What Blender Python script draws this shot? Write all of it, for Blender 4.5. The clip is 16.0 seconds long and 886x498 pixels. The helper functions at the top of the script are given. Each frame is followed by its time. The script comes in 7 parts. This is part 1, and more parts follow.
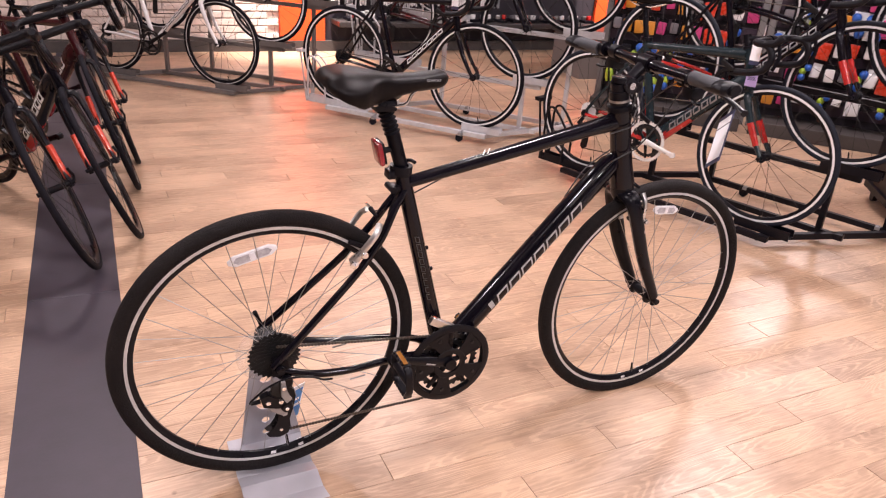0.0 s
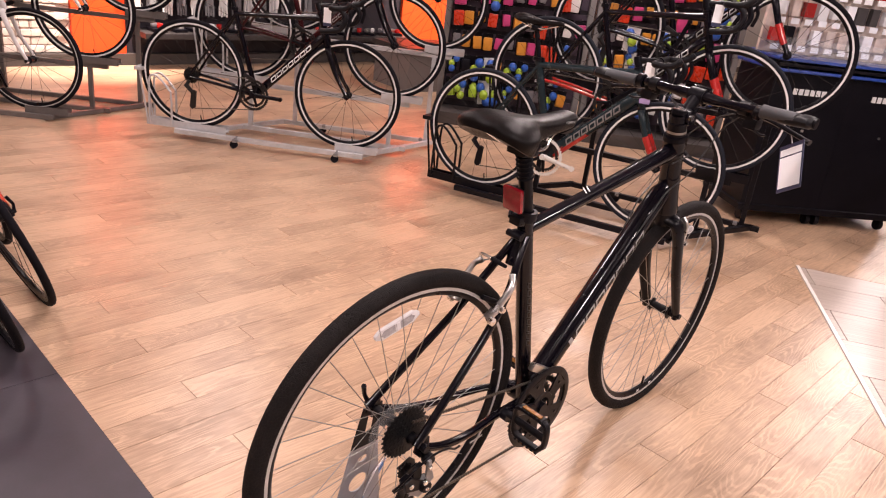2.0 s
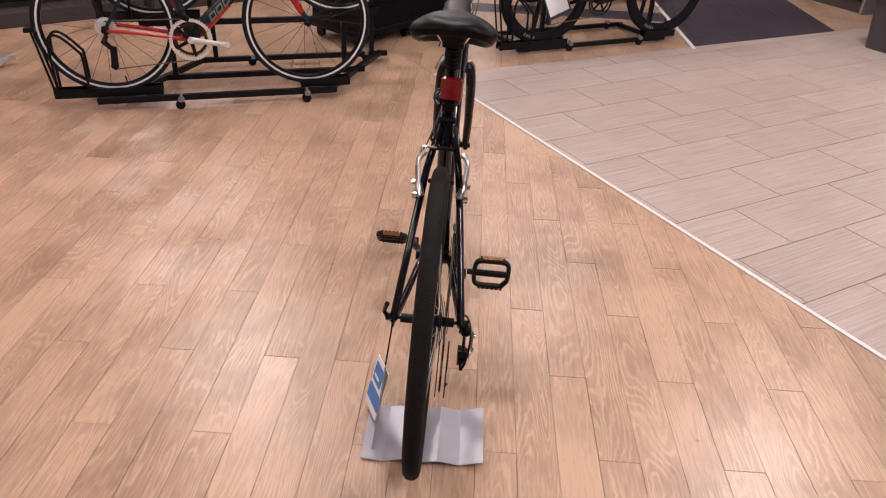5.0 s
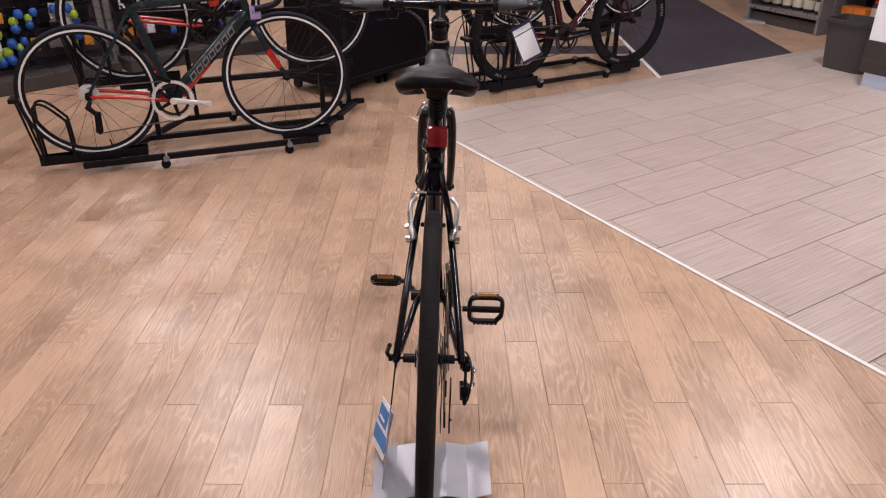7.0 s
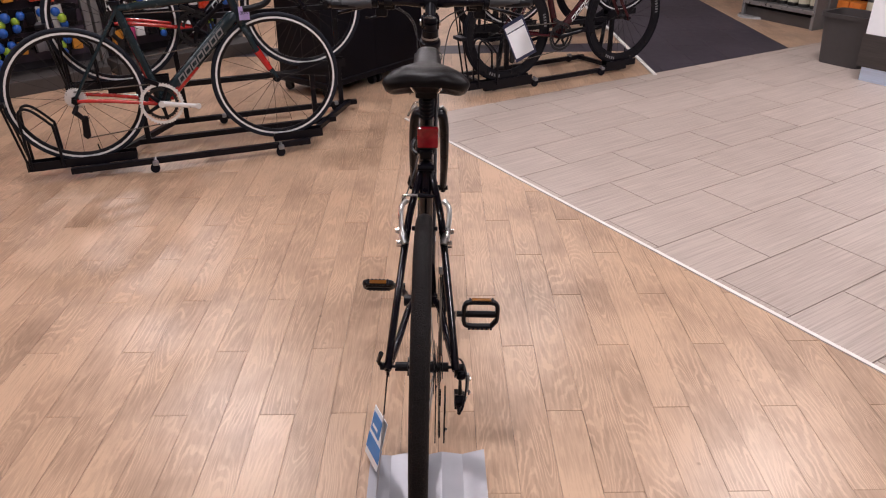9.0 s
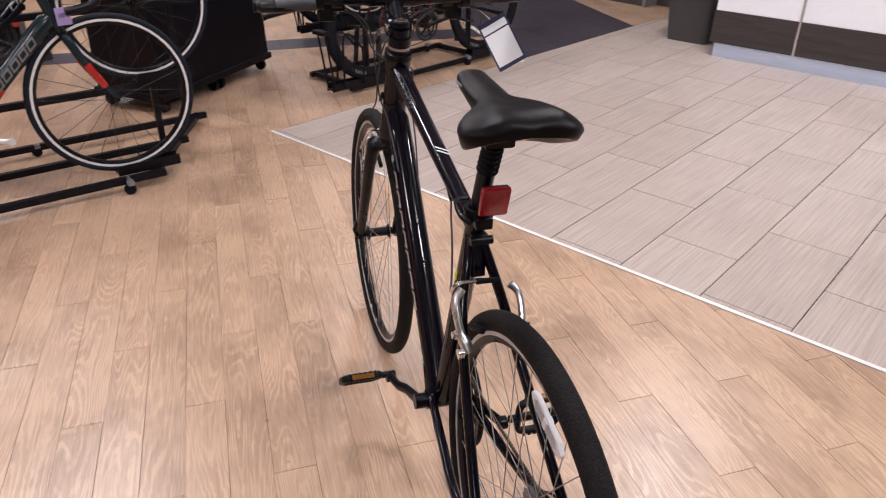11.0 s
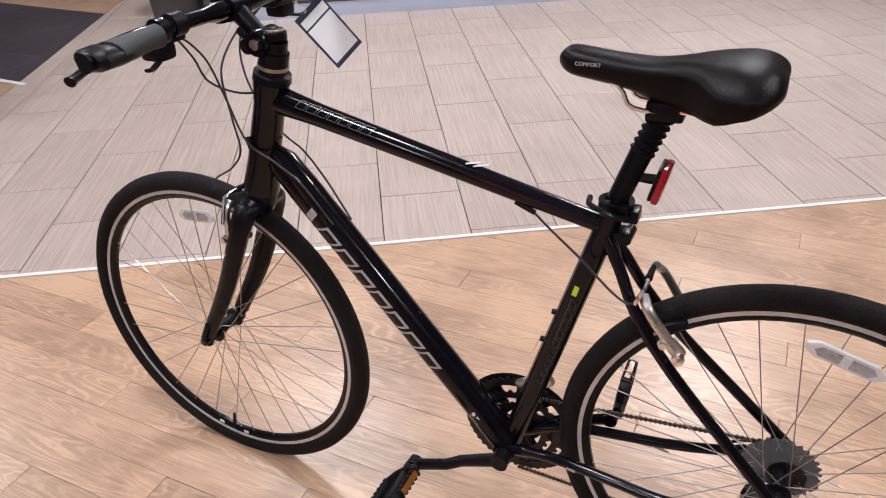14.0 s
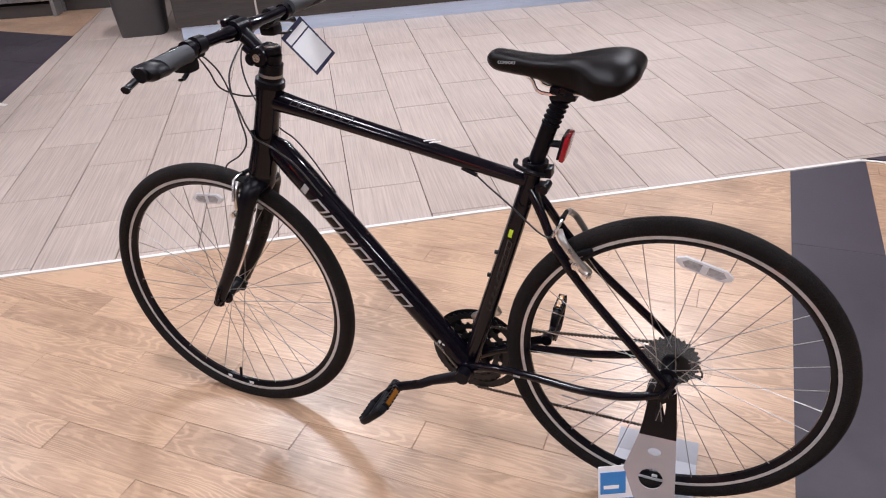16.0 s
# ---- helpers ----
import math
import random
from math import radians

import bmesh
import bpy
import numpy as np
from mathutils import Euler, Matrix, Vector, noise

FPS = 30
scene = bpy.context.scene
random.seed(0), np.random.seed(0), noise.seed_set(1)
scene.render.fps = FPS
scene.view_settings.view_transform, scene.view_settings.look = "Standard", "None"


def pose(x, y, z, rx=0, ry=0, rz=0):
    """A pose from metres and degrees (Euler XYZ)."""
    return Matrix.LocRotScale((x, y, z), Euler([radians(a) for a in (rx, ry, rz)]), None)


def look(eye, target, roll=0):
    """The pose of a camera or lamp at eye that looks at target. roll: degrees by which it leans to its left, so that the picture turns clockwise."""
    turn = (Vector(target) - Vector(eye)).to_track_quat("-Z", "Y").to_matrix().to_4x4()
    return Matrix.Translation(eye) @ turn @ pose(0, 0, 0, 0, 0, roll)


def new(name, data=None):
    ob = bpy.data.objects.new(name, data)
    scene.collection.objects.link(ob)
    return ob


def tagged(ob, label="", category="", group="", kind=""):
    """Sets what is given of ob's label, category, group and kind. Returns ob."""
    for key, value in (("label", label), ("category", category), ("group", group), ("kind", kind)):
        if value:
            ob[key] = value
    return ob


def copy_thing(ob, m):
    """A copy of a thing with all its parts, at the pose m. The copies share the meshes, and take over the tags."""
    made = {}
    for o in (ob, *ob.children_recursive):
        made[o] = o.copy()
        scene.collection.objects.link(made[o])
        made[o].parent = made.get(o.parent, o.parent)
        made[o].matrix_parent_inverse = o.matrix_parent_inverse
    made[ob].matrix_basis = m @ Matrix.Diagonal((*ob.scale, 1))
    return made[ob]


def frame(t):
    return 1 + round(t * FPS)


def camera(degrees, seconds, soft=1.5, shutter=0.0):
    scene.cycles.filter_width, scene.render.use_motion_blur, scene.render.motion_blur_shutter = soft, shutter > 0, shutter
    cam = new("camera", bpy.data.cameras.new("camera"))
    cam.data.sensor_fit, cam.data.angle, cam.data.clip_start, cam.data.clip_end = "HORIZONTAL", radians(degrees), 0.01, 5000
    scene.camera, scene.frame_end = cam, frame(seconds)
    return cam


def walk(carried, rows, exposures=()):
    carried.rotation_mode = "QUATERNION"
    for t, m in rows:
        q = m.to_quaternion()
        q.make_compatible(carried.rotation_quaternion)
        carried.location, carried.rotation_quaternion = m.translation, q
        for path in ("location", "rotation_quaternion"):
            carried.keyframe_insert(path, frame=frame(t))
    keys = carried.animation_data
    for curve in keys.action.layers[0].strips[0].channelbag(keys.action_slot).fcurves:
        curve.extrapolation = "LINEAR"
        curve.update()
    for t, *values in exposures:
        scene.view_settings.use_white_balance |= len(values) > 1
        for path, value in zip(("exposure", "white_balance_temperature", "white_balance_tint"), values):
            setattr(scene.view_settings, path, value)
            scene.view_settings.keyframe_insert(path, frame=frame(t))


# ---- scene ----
cam = camera(62.8, 16.0, soft=1.1, shutter=0.15)
PATH = [
    (0, (-2.526, 0.353, 1.328), (-0.978, 1.309, 0.499), 4.3),
    (0.5, (-2.689, 0.482, 1.327), (-1.004, 1.265, 0.587), 5.7),
    (1, (-2.765, 0.638, 1.319), (-1.019, 1.3, 0.602), 5.8),
    (1.5, (-2.746, 0.911, 1.302), (-0.947, 1.423, 0.592), 6.3),
    (2, (-2.733, 1.145, 1.302), (-0.916, 1.509, 0.549), 7.3),
    (2.3, (-2.782, 1.274, 1.32), (-0.949, 1.502, 0.553), 8.7),
    (2.5, (-2.768, 1.384, 1.328), (-0.925, 1.454, 0.553), 9.8),
    (3, (-2.761, 1.562, 1.319), (-0.947, 1.322, 0.514), 9.6),
    (3.5, (-2.639, 1.751, 1.293), (-0.886, 1.341, 0.421), 9.6),
    (4, (-2.587, 1.861, 1.302), (-0.915, 1.274, 0.376), 9.5),
    (4.5, (-2.645, 2.017, 1.347), (-1.104, 1.262, 0.319), 4.9),
    (4.7, (-2.672, 2.063, 1.368), (-1.17, 1.255, 0.322), 4.1),
    (6.8, (-2.722, 2.142, 1.429), (-1.215, 1.234, 0.478), -0.7),
    (7, (-2.727, 2.148, 1.433), (-1.217, 1.238, 0.489), -0.4),
    (7.5, (-2.746, 2.153, 1.45), (-1.228, 1.246, 0.516), -0.1),
    (8, (-2.761, 2.159, 1.455), (-1.239, 1.253, 0.526), -0.2),
    (8.2, (-2.762, 2.158, 1.455), (-1.242, 1.25, 0.526), -0.4),
    (10.3, (-2.283, 2.021, 1.33), (-0.841, 1.06, 0.332), -0.4),
    (10.5, (-2.192, 2.041, 1.332), (-0.784, 1.039, 0.325), 0.2),
    (11, (-1.936, 2.142, 1.358), (-0.78, 0.843, 0.371), 0.3),
    (11.5, (-1.744, 2.185, 1.337), (-0.818, 0.695, 0.376), 1.5),
    (12, (-1.468, 2.177, 1.313), (-0.699, 0.589, 0.371), 0.4),
    (12.5, (-1.303, 2.174, 1.316), (-0.774, 0.5, 0.36), 0.1),
    (13, (-1.142, 2.215, 1.331), (-0.965, 0.497, 0.321), 0.9),
    (13.5, (-0.997, 2.235, 1.327), (-1.087, 0.538, 0.272), 0.2),
    (14, (-0.907, 2.16, 1.321), (-1.063, 0.48, 0.247), -2.3),
    (14.5, (-0.856, 2.219, 1.341), (-1.044, 0.542, 0.267), -4.1),
    (15, (-0.835, 2.367, 1.374), (-1.056, 0.724, 0.255), -4.8),
    (15.5, (-0.84, 2.459, 1.409), (-1.095, 0.803, 0.317), -3.6),
    (16, (-0.859, 2.519, 1.428), (-1.116, 0.843, 0.368), -3.4),
]
EXPOSURES = [(0, 0.16, 6620, 18.5), (1.0, 0.18, 6740, 17.5), (1.5, 0.06, 7000, 19), (2.5, -0.06, 7130, 20), (3.5, -0.22, 7040, 16), (4.5, -0.38, 6800, 16), (8.2, -0.45, 6340, 11), (10.5, -0.38, 6260, 10.5), (11.5, -0.24, 6010, 6.5), (12.5, -0.10, 6010, 6.5), (14, -0.28, 6060, 6.5), (16, -0.18, 5860, 5.5)]
walk(cam, [(t, look(eye, target, roll)) for t, eye, target, roll in PATH], EXPOSURES)


# ---- light ----
world = bpy.data.worlds.new("world")
scene.world = world
world.use_nodes = True
world.node_tree.nodes["Background"].inputs[0].default_value = (1.0, 0.95, 0.93, 1)
world.node_tree.nodes["Background"].inputs[1].default_value = 0.03
CEILING = 3.4
# the last lamp, at (8.4, -3.4), is an unseen addition brightening the far end
LAMPS = [(-3.4, 1.0), (-3.4, 4.2), (-0.4, 1.0), (-0.4, 4.2), (2.6, 1.0), (2.6, 4.2), (-0.4, -2.2), (2.6, -2.2), (-3.4, -2.2), (5.6, -2.2), (5.6, 1.0), (8.4, -3.4)]
LAMP_POWER = 67.0
SPOT_POWER = 2100.0


# ---- materials ----
def links(m):
    m.use_nodes = True
    nt = m.node_tree
    return nt, nt.nodes, nt.nodes["Principled BSDF"]


def mat(name, colour, rough=0.5, metal=0.0, vary=0.12, scale=30.0, bump=0.0, bump_scale=200.0, coat=0.0, spec=0.5, stretch=(1, 1, 1), rough_vary=0.1, emit=0.0, spread=0.0):
    """A plain material with two scales of variation in colour, gloss and relief."""
    m = bpy.data.materials.new(name)
    nt, nodes, bsdf = links(m)
    co = nodes.new("ShaderNodeTexCoord")
    mp = nodes.new("ShaderNodeMapping")
    mp.inputs["Scale"].default_value = stretch
    nt.links.new(co.outputs["Object"], mp.inputs[0])
    n1, n2 = nodes.new("ShaderNodeTexNoise"), nodes.new("ShaderNodeTexNoise")
    n1.inputs["Scale"].default_value, n2.inputs["Scale"].default_value = scale, scale * 0.12
    n1.inputs["Detail"].default_value = 6
    for n in (n1, n2):
        nt.links.new(mp.outputs[0], n.inputs["Vector"])
    add = nodes.new("ShaderNodeMath")
    nt.links.new(n1.outputs[0], add.inputs[0])
    nt.links.new(n2.outputs[0], add.inputs[1])
    ramp = nodes.new("ShaderNodeMapRange")
    ramp.inputs["From Min"].default_value, ramp.inputs["From Max"].default_value = 0.7, 1.3
    ramp.inputs["To Min"].default_value, ramp.inputs["To Max"].default_value = 1 - vary, 1 + vary
    nt.links.new(add.outputs[0], ramp.inputs[0])
    fac = ramp.outputs[0]
    if spread:
        info = nodes.new("ShaderNodeObjectInfo")
        r2 = nodes.new("ShaderNodeMapRange")
        r2.inputs["To Min"].default_value, r2.inputs["To Max"].default_value = 1 - spread, 1 + spread
        nt.links.new(info.outputs["Random"], r2.inputs[0])
        mul = nodes.new("ShaderNodeMath")
        mul.operation = "MULTIPLY"
        nt.links.new(fac, mul.inputs[0])
        nt.links.new(r2.outputs[0], mul.inputs[1])
        fac = mul.outputs[0]
    mix = nodes.new("ShaderNodeVectorMath")
    mix.operation = "SCALE"
    mix.inputs[0].default_value = colour
    nt.links.new(fac, mix.inputs["Scale"])
    nt.links.new(mix.outputs[0], bsdf.inputs["Base Color"])
    rr = nodes.new("ShaderNodeMapRange")
    rr.inputs["To Min"].default_value, rr.inputs["To Max"].default_value = max(0.02, rough - rough_vary), min(1.0, rough + rough_vary)
    nt.links.new(n1.outputs[0], rr.inputs[0])
    nt.links.new(rr.outputs[0], bsdf.inputs["Roughness"])
    bsdf.inputs["Metallic"].default_value = metal
    bsdf.inputs["Coat Weight"].default_value = coat
    bsdf.inputs["Specular IOR Level"].default_value = spec
    bsdf.inputs["Coat Roughness"].default_value = 0.08
    if bump:
        n3 = nodes.new("ShaderNodeTexNoise")
        n3.inputs["Scale"].default_value = bump_scale
        nt.links.new(mp.outputs[0], n3.inputs["Vector"])
        b = nodes.new("ShaderNodeBump")
        b.inputs["Strength"].default_value = bump
        b.inputs["Distance"].default_value = 0.002
        nt.links.new(n3.outputs[0], b.inputs["Height"])
        nt.links.new(b.outputs[0], bsdf.inputs["Normal"])
    if emit:
        bsdf.inputs["Emission Color"].default_value = (*colour, 1)
        bsdf.inputs["Emission Strength"].default_value = emit
    return m


def plank_material(name, light, dark, angle, rough, per_island=False, grain=1.0, gloss_vary=0.1):
    """Wood-look vinyl planks: long grain, cathedral figure, knots and a tint for each plank."""
    m = bpy.data.materials.new(name)
    nt, nodes, bsdf = links(m)
    geo = nodes.new("ShaderNodeNewGeometry")
    rnd = geo.outputs["Random Per Island"]
    if not per_island:
        rnd = nodes.new("ShaderNodeObjectInfo").outputs["Random"]
    rot = nodes.new("ShaderNodeMapping")
    rot.vector_type = "TEXTURE"
    rot.inputs["Rotation"].default_value = (0, 0, angle)
    nt.links.new(geo.outputs["Position"], rot.inputs[0])
    shift = nodes.new("ShaderNodeVectorMath")
    shift.operation = "MULTIPLY_ADD"
    comb = nodes.new("ShaderNodeCombineXYZ")
    for k in range(3):
        nt.links.new(rnd, comb.inputs[k])
    shift.inputs[1].default_value = (37.0, 53.0, 19.0)
    nt.links.new(comb.outputs[0], shift.inputs[0])
    nt.links.new(rot.outputs[0], shift.inputs[2])
    # cathedral figure
    sq = nodes.new("ShaderNodeMapping")
    sq.inputs["Scale"].default_value = (1.5, 11.0, 1.0)
    nt.links.new(shift.outputs[0], sq.inputs[0])
    wave = nodes.new("ShaderNodeTexNoise")
    wave.inputs["Scale"].default_value, wave.inputs["Detail"].default_value = 1.0, 0.6
    wave.inputs["Distortion"].default_value = 0.25
    nt.links.new(sq.outputs[0], wave.inputs["Vector"])
    band = nodes.new("ShaderNodeMath")
    band.operation = "MULTIPLY_ADD"
    band.inputs[1].default_value = 165.0 * grain
    nt.links.new(wave.outputs[0], band.inputs[0])
    rs = nodes.new("ShaderNodeMapping")
    rs.inputs["Scale"].default_value = (34.0, 70.0, 1.0)
    nt.links.new(shift.outputs[0], rs.inputs[0])
    ragged = nodes.new("ShaderNodeTexNoise")
    ragged.inputs["Scale"].default_value, ragged.inputs["Detail"].default_value = 1.0, 2
    nt.links.new(rs.outputs[0], ragged.inputs["Vector"])
    jag = nodes.new("ShaderNodeMath")
    jag.operation = "MULTIPLY"
    jag.inputs[1].default_value = 5.0
    nt.links.new(ragged.outputs[0], jag.inputs[0])
    nt.links.new(jag.outputs[0], band.inputs[2])
    sine = nodes.new("ShaderNodeMath")
    sine.operation = "SINE"
    nt.links.new(band.outputs[0], sine.inputs[0])
    # fine fibres
    fs = nodes.new("ShaderNodeMapping")
    fs.inputs["Scale"].default_value = (11.0, 150.0, 1.0)
    nt.links.new(shift.outputs[0], fs.inputs[0])
    fib = nodes.new("ShaderNodeTexNoise")
    fib.inputs["Scale"].default_value, fib.inputs["Detail"].default_value = 1.0, 4
    nt.links.new(fs.outputs[0], fib.inputs["Vector"])
    # cloudy wear
    big = nodes.new("ShaderNodeTexNoise")
    big.inputs["Scale"].default_value, big.inputs["Detail"].default_value = 3.2, 5
    nt.links.new(shift.outputs[0], big.inputs["Vector"])

    def scaled(sock, lo, hi, a, b):
        r = nodes.new("ShaderNodeMapRange")
        r.inputs["From Min"].default_value, r.inputs["From Max"].default_value = lo, hi
        r.inputs["To Min"].default_value, r.inputs["To Max"].default_value = a, b
        nt.links.new(sock, r.inputs[0])
        return r.outputs[0]

    def plus(a, b):
        n = nodes.new("ShaderNodeMath")
        nt.links.new(a, n.inputs[0])
        nt.links.new(b, n.inputs[1])
        return n.outputs[0]
    mask = nodes.new("ShaderNodeTexNoise")
    mask.inputs["Scale"].default_value = 7.0
    nt.links.new(shift.outputs[0], mask.inputs["Vector"])
    lines = nodes.new("ShaderNodeMath")
    lines.operation = "MULTIPLY"
    nt.links.new(scaled(sine.outputs[0], 0.0, 0.9, 0, 1), lines.inputs[0])
    nt.links.new(scaled(mask.outputs[0], 0.36, 0.62, -0.05, -0.32), lines.inputs[1])
    figure = plus(lines.outputs[0], scaled(fib.outputs[0], 0.3, 0.7, 0.19, 0.50))
    tone = plus(plus(figure, scaled(big.outputs[0], 0.3, 0.7, -0.13, 0.25)), scaled(rnd, 0, 1, -0.10, 0.10))
    patch = nodes.new("ShaderNodeTexNoise")
    patch.inputs["Scale"].default_value, patch.inputs["Detail"].default_value = 3.0, 6
    nt.links.new(geo.outputs["Position"], patch.inputs["Vector"])
    tone = plus(tone, scaled(patch.outputs[0], 0.35, 0.65, -0.15, 0.15))
    spots = nodes.new("ShaderNodeTexVoronoi")
    spots.inputs["Scale"].default_value = 5.5
    nt.links.new(geo.outputs["Position"], spots.inputs["Vector"])
    tone = plus(tone, scaled(spots.outputs["Distance"], 0.02, 0.045, 0.45, 0.0))
    ramp = nodes.new("ShaderNodeValToRGB")
    ramp.color_ramp.elements[0].color, ramp.color_ramp.elements[1].color = (*light, 1), (*dark, 1)
    ramp.color_ramp.elements[0].position, ramp.color_ramp.elements[1].position = 0.05, 0.95
    nt.links.new(tone, ramp.inputs[0])
    nt.links.new(ramp.outputs[0], bsdf.inputs["Base Color"])
    nt.links.new(scaled(plus(fib.outputs[0], big.outputs[0]), 0.6, 1.4, rough - gloss_vary, rough + gloss_vary), bsdf.inputs["Roughness"])
    b = nodes.new("ShaderNodeBump")
    bsdf.inputs["Coat Weight"].default_value, bsdf.inputs["Coat Roughness"].default_value = 0.6, 0.32
    b.inputs["Strength"].default_value, b.inputs["Distance"].default_value = 0.25, 0.001
    nt.links.new(figure, b.inputs["Height"])
    nt.links.new(b.outputs[0], bsdf.inputs["Normal"])
    return m


def tile_material(name, light, dark, per_island=False, rough=0.33):
    """Porcelain floor tile with fine streaks along its length (world Y)."""
    m = bpy.data.materials.new(name)
    nt, nodes, bsdf = links(m)
    geo = nodes.new("ShaderNodeNewGeometry")
    rnd = geo.outputs["Random Per Island"] if per_island else nodes.new("ShaderNodeObjectInfo").outputs["Random"]
    comb = nodes.new("ShaderNodeCombineXYZ")
    for k in range(3):
        nt.links.new(rnd, comb.inputs[k])
    shift = nodes.new("ShaderNodeVectorMath")
    shift.operation = "MULTIPLY_ADD"
    shift.inputs[1].default_value = (31.0, 47.0, 11.0)
    nt.links.new(comb.outputs[0], shift.inputs[0])
    nt.links.new(geo.outputs["Position"], shift.inputs[2])
    mp = nodes.new("ShaderNodeMapping")
    mp.inputs["Scale"].default_value = (150.0, 3.5, 1.0)
    nt.links.new(shift.outputs[0], mp.inputs[0])
    n = nodes.new("ShaderNodeTexNoise")
    n.inputs["Scale"].default_value, n.inputs["Detail"].default_value = 1.0, 3
    nt.links.new(mp.outputs[0], n.inputs["Vector"])
    big = nodes.new("ShaderNodeTexNoise")
    big.inputs["Scale"].default_value, big.inputs["Detail"].default_value = 4.0, 4
    nt.links.new(shift.outputs[0], big.inputs["Vector"])
    mx = nodes.new("ShaderNodeMath")
    mx.operation = "MULTIPLY_ADD"
    mx.inputs[1].default_value = 0.35
    nt.links.new(big.outputs[0], mx.inputs[0])
    nt.links.new(n.outputs[0], mx.inputs[2])
    mr = nodes.new("ShaderNodeMath")
    mr.operation = "MULTIPLY_ADD"
    mr.inputs[1].default_value = 0.12
    nt.links.new(rnd, mr.inputs[0])
    nt.links.new(mx.outputs[0], mr.inputs[2])
    ramp = nodes.new("ShaderNodeValToRGB")
    ramp.color_ramp.elements[0].color, ramp.color_ramp.elements[1].color = (*dark, 1), (*light, 1)
    ramp.color_ramp.elements[0].position, ramp.color_ramp.elements[1].position = 0.42, 0.95
    nt.links.new(mr.outputs[0], ramp.inputs[0])
    nt.links.new(ramp.outputs[0], bsdf.inputs["Base Color"])
    bsdf.inputs["Roughness"].default_value = rough
    b = nodes.new("ShaderNodeBump")
    b.inputs["Strength"].default_value, b.inputs["Distance"].default_value = 0.15, 0.001
    nt.links.new(n.outputs[0], b.inputs["Height"])
    nt.links.new(b.outputs[0], bsdf.inputs["Normal"])
    return m


def glass(name, colour, alpha, rough=0.05):
    m = mat(name, colour, rough, 0, 0.03)
    m.node_tree.nodes["Principled BSDF"].inputs["Alpha"].default_value = alpha
    return m


PLANK_ANGLE = radians(-31.5)
wood_light, wood_dark = (0.57, 0.376, 0.246), (0.205, 0.115, 0.067)
M_plank = plank_material("oak_plank", wood_light, wood_dark, PLANK_ANGLE, 0.42)
M_plank_far = plank_material("oak_plank_far", wood_light, wood_dark, PLANK_ANGLE, 0.42, True)
M_tile = tile_material("floor_tile", (0.53, 0.44, 0.388), (0.335, 0.270, 0.232))
M_tile_far = tile_material("floor_tile_far", (0.53, 0.44, 0.388), (0.335, 0.270, 0.232), True)
M_slate = mat("slate_tile", (0.046, 0.037, 0.049), 0.5, vary=0.22, scale=14, bump=0.15, bump_scale=90, spread=0.1)
M_grout = mat("grout", (0.085, 0.058, 0.044), 0.9)
M_strip = mat("white_strip", (0.78, 0.74, 0.70), 0.4, vary=0.06)
M_black = mat("gloss_black_paint", (0.0036, 0.0028, 0.0056), 0.19, coat=0.4, spec=0.10, vary=0.2, rough_vary=0.04)
M_satin = mat("satin_black", (0.0038, 0.0034, 0.0058), 0.30, spec=0.18, vary=0.15)
M_rubber = mat("tyre_rubber", (0.0060, 0.0055, 0.0085), 0.72, spec=0.12, vary=0.25, scale=60, bump=0.4, bump_scale=300)


def tread_material():
    m = mat("treaded_tyre_rubber", (0.0120, 0.0098, 0.0100), 0.68, spec=0.14, vary=0.3, scale=70)
    nt, nodes, bsdf = links(m)
    co = nodes.new("ShaderNodeTexCoord")
    cells = nodes.new("ShaderNodeTexVoronoi")
    cells.inputs["Scale"].default_value = 150.0
    cells.feature = "DISTANCE_TO_EDGE"
    nt.links.new(co.outputs["Object"], cells.inputs["Vector"])
    grooves = nodes.new("ShaderNodeMapRange")
    grooves.inputs["From Max"].default_value = 0.12
    nt.links.new(cells.outputs["Distance"], grooves.inputs[0])
    b = nodes.new("ShaderNodeBump")
    b.inputs["Strength"].default_value, b.inputs["Distance"].default_value = 0.7, 0.002
    nt.links.new(grooves.outputs[0], b.inputs["Height"])
    nt.links.new(b.outputs[0], bsdf.inputs["Normal"])
    return m


M_tread = tread_material()
M_plastic = mat("black_plastic", (0.0046, 0.0042, 0.0064), 0.42, spec=0.2, vary=0.2, bump=0.15)
M_vinyl = mat("saddle_vinyl", (0.0055, 0.0040, 0.0045), 0.34, spec=0.12, vary=0.2, bump=0.25, bump_scale=700)
M_grip = mat("grey_grip_rubber", (0.045, 0.046, 0.052), 0.7, vary=0.12, bump=0.3, bump_scale=500)
M_alu = mat("brushed_aluminium", (0.62, 0.61, 0.60), 0.3, 1.0, vary=0.08)
M_silver = mat("bright_silver_finish", (0.72, 0.72, 0.72), 0.3, 0.35, vary=0.06)
M_chrome = mat("polished_steel", (0.82, 0.81, 0.80), 0.2, 1.0, vary=0.05)
M_spoke = mat("spoke_steel", (0.40, 0.39, 0.38), 0.42, 1.0, vary=0.08)
M_rimblack = mat("black_rim", (0.0042, 0.0038, 0.0060), 0.3, 0.0, spec=0.2, vary=0.15)
M_brake_track = mat("machined_rim", (0.60, 0.595, 0.60), 0.34, 0.35, vary=0.12, scale=80)
M_darkspoke = mat("black_spoke", (0.02, 0.018, 0.016), 0.45, 0.3, vary=0.2)
M_whitetrack = mat("bright_rim_track", (0.74, 0.73, 0.74), 0.4, 0.15, vary=0.08, scale=60)
M_steel = mat("brushed_grey_steel", (0.30, 0.30, 0.31), 0.38, 0.6, vary=0.2)
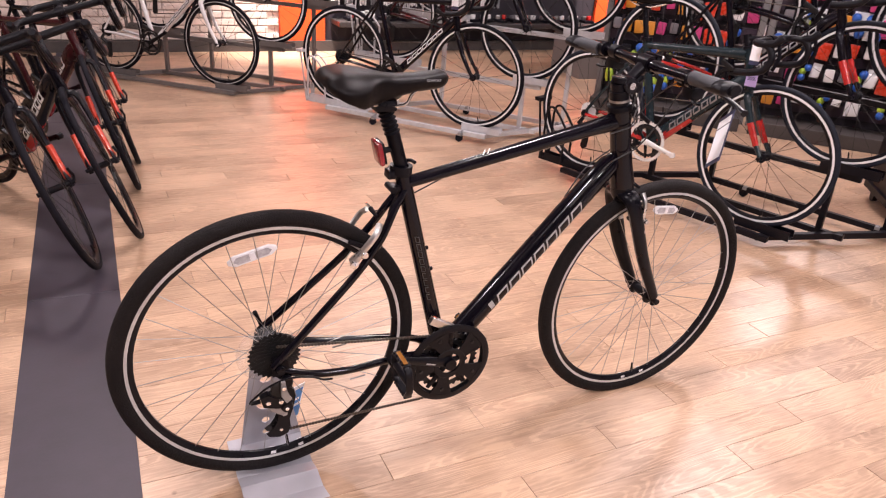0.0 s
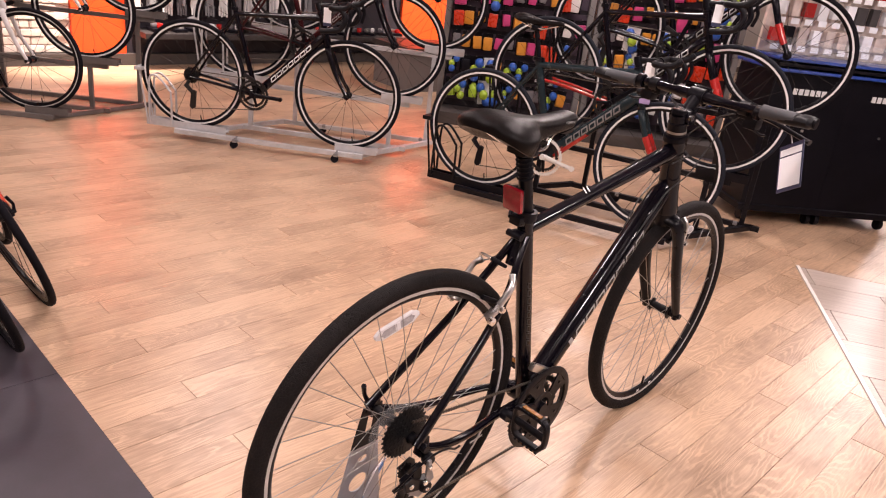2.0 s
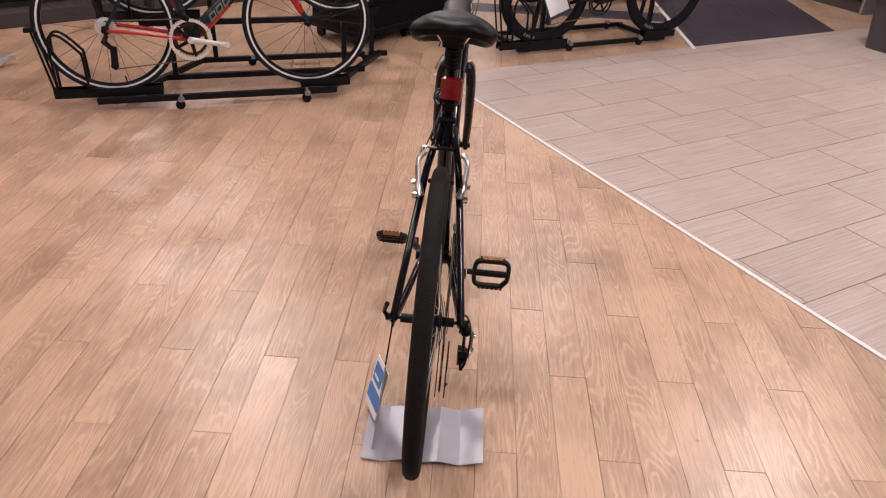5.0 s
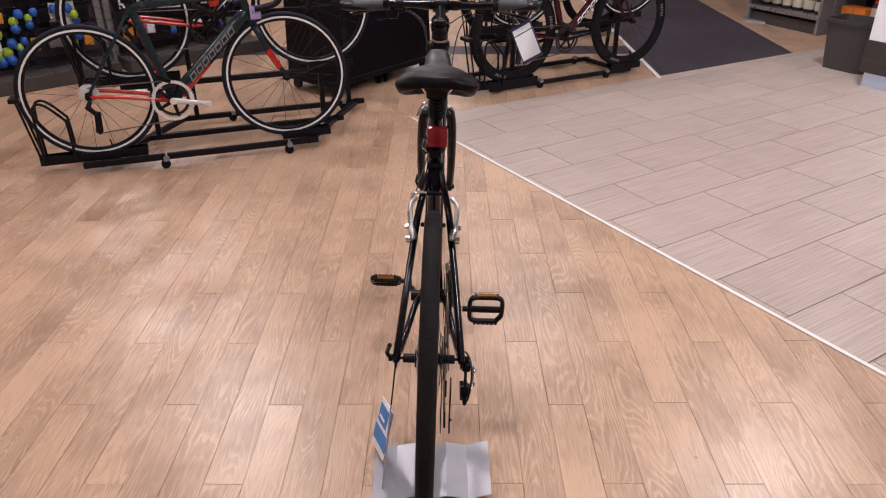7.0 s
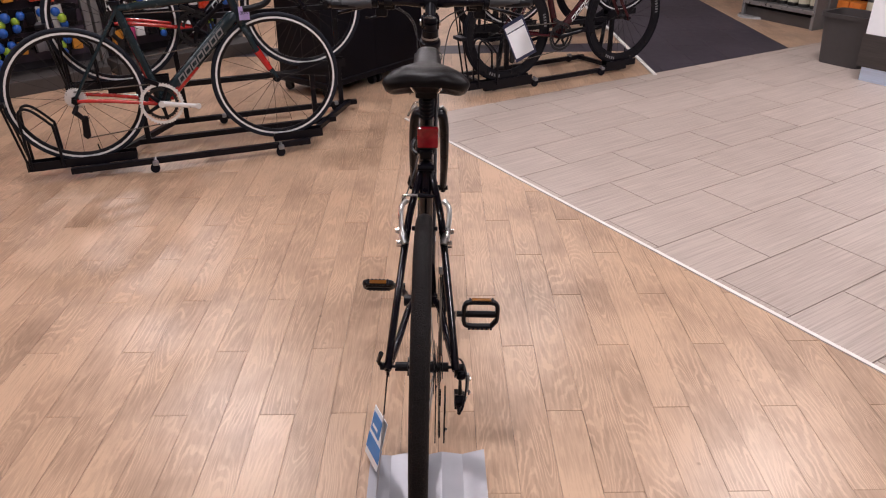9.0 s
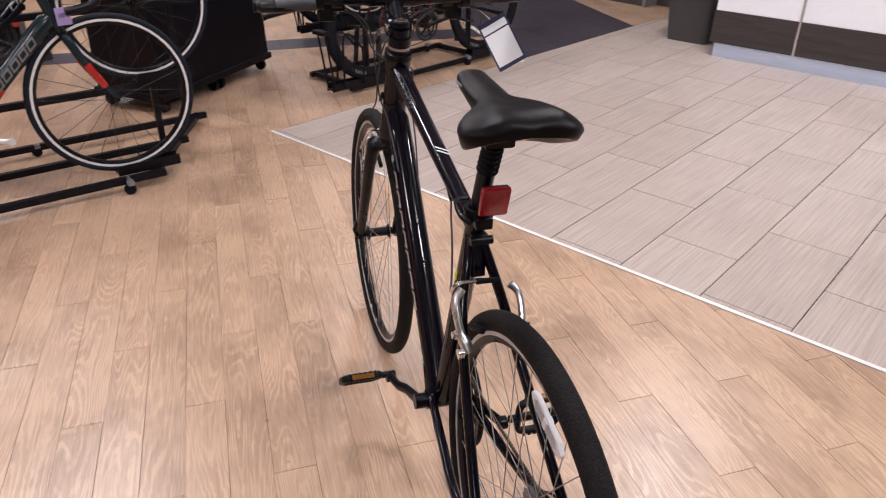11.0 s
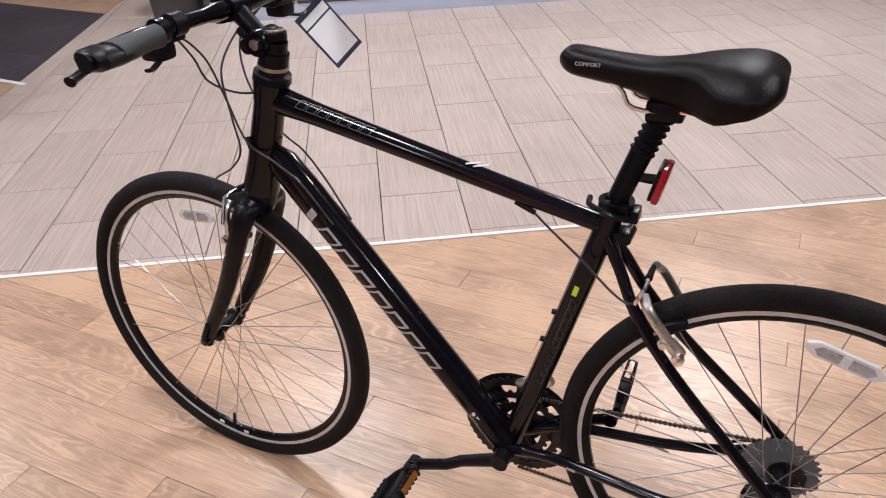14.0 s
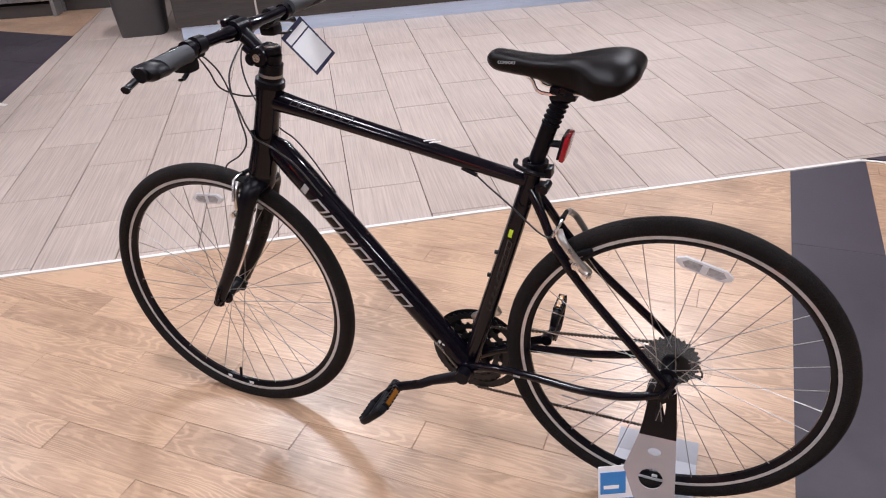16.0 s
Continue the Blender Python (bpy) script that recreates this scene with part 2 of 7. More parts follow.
M_gear = mat("dark_gear_steel", (0.030, 0.030, 0.032), 0.42, 0.7, vary=0.2)
M_chain = mat("chain_steel", (0.13, 0.11, 0.095), 0.38, 0.9, vary=0.25)
M_cable = mat("cable_grey", (0.026, 0.025, 0.028), 0.4, vary=0.1)
M_red_lens = mat("red_lens", (0.26, 0.006, 0.014), 0.10, coat=0.3, vary=0.25, scale=90, bump=0.35, bump_scale=260)
M_amber = mat("amber_reflector", (0.22, 0.085, 0.012), 0.25, vary=0.2, bump=0.3)
M_clear = mat("clear_reflector", (0.92, 0.91, 0.93), 0.12, vary=0.12, bump=0.35, bump_scale=400)
M_clear.node_tree.nodes["Principled BSDF"].inputs["Alpha"].default_value = 0.80
M_lenscell = mat("prismatic_lens", (0.42, 0.41, 0.43), 0.2, vary=0.3, scale=120, bump=0.5, bump_scale=500)
M_white = mat("white_print", (0.74, 0.74, 0.75), 0.5, vary=0.03)
M_silverprint = mat("silver_print", (0.42, 0.42, 0.43), 0.35, 0.3, vary=0.05)
M_dimprint = mat("dim_grey_print", (0.03, 0.03, 0.031), 0.45, vary=0.05)
M_greyprint = mat("faint_grey_print", (0.16, 0.155, 0.16), 0.4, vary=0.05)
M_faintprint = mat("hazy_grey_print", (0.075, 0.072, 0.075), 0.4, vary=0.05)
M_paper = mat("white_card", (0.90, 0.91, 0.94), 0.6, vary=0.02)
M_navy = mat("navy_print", (0.03, 0.035, 0.085), 0.5, vary=0.05)
M_blue = mat("blue_print", (0.05, 0.24, 0.62), 0.45, vary=0.06)
M_lilac = mat("lilac_label", (0.42, 0.33, 0.62), 0.55, vary=0.04)
M_steelgrey = mat("grey_stand_steel", (0.42, 0.415, 0.45), 0.36, 0.25, vary=0.1, scale=12)
M_rackgrey = mat("silver_rack_paint", (0.55, 0.55, 0.57), 0.40, 0.35, vary=0.12)
M_rackbrown = mat("grey_rack_paint", (0.14, 0.125, 0.12), 0.45, 0.3, vary=0.15)
M_rackblack = mat("black_rack_paint", (0.0044, 0.0038, 0.0062), 0.38, 0.0, spec=0.2, vary=0.2)
M_redpaint = mat("red_frame_paint", (0.42, 0.016, 0.014), 0.25, coat=0.6, vary=0.1)
M_redorange = mat("red_orange_paint", (0.50, 0.035, 0.012), 0.28, coat=0.5, vary=0.1)
M_whitepaint = mat("white_frame_paint", (0.66, 0.64, 0.64), 0.25, coat=0.6, vary=0.05)
M_greyblue = mat("dark_teal_paint", (0.010, 0.019, 0.024), 0.25, coat=0.1, spec=0.3, vary=0.2)
M_maroon = mat("maroon_paint", (0.035, 0.004, 0.006), 0.25, coat=0.1, spec=0.3, vary=0.2)
M_bluetyre = mat("blue_black_tyre", (0.008, 0.010, 0.017), 0.6, spec=0.2, vary=0.2)
M_yellow = mat("fluorescent_yellow_cloth", (0.55, 0.72, 0.03), 0.8, vary=0.15, bump=0.4, bump_scale=40)
M_orange = mat("orange_wall_panel", (0.94, 0.085, 0.014), 0.45, vary=0.06, scale=4)
M_brickwhite = mat("whitewashed_brick", (0.60, 0.50, 0.45), 0.8, vary=0.22, scale=25, bump=0.5, bump_scale=80, spread=0.12)
M_mortar = mat("brick_mortar", (0.47, 0.38, 0.34), 0.95, vary=0.1, bump=0.4)
M_wall = mat("cream_wall_paint", (0.56, 0.50, 0.45), 0.75, vary=0.06, scale=6, bump=0.1)
M_darkwall = mat("charcoal_wall", (0.017, 0.012, 0.019), 0.7, vary=0.2, scale=8)
M_ceiling = mat("ceiling_paint", (0.34, 0.33, 0.32), 0.9, vary=0.05, scale=10)
M_base = mat("dark_baseboard", (0.05, 0.042, 0.04), 0.5, vary=0.15)
M_counterwood = mat("dark_wood_laminate", (0.04, 0.033, 0.031), 0.4, vary=0.4, scale=6, stretch=(1.2, 1, 26))
M_counterwhite = mat("white_counter_panel", (0.90, 0.91, 0.94), 0.35, vary=0.02)
# brushed steel; the bluish light it mirrors is put into its base colour
M_kick = mat("blue_lit_kick_plate", (0.64, 0.75, 0.95), 0.32, 0.5, vary=0.08, scale=10, stretch=(1, 1, 20))
M_bin = mat("grey_bin_plastic", (0.052, 0.045, 0.045), 0.5, vary=0.1)
M_cabblack = mat("black_cabinet", (0.0040, 0.0034, 0.0060), 0.4, spec=0.15, vary=0.2)
M_bluetrim = mat("blue_trim", (0.015, 0.06, 0.32), 0.3, coat=0.4, vary=0.1)
M_lamp = mat("lamp_diffuser", (1.0, 0.93, 0.84), 0.6, emit=6.0)
M_glassy = glass("clear_acrylic", (0.9, 0.92, 0.93), 0.07)


# ---- mesh helpers ----
def part(name, bm, material, parent=None, label="", smooth=True, at=None):
    me = bpy.data.meshes.new(name)
    bmesh.ops.recalc_face_normals(bm, faces=bm.faces)
    bm.to_mesh(me)
    bm.free()
    return placed(name, me, material, parent, label, smooth, at)


def placed(name, me, material=None, parent=None, label="", smooth=True, at=None):
    if material is not None and not me.materials:
        me.materials.append(material)
        if smooth:
            me.shade_smooth()
            me.set_sharp_from_angle(angle=radians(38))
    ob = new(name, me)
    if parent is not None:
        ob.parent = parent
    if at is not None:
        ob.matrix_basis = at if isinstance(at, Matrix) else Matrix.Translation(at)
    if label:
        ob["label"] = label
    return ob


def thing(name, label, category, m=None, group="", kind=""):
    ob = new(name)
    ob.empty_display_size = 0.1
    if m is not None:
        ob.matrix_basis = m
    return tagged(ob, label, category, group, kind)


def sweep(bm, pts, radii, seg=10, up=(0, 0, 1), close=False):
    """A tube through pts. radii: one number, one per point, or pairs (across, along up)."""
    pts = [Vector(p) for p in pts]
    n = len(pts)
    if not isinstance(radii, (list, tuple)):
        radii = [radii] * n
    rings = []
    ref = Vector(up)
    for i, p in enumerate(pts):
        if close:
            d = pts[(i + 1) % n] - pts[i - 1]
        else:
            d = pts[min(i + 1, n - 1)] - pts[max(i - 1, 0)]
        d.normalize()
        side = d.cross(ref)
        if side.length < 1e-4:
            side = d.cross(Vector((0.3, 1, 0.2)))
        side.normalize()
        ref = side.cross(d).normalized()
        ra, rb = radii[i] if isinstance(radii[i], (list, tuple)) else (radii[i], radii[i])
        rings.append([bm.verts.new(p + side * (ra * math.cos(a)) + ref * (rb * math.sin(a))) for a in (2 * math.pi * k / seg for k in range(seg))])
    pairs = list(zip(rings, rings[1:])) + ([(rings[-1], rings[0])] if close else [])
    for a, b in pairs:
        for k in range(seg):
            bm.faces.new((a[k], a[(k + 1) % seg], b[(k + 1) % seg], b[k]))
    if not close:
        bm.faces.new(rings[0][::-1])
        bm.faces.new(rings[-1])
    return bm


def tube(pts, radii, seg=10, up=(0, 0, 1), close=False):
    return sweep(bmesh.new(), pts, radii, seg, up, close)


def smooth_path(pts, n=6):
    """Points along a soft curve through pts."""
    p = [Vector(q) for q in pts]
    p = [2 * p[0] - p[1]] + p + [2 * p[-1] - p[-2]]
    out = []
    for i in range(1, len(p) - 2):
        for k in range(n):
            t = k / n
            out.append(0.5 * ((2 * p[i]) + (p[i + 1] - p[i - 1]) * t + (2 * p[i - 1] - 5 * p[i] + 4 * p[i + 1] - p[i + 2]) * t * t + (3 * p[i] - p[i - 1] - 3 * p[i + 1] + p[i + 2]) * t ** 3))
    return out + [p[-2]]


def block(bm, size, centre=(0, 0, 0), bevel=0.0, m=None):
    """A box, its edges bevelled, added to bm."""
    t = Matrix.Translation(centre) @ (m if m is not None else Matrix()) @ Matrix.Diagonal((*size, 1))
    made = bmesh.ops.create_cube(bm, size=1.0, matrix=t)
    if bevel:
        edges = list({e for v in made["verts"] for e in v.link_edges})
        bmesh.ops.bevel(bm, geom=edges, offset=min(bevel, min(size) * 0.45), segments=2, affect="EDGES", profile=0.6)
    return bm


def box(size, centre=(0, 0, 0), bevel=0.0, m=None):
    return block(bmesh.new(), size, centre, bevel, m)


def lathe(profile, axis="y", seg=24, bm=None, centre=(0, 0, 0)):
    """A closed ring profile of (radius, along) turned round an axis through centre."""
    bm = bm or bmesh.new()
    c = Vector(centre)
    rings = []
    for k in range(seg):
        a = 2 * math.pi * k / seg
        ca, sa = math.cos(a), math.sin(a)
        ring = []
        for r, h in profile:
            v = {"y": (r * ca, h, r * sa), "z": (r * ca, r * sa, h), "x": (h, r * ca, r * sa)}[axis]
            ring.append(bm.verts.new(c + Vector(v)))
        rings.append(ring)
    n = len(profile)
    for k in range(seg):
        a, b = rings[k], rings[(k + 1) % seg]
        for i in range(n):
            j = (i + 1) % n
            bm.faces.new((a[i], a[j], b[j], b[i]))
    return bm


def disc_solid(profile, axis="y", seg=24, bm=None, centre=(0, 0, 0)):
    """As lathe, for a profile that starts and ends near the axis."""
    return lathe([(max(r, 0.0004), h) for r, h in profile], axis, seg, bm, centre)


def gear(teeth, root, tip, thick, hole, y, bm=None):
    """A toothed ring in the xz plane."""
    bm = bm or bmesh.new()
    rows = []
    for k in range(teeth * 4):
        a = 2 * math.pi * k / (teeth * 4)
        r = (root, tip, tip, root)[k % 4]
        ca, sa = math.cos(a), math.sin(a)
        rows.append([bm.verts.new((rad * ca, yy, rad * sa)) for rad, yy in ((r, y + thick / 2), (r, y - thick / 2), (hole, y - thick / 2), (hole, y + thick / 2))])
    for a, b in zip(rows, rows[1:] + rows[:1]):
        for i in range(4):
            j = (i + 1) % 4
            bm.faces.new((a[i], a[j], b[j], b[i]))
    return bm


def sheet(bm, corners, thick, normal):
    """A plate with the given outline, thick along normal."""
    n = Vector(normal).normalized() * thick / 2
    a = [bm.verts.new(Vector(c) + n) for c in corners]
    b = [bm.verts.new(Vector(c) - n) for c in corners]
    bm.faces.new(a)
    bm.faces.new(b[::-1])
    for i in range(len(a)):
        j = (i + 1) % len(a)
        bm.faces.new((a[i], b[i], b[j], a[j]))
    return bm


# ---- bicycle kit ----
V = Vector


def make_wheel(parent, at, s, front):
    """A wheel about its hub: rim, tyre, hub, each spoke, valve."""
    R, tr, depth = s["R"], s["tr"], s["depth"]
    ro = R - 1.72 * tr
    ri = ro - depth
    hw = 0.0095 if depth < 0.05 else 0.012
    prof = [(ro, -hw), (ro - 0.002, -hw + 0.002), (ro - 0.003, hw - 0.002), (ro, hw), (ro - 0.012, hw), (ri + depth * 0.35, hw * 0.95), (ri, hw * 0.35), (ri, -hw * 0.35), (ri + depth * 0.35, -hw * 0.95), (ro - 0.012, -hw)]
    seg = s.get("wseg", 56)
    w = part("wheel", lathe(prof, "y", seg), s["rim"], parent, at=at)
    c = R - tr
    tp = [(c + tr * math.cos(a) * (1.0 if abs(math.cos(a)) < 0.95 else 0.97), tr * math.sin(a)) for a in (2 * math.pi * k / 12 for k in range(12))]
    part("tyre", lathe(tp, "y", seg + 16), s["tyre"], w)
    if s.get("track"):
        bm = bmesh.new()
        for sg in (-1, 1):
            lathe([(ro - 0.001, sg * hw), (ro - 0.001, sg * (hw + 0.0012)), (ro - s["trackw"], sg * (hw + 0.0012)), (ro - s["trackw"], sg * hw)], "y", seg, bm)
        part("brake_track", bm, s["track"], w)
    if s.get("sidewall"):
        bm = bmesh.new()
        for sg in (-1, 1):
            lathe([(ro + 0.002, sg * tr * 0.80), (ro + 0.002, sg * (tr * 0.80 + 0.0016)), (ro + 0.008, sg * (tr * 1.0 + 0.001)), (ro + 0.008, sg * tr)], "y", seg, bm)
        part("sidewall_stripe", bm, s["sidewall"], w)
    hwid = 0.05 if front else 0.062
    fl = 0.03
    hub = [(0.006, -hwid), (0.011, -hwid), (0.011, -fl - 0.004), (0.022, -fl - 0.003), (0.022, -fl), (0.013, -fl + 0.006), (0.013, fl - 0.006), (0.022, fl), (0.022, fl + 0.003), (0.011, fl + 0.004), (0.011, hwid), (0.006, hwid)]
    part("hub", lathe(hub, "y", 18), M_plastic, w)
    n = s["spokes"]
    meshes = []
    for side in (1, -1):
        for lead in (1, -1):
            ang = lead * (0.95 if s["tr"] > 0.015 else 0.6)
            bm = tube([(0.02 * math.cos(ang), side * fl, 0.02 * math.sin(ang)), (ri + 0.004, side * 0.003, 0)], s.get("spoke_r", 0.0011), 5)
            me = bpy.data.meshes.new("spoke")
            bm.to_mesh(me)
            bm.free()
            meshes.append(me)
    for k in range(n):
        placed("spoke", meshes[k % 4], s["spoke"], w, at=Matrix.Rotation(2 * math.pi * (k + 0.3) / n, 4, "Y"))
    va = radians(s.get("valve", 80))
    if depth > 0.05:
        for sg in (-1, 1):
            for g in (0.4, 2.5, 4.6):
                for k in range(5):
                    part("rim_print", box((0.020, 0.001, 0.013 if k % 2 else 0.009), (0, 0, 0)), M_greyprint, w, smooth=False, at=Matrix.Rotation(va + g + 0.065 * k, 4, "Y") @ Matrix.Translation((ro - 0.020, sg * (hw + 0.0003), 0)) @ Matrix.Rotation(radians(4 * sg), 4, "Z"))
    if s.get("rim_marks"):
        for d in (-0.10, 0.13):
            for sg in (-1, 1):
                part("rim_mark", box((0.013, 0.001, 0.008), (0, 0, 0)), M_white, w, smooth=False, at=Matrix.Rotation(va + d, 4, "Y") @ Matrix.Translation((ri + depth * 0.30, sg * (hw * 0.95), 0)) @ Matrix.Rotation(radians(90), 4, "Y"))
    p = V((math.cos(va), 0, -math.sin(va)))
    part("valve", tube([p * (ri + 0.003), p * (ri - 0.03)], [0.004, 0.0035], 8), M_plastic, w)
    return w


def make_saddle(parent, nose, tail, width, deep, material, label=""):
    """A saddle: rounded nose, arched and rounded tail, skirts hanging at the sides."""
    bm = bmesh.new()
    nose, tail = V(nose), V(tail)
    rows = []
    N, K = 30, 28
    for i in range(N + 1):
        s = 0.5 - 0.5 * math.cos(math.pi * i / N)
        c = nose.lerp(tail, s)
        spread = 1 / (1 + math.exp(-(s - 0.665) * 21))
        w = width * (0.26 + 0.08 * min(1, s / 0.3) + 0.66 * spread)
        round_nose = math.sqrt(max(0.0, 1 - ((0.09 - s) / 0.09) ** 2)) if s < 0.09 else 1
        e = math.sqrt(max(0.0, 1 - ((s - 0.86) / 0.14) ** 2)) if s > 0.86 else 1
        w = max(w * round_nose * (0.42 + 0.58 * e), 0.003)
        up = 0.015 * max(round_nose, 0.1) * (0.3 + 0.7 * e)
        skirt = deep * (0.34 + 0.66 * math.exp(-((s - 0.66) / 0.20) ** 2)) * max(round_nose, 0.15) * (0.45 + 0.55 * e)
        top = -0.010 * math.sin(math.pi * min(1, s * 1.2)) - 0.012 * (1 - e) - 0.008 * (1 - round_nose)
        arch = min(1.0, max(0.0, (s - 0.45) / 0.28))
        ring = []
        for k in range(K):
            a = 2 * math.pi * k / K
            ca, sa = math.cos(a), math.sin(a)
            yy = math.copysign(abs(ca) ** (0.8 - 0.25 * arch), ca) * w * (1 if sa > -0.15 else 0.95 - 0.25 * (1 - arch) * abs(sa))
            f = abs(yy) / width
            zz = top + (abs(sa) ** 0.85 * up if sa > 0 else -abs(sa) ** 0.55 * skirt * (1 - arch * (0.42 - 0.42 * f ** 1.6)))
            zz += arch * (0.008 - 0.26 * width * f ** 2.2)
            if sa > 0.4 and s > 0.35:
                zz -= 0.006 * math.exp(-(yy / (0.13 * width)) ** 2) * arch
            ring.append(bm.verts.new(c + V((0, yy, zz))))
        rows.append(ring)
    for a, b in zip(rows, rows[1:]):
        for k in range(K):
            bm.faces.new((a[k], a[(k + 1) % K], b[(k + 1) % K], b[k]))
    bm.faces.new(rows[0])
    bm.faces.new(rows[-1][::-1])
    return part("saddle", bm, material, parent, label)


def letter_bars(parent, a, b, height, n, y, material, slant=0.012, name="lettering", gap=0.3):
    """A row of n plain printed bars from a to b, wrapped on the side of a tube of radius |y|."""
    a, b = V((a[0], 0, a[1])), V((b[0], 0, b[1]))
    d = (b - a).normalized()
    u = V((-d.z, 0, d.x))
    step = (b - a).length / n
    bm = bmesh.new()
    sg = 1 if y > 0 else -1
    for k in range(n):
        p = a + d * (step * k) + V((0, y, 0))
        w = step * (1 - gap)
        w *= (1.0, 0.85, 1.05, 0.9)[k % 4]
        r = abs(y)
        rows = []
        for i in range(6):
            h = (i / 5 - 0.5) * height
            ang = h / r
            o = u * (r * math.sin(ang)) + V((0, sg * (r * math.cos(ang) - r), 0))
            sl = slant * (i / 5)
            rows.append([bm.verts.new(p + o + d * sl), bm.verts.new(p + o + d * (w + sl))])
        for (a0, a1), (b0, b1) in zip(rows, rows[1:]):
            bm.faces.new((a0, a1, b1, b0))
    return part(name, bm, material, parent, smooth=False)


def hollow_print(parent, a, b, height, n, y, material, stroke, lift=0.0):
    """A row of n slanted hollow marks, printed round the side of a tube of radius |y|."""
    a, b = V((a[0], 0, a[1])), V((b[0], 0, b[1]))
    d = (b - a).normalized()
    u = V((-d.z, 0, d.x))
    step = (b - a).length / n
    r, sg = abs(y), 1 if y > 0 else -1
    bm = bmesh.new()

    def spot(along, up):
        ang = up / r + lift
        return bm.verts.new(a + d * (along - sg * 0.5 * up) + u * (r * math.sin(ang)) + V((0, sg * r * math.cos(ang), 0)))

    def patch(x0, x1, h0, h1):
        rows = [(spot(x0, h0 + (h1 - h0) * i / 4), spot(x1, h0 + (h1 - h0) * i / 4)) for i in range(5)]
        for p, q in zip(rows, rows[1:]):
            bm.faces.new((p[0], p[1], q[1], q[0]))
    for k in range(n):
        x, w, h = step * k, step * 0.84, height / 2
        patch(x, x + stroke, -h, h)
        patch(x + w - stroke, x + w, -h, h)
        patch(x + stroke, x + w - stroke, h - stroke, h)
        patch(x + stroke, x + w - stroke, -h, -h + stroke)
    return part("lettering", bm, material, parent, smooth=False)


ROAD = dict(R=0.335, tr=0.0125, depth=0.026, wb=0.985, bb=(0.405, 0.268), st=(0.262, 0.765), tt0=(0.268, 0.735), tt1=(0.795, 0.775), ht1=(0.790, 0.80), ht0=(0.842, 0.63), dt1=(0.825, 0.68), post=(0.222, 0.915), nose=(0.37, 0.955), tail=(0.10, 0.965), bar=(0.885, 0.855), rt=0.015, rd=0.021, spokes=20, bars="drop", crank=155, rim=M_rimblack, tyre=M_rubber, spoke=M_darkspoke, track=M_whitetrack, trackw=0.011, frame=M_black, fork=M_black, trim=M_white, logo=M_white, swidth=0.07, sdeep=0.035, wseg=48)


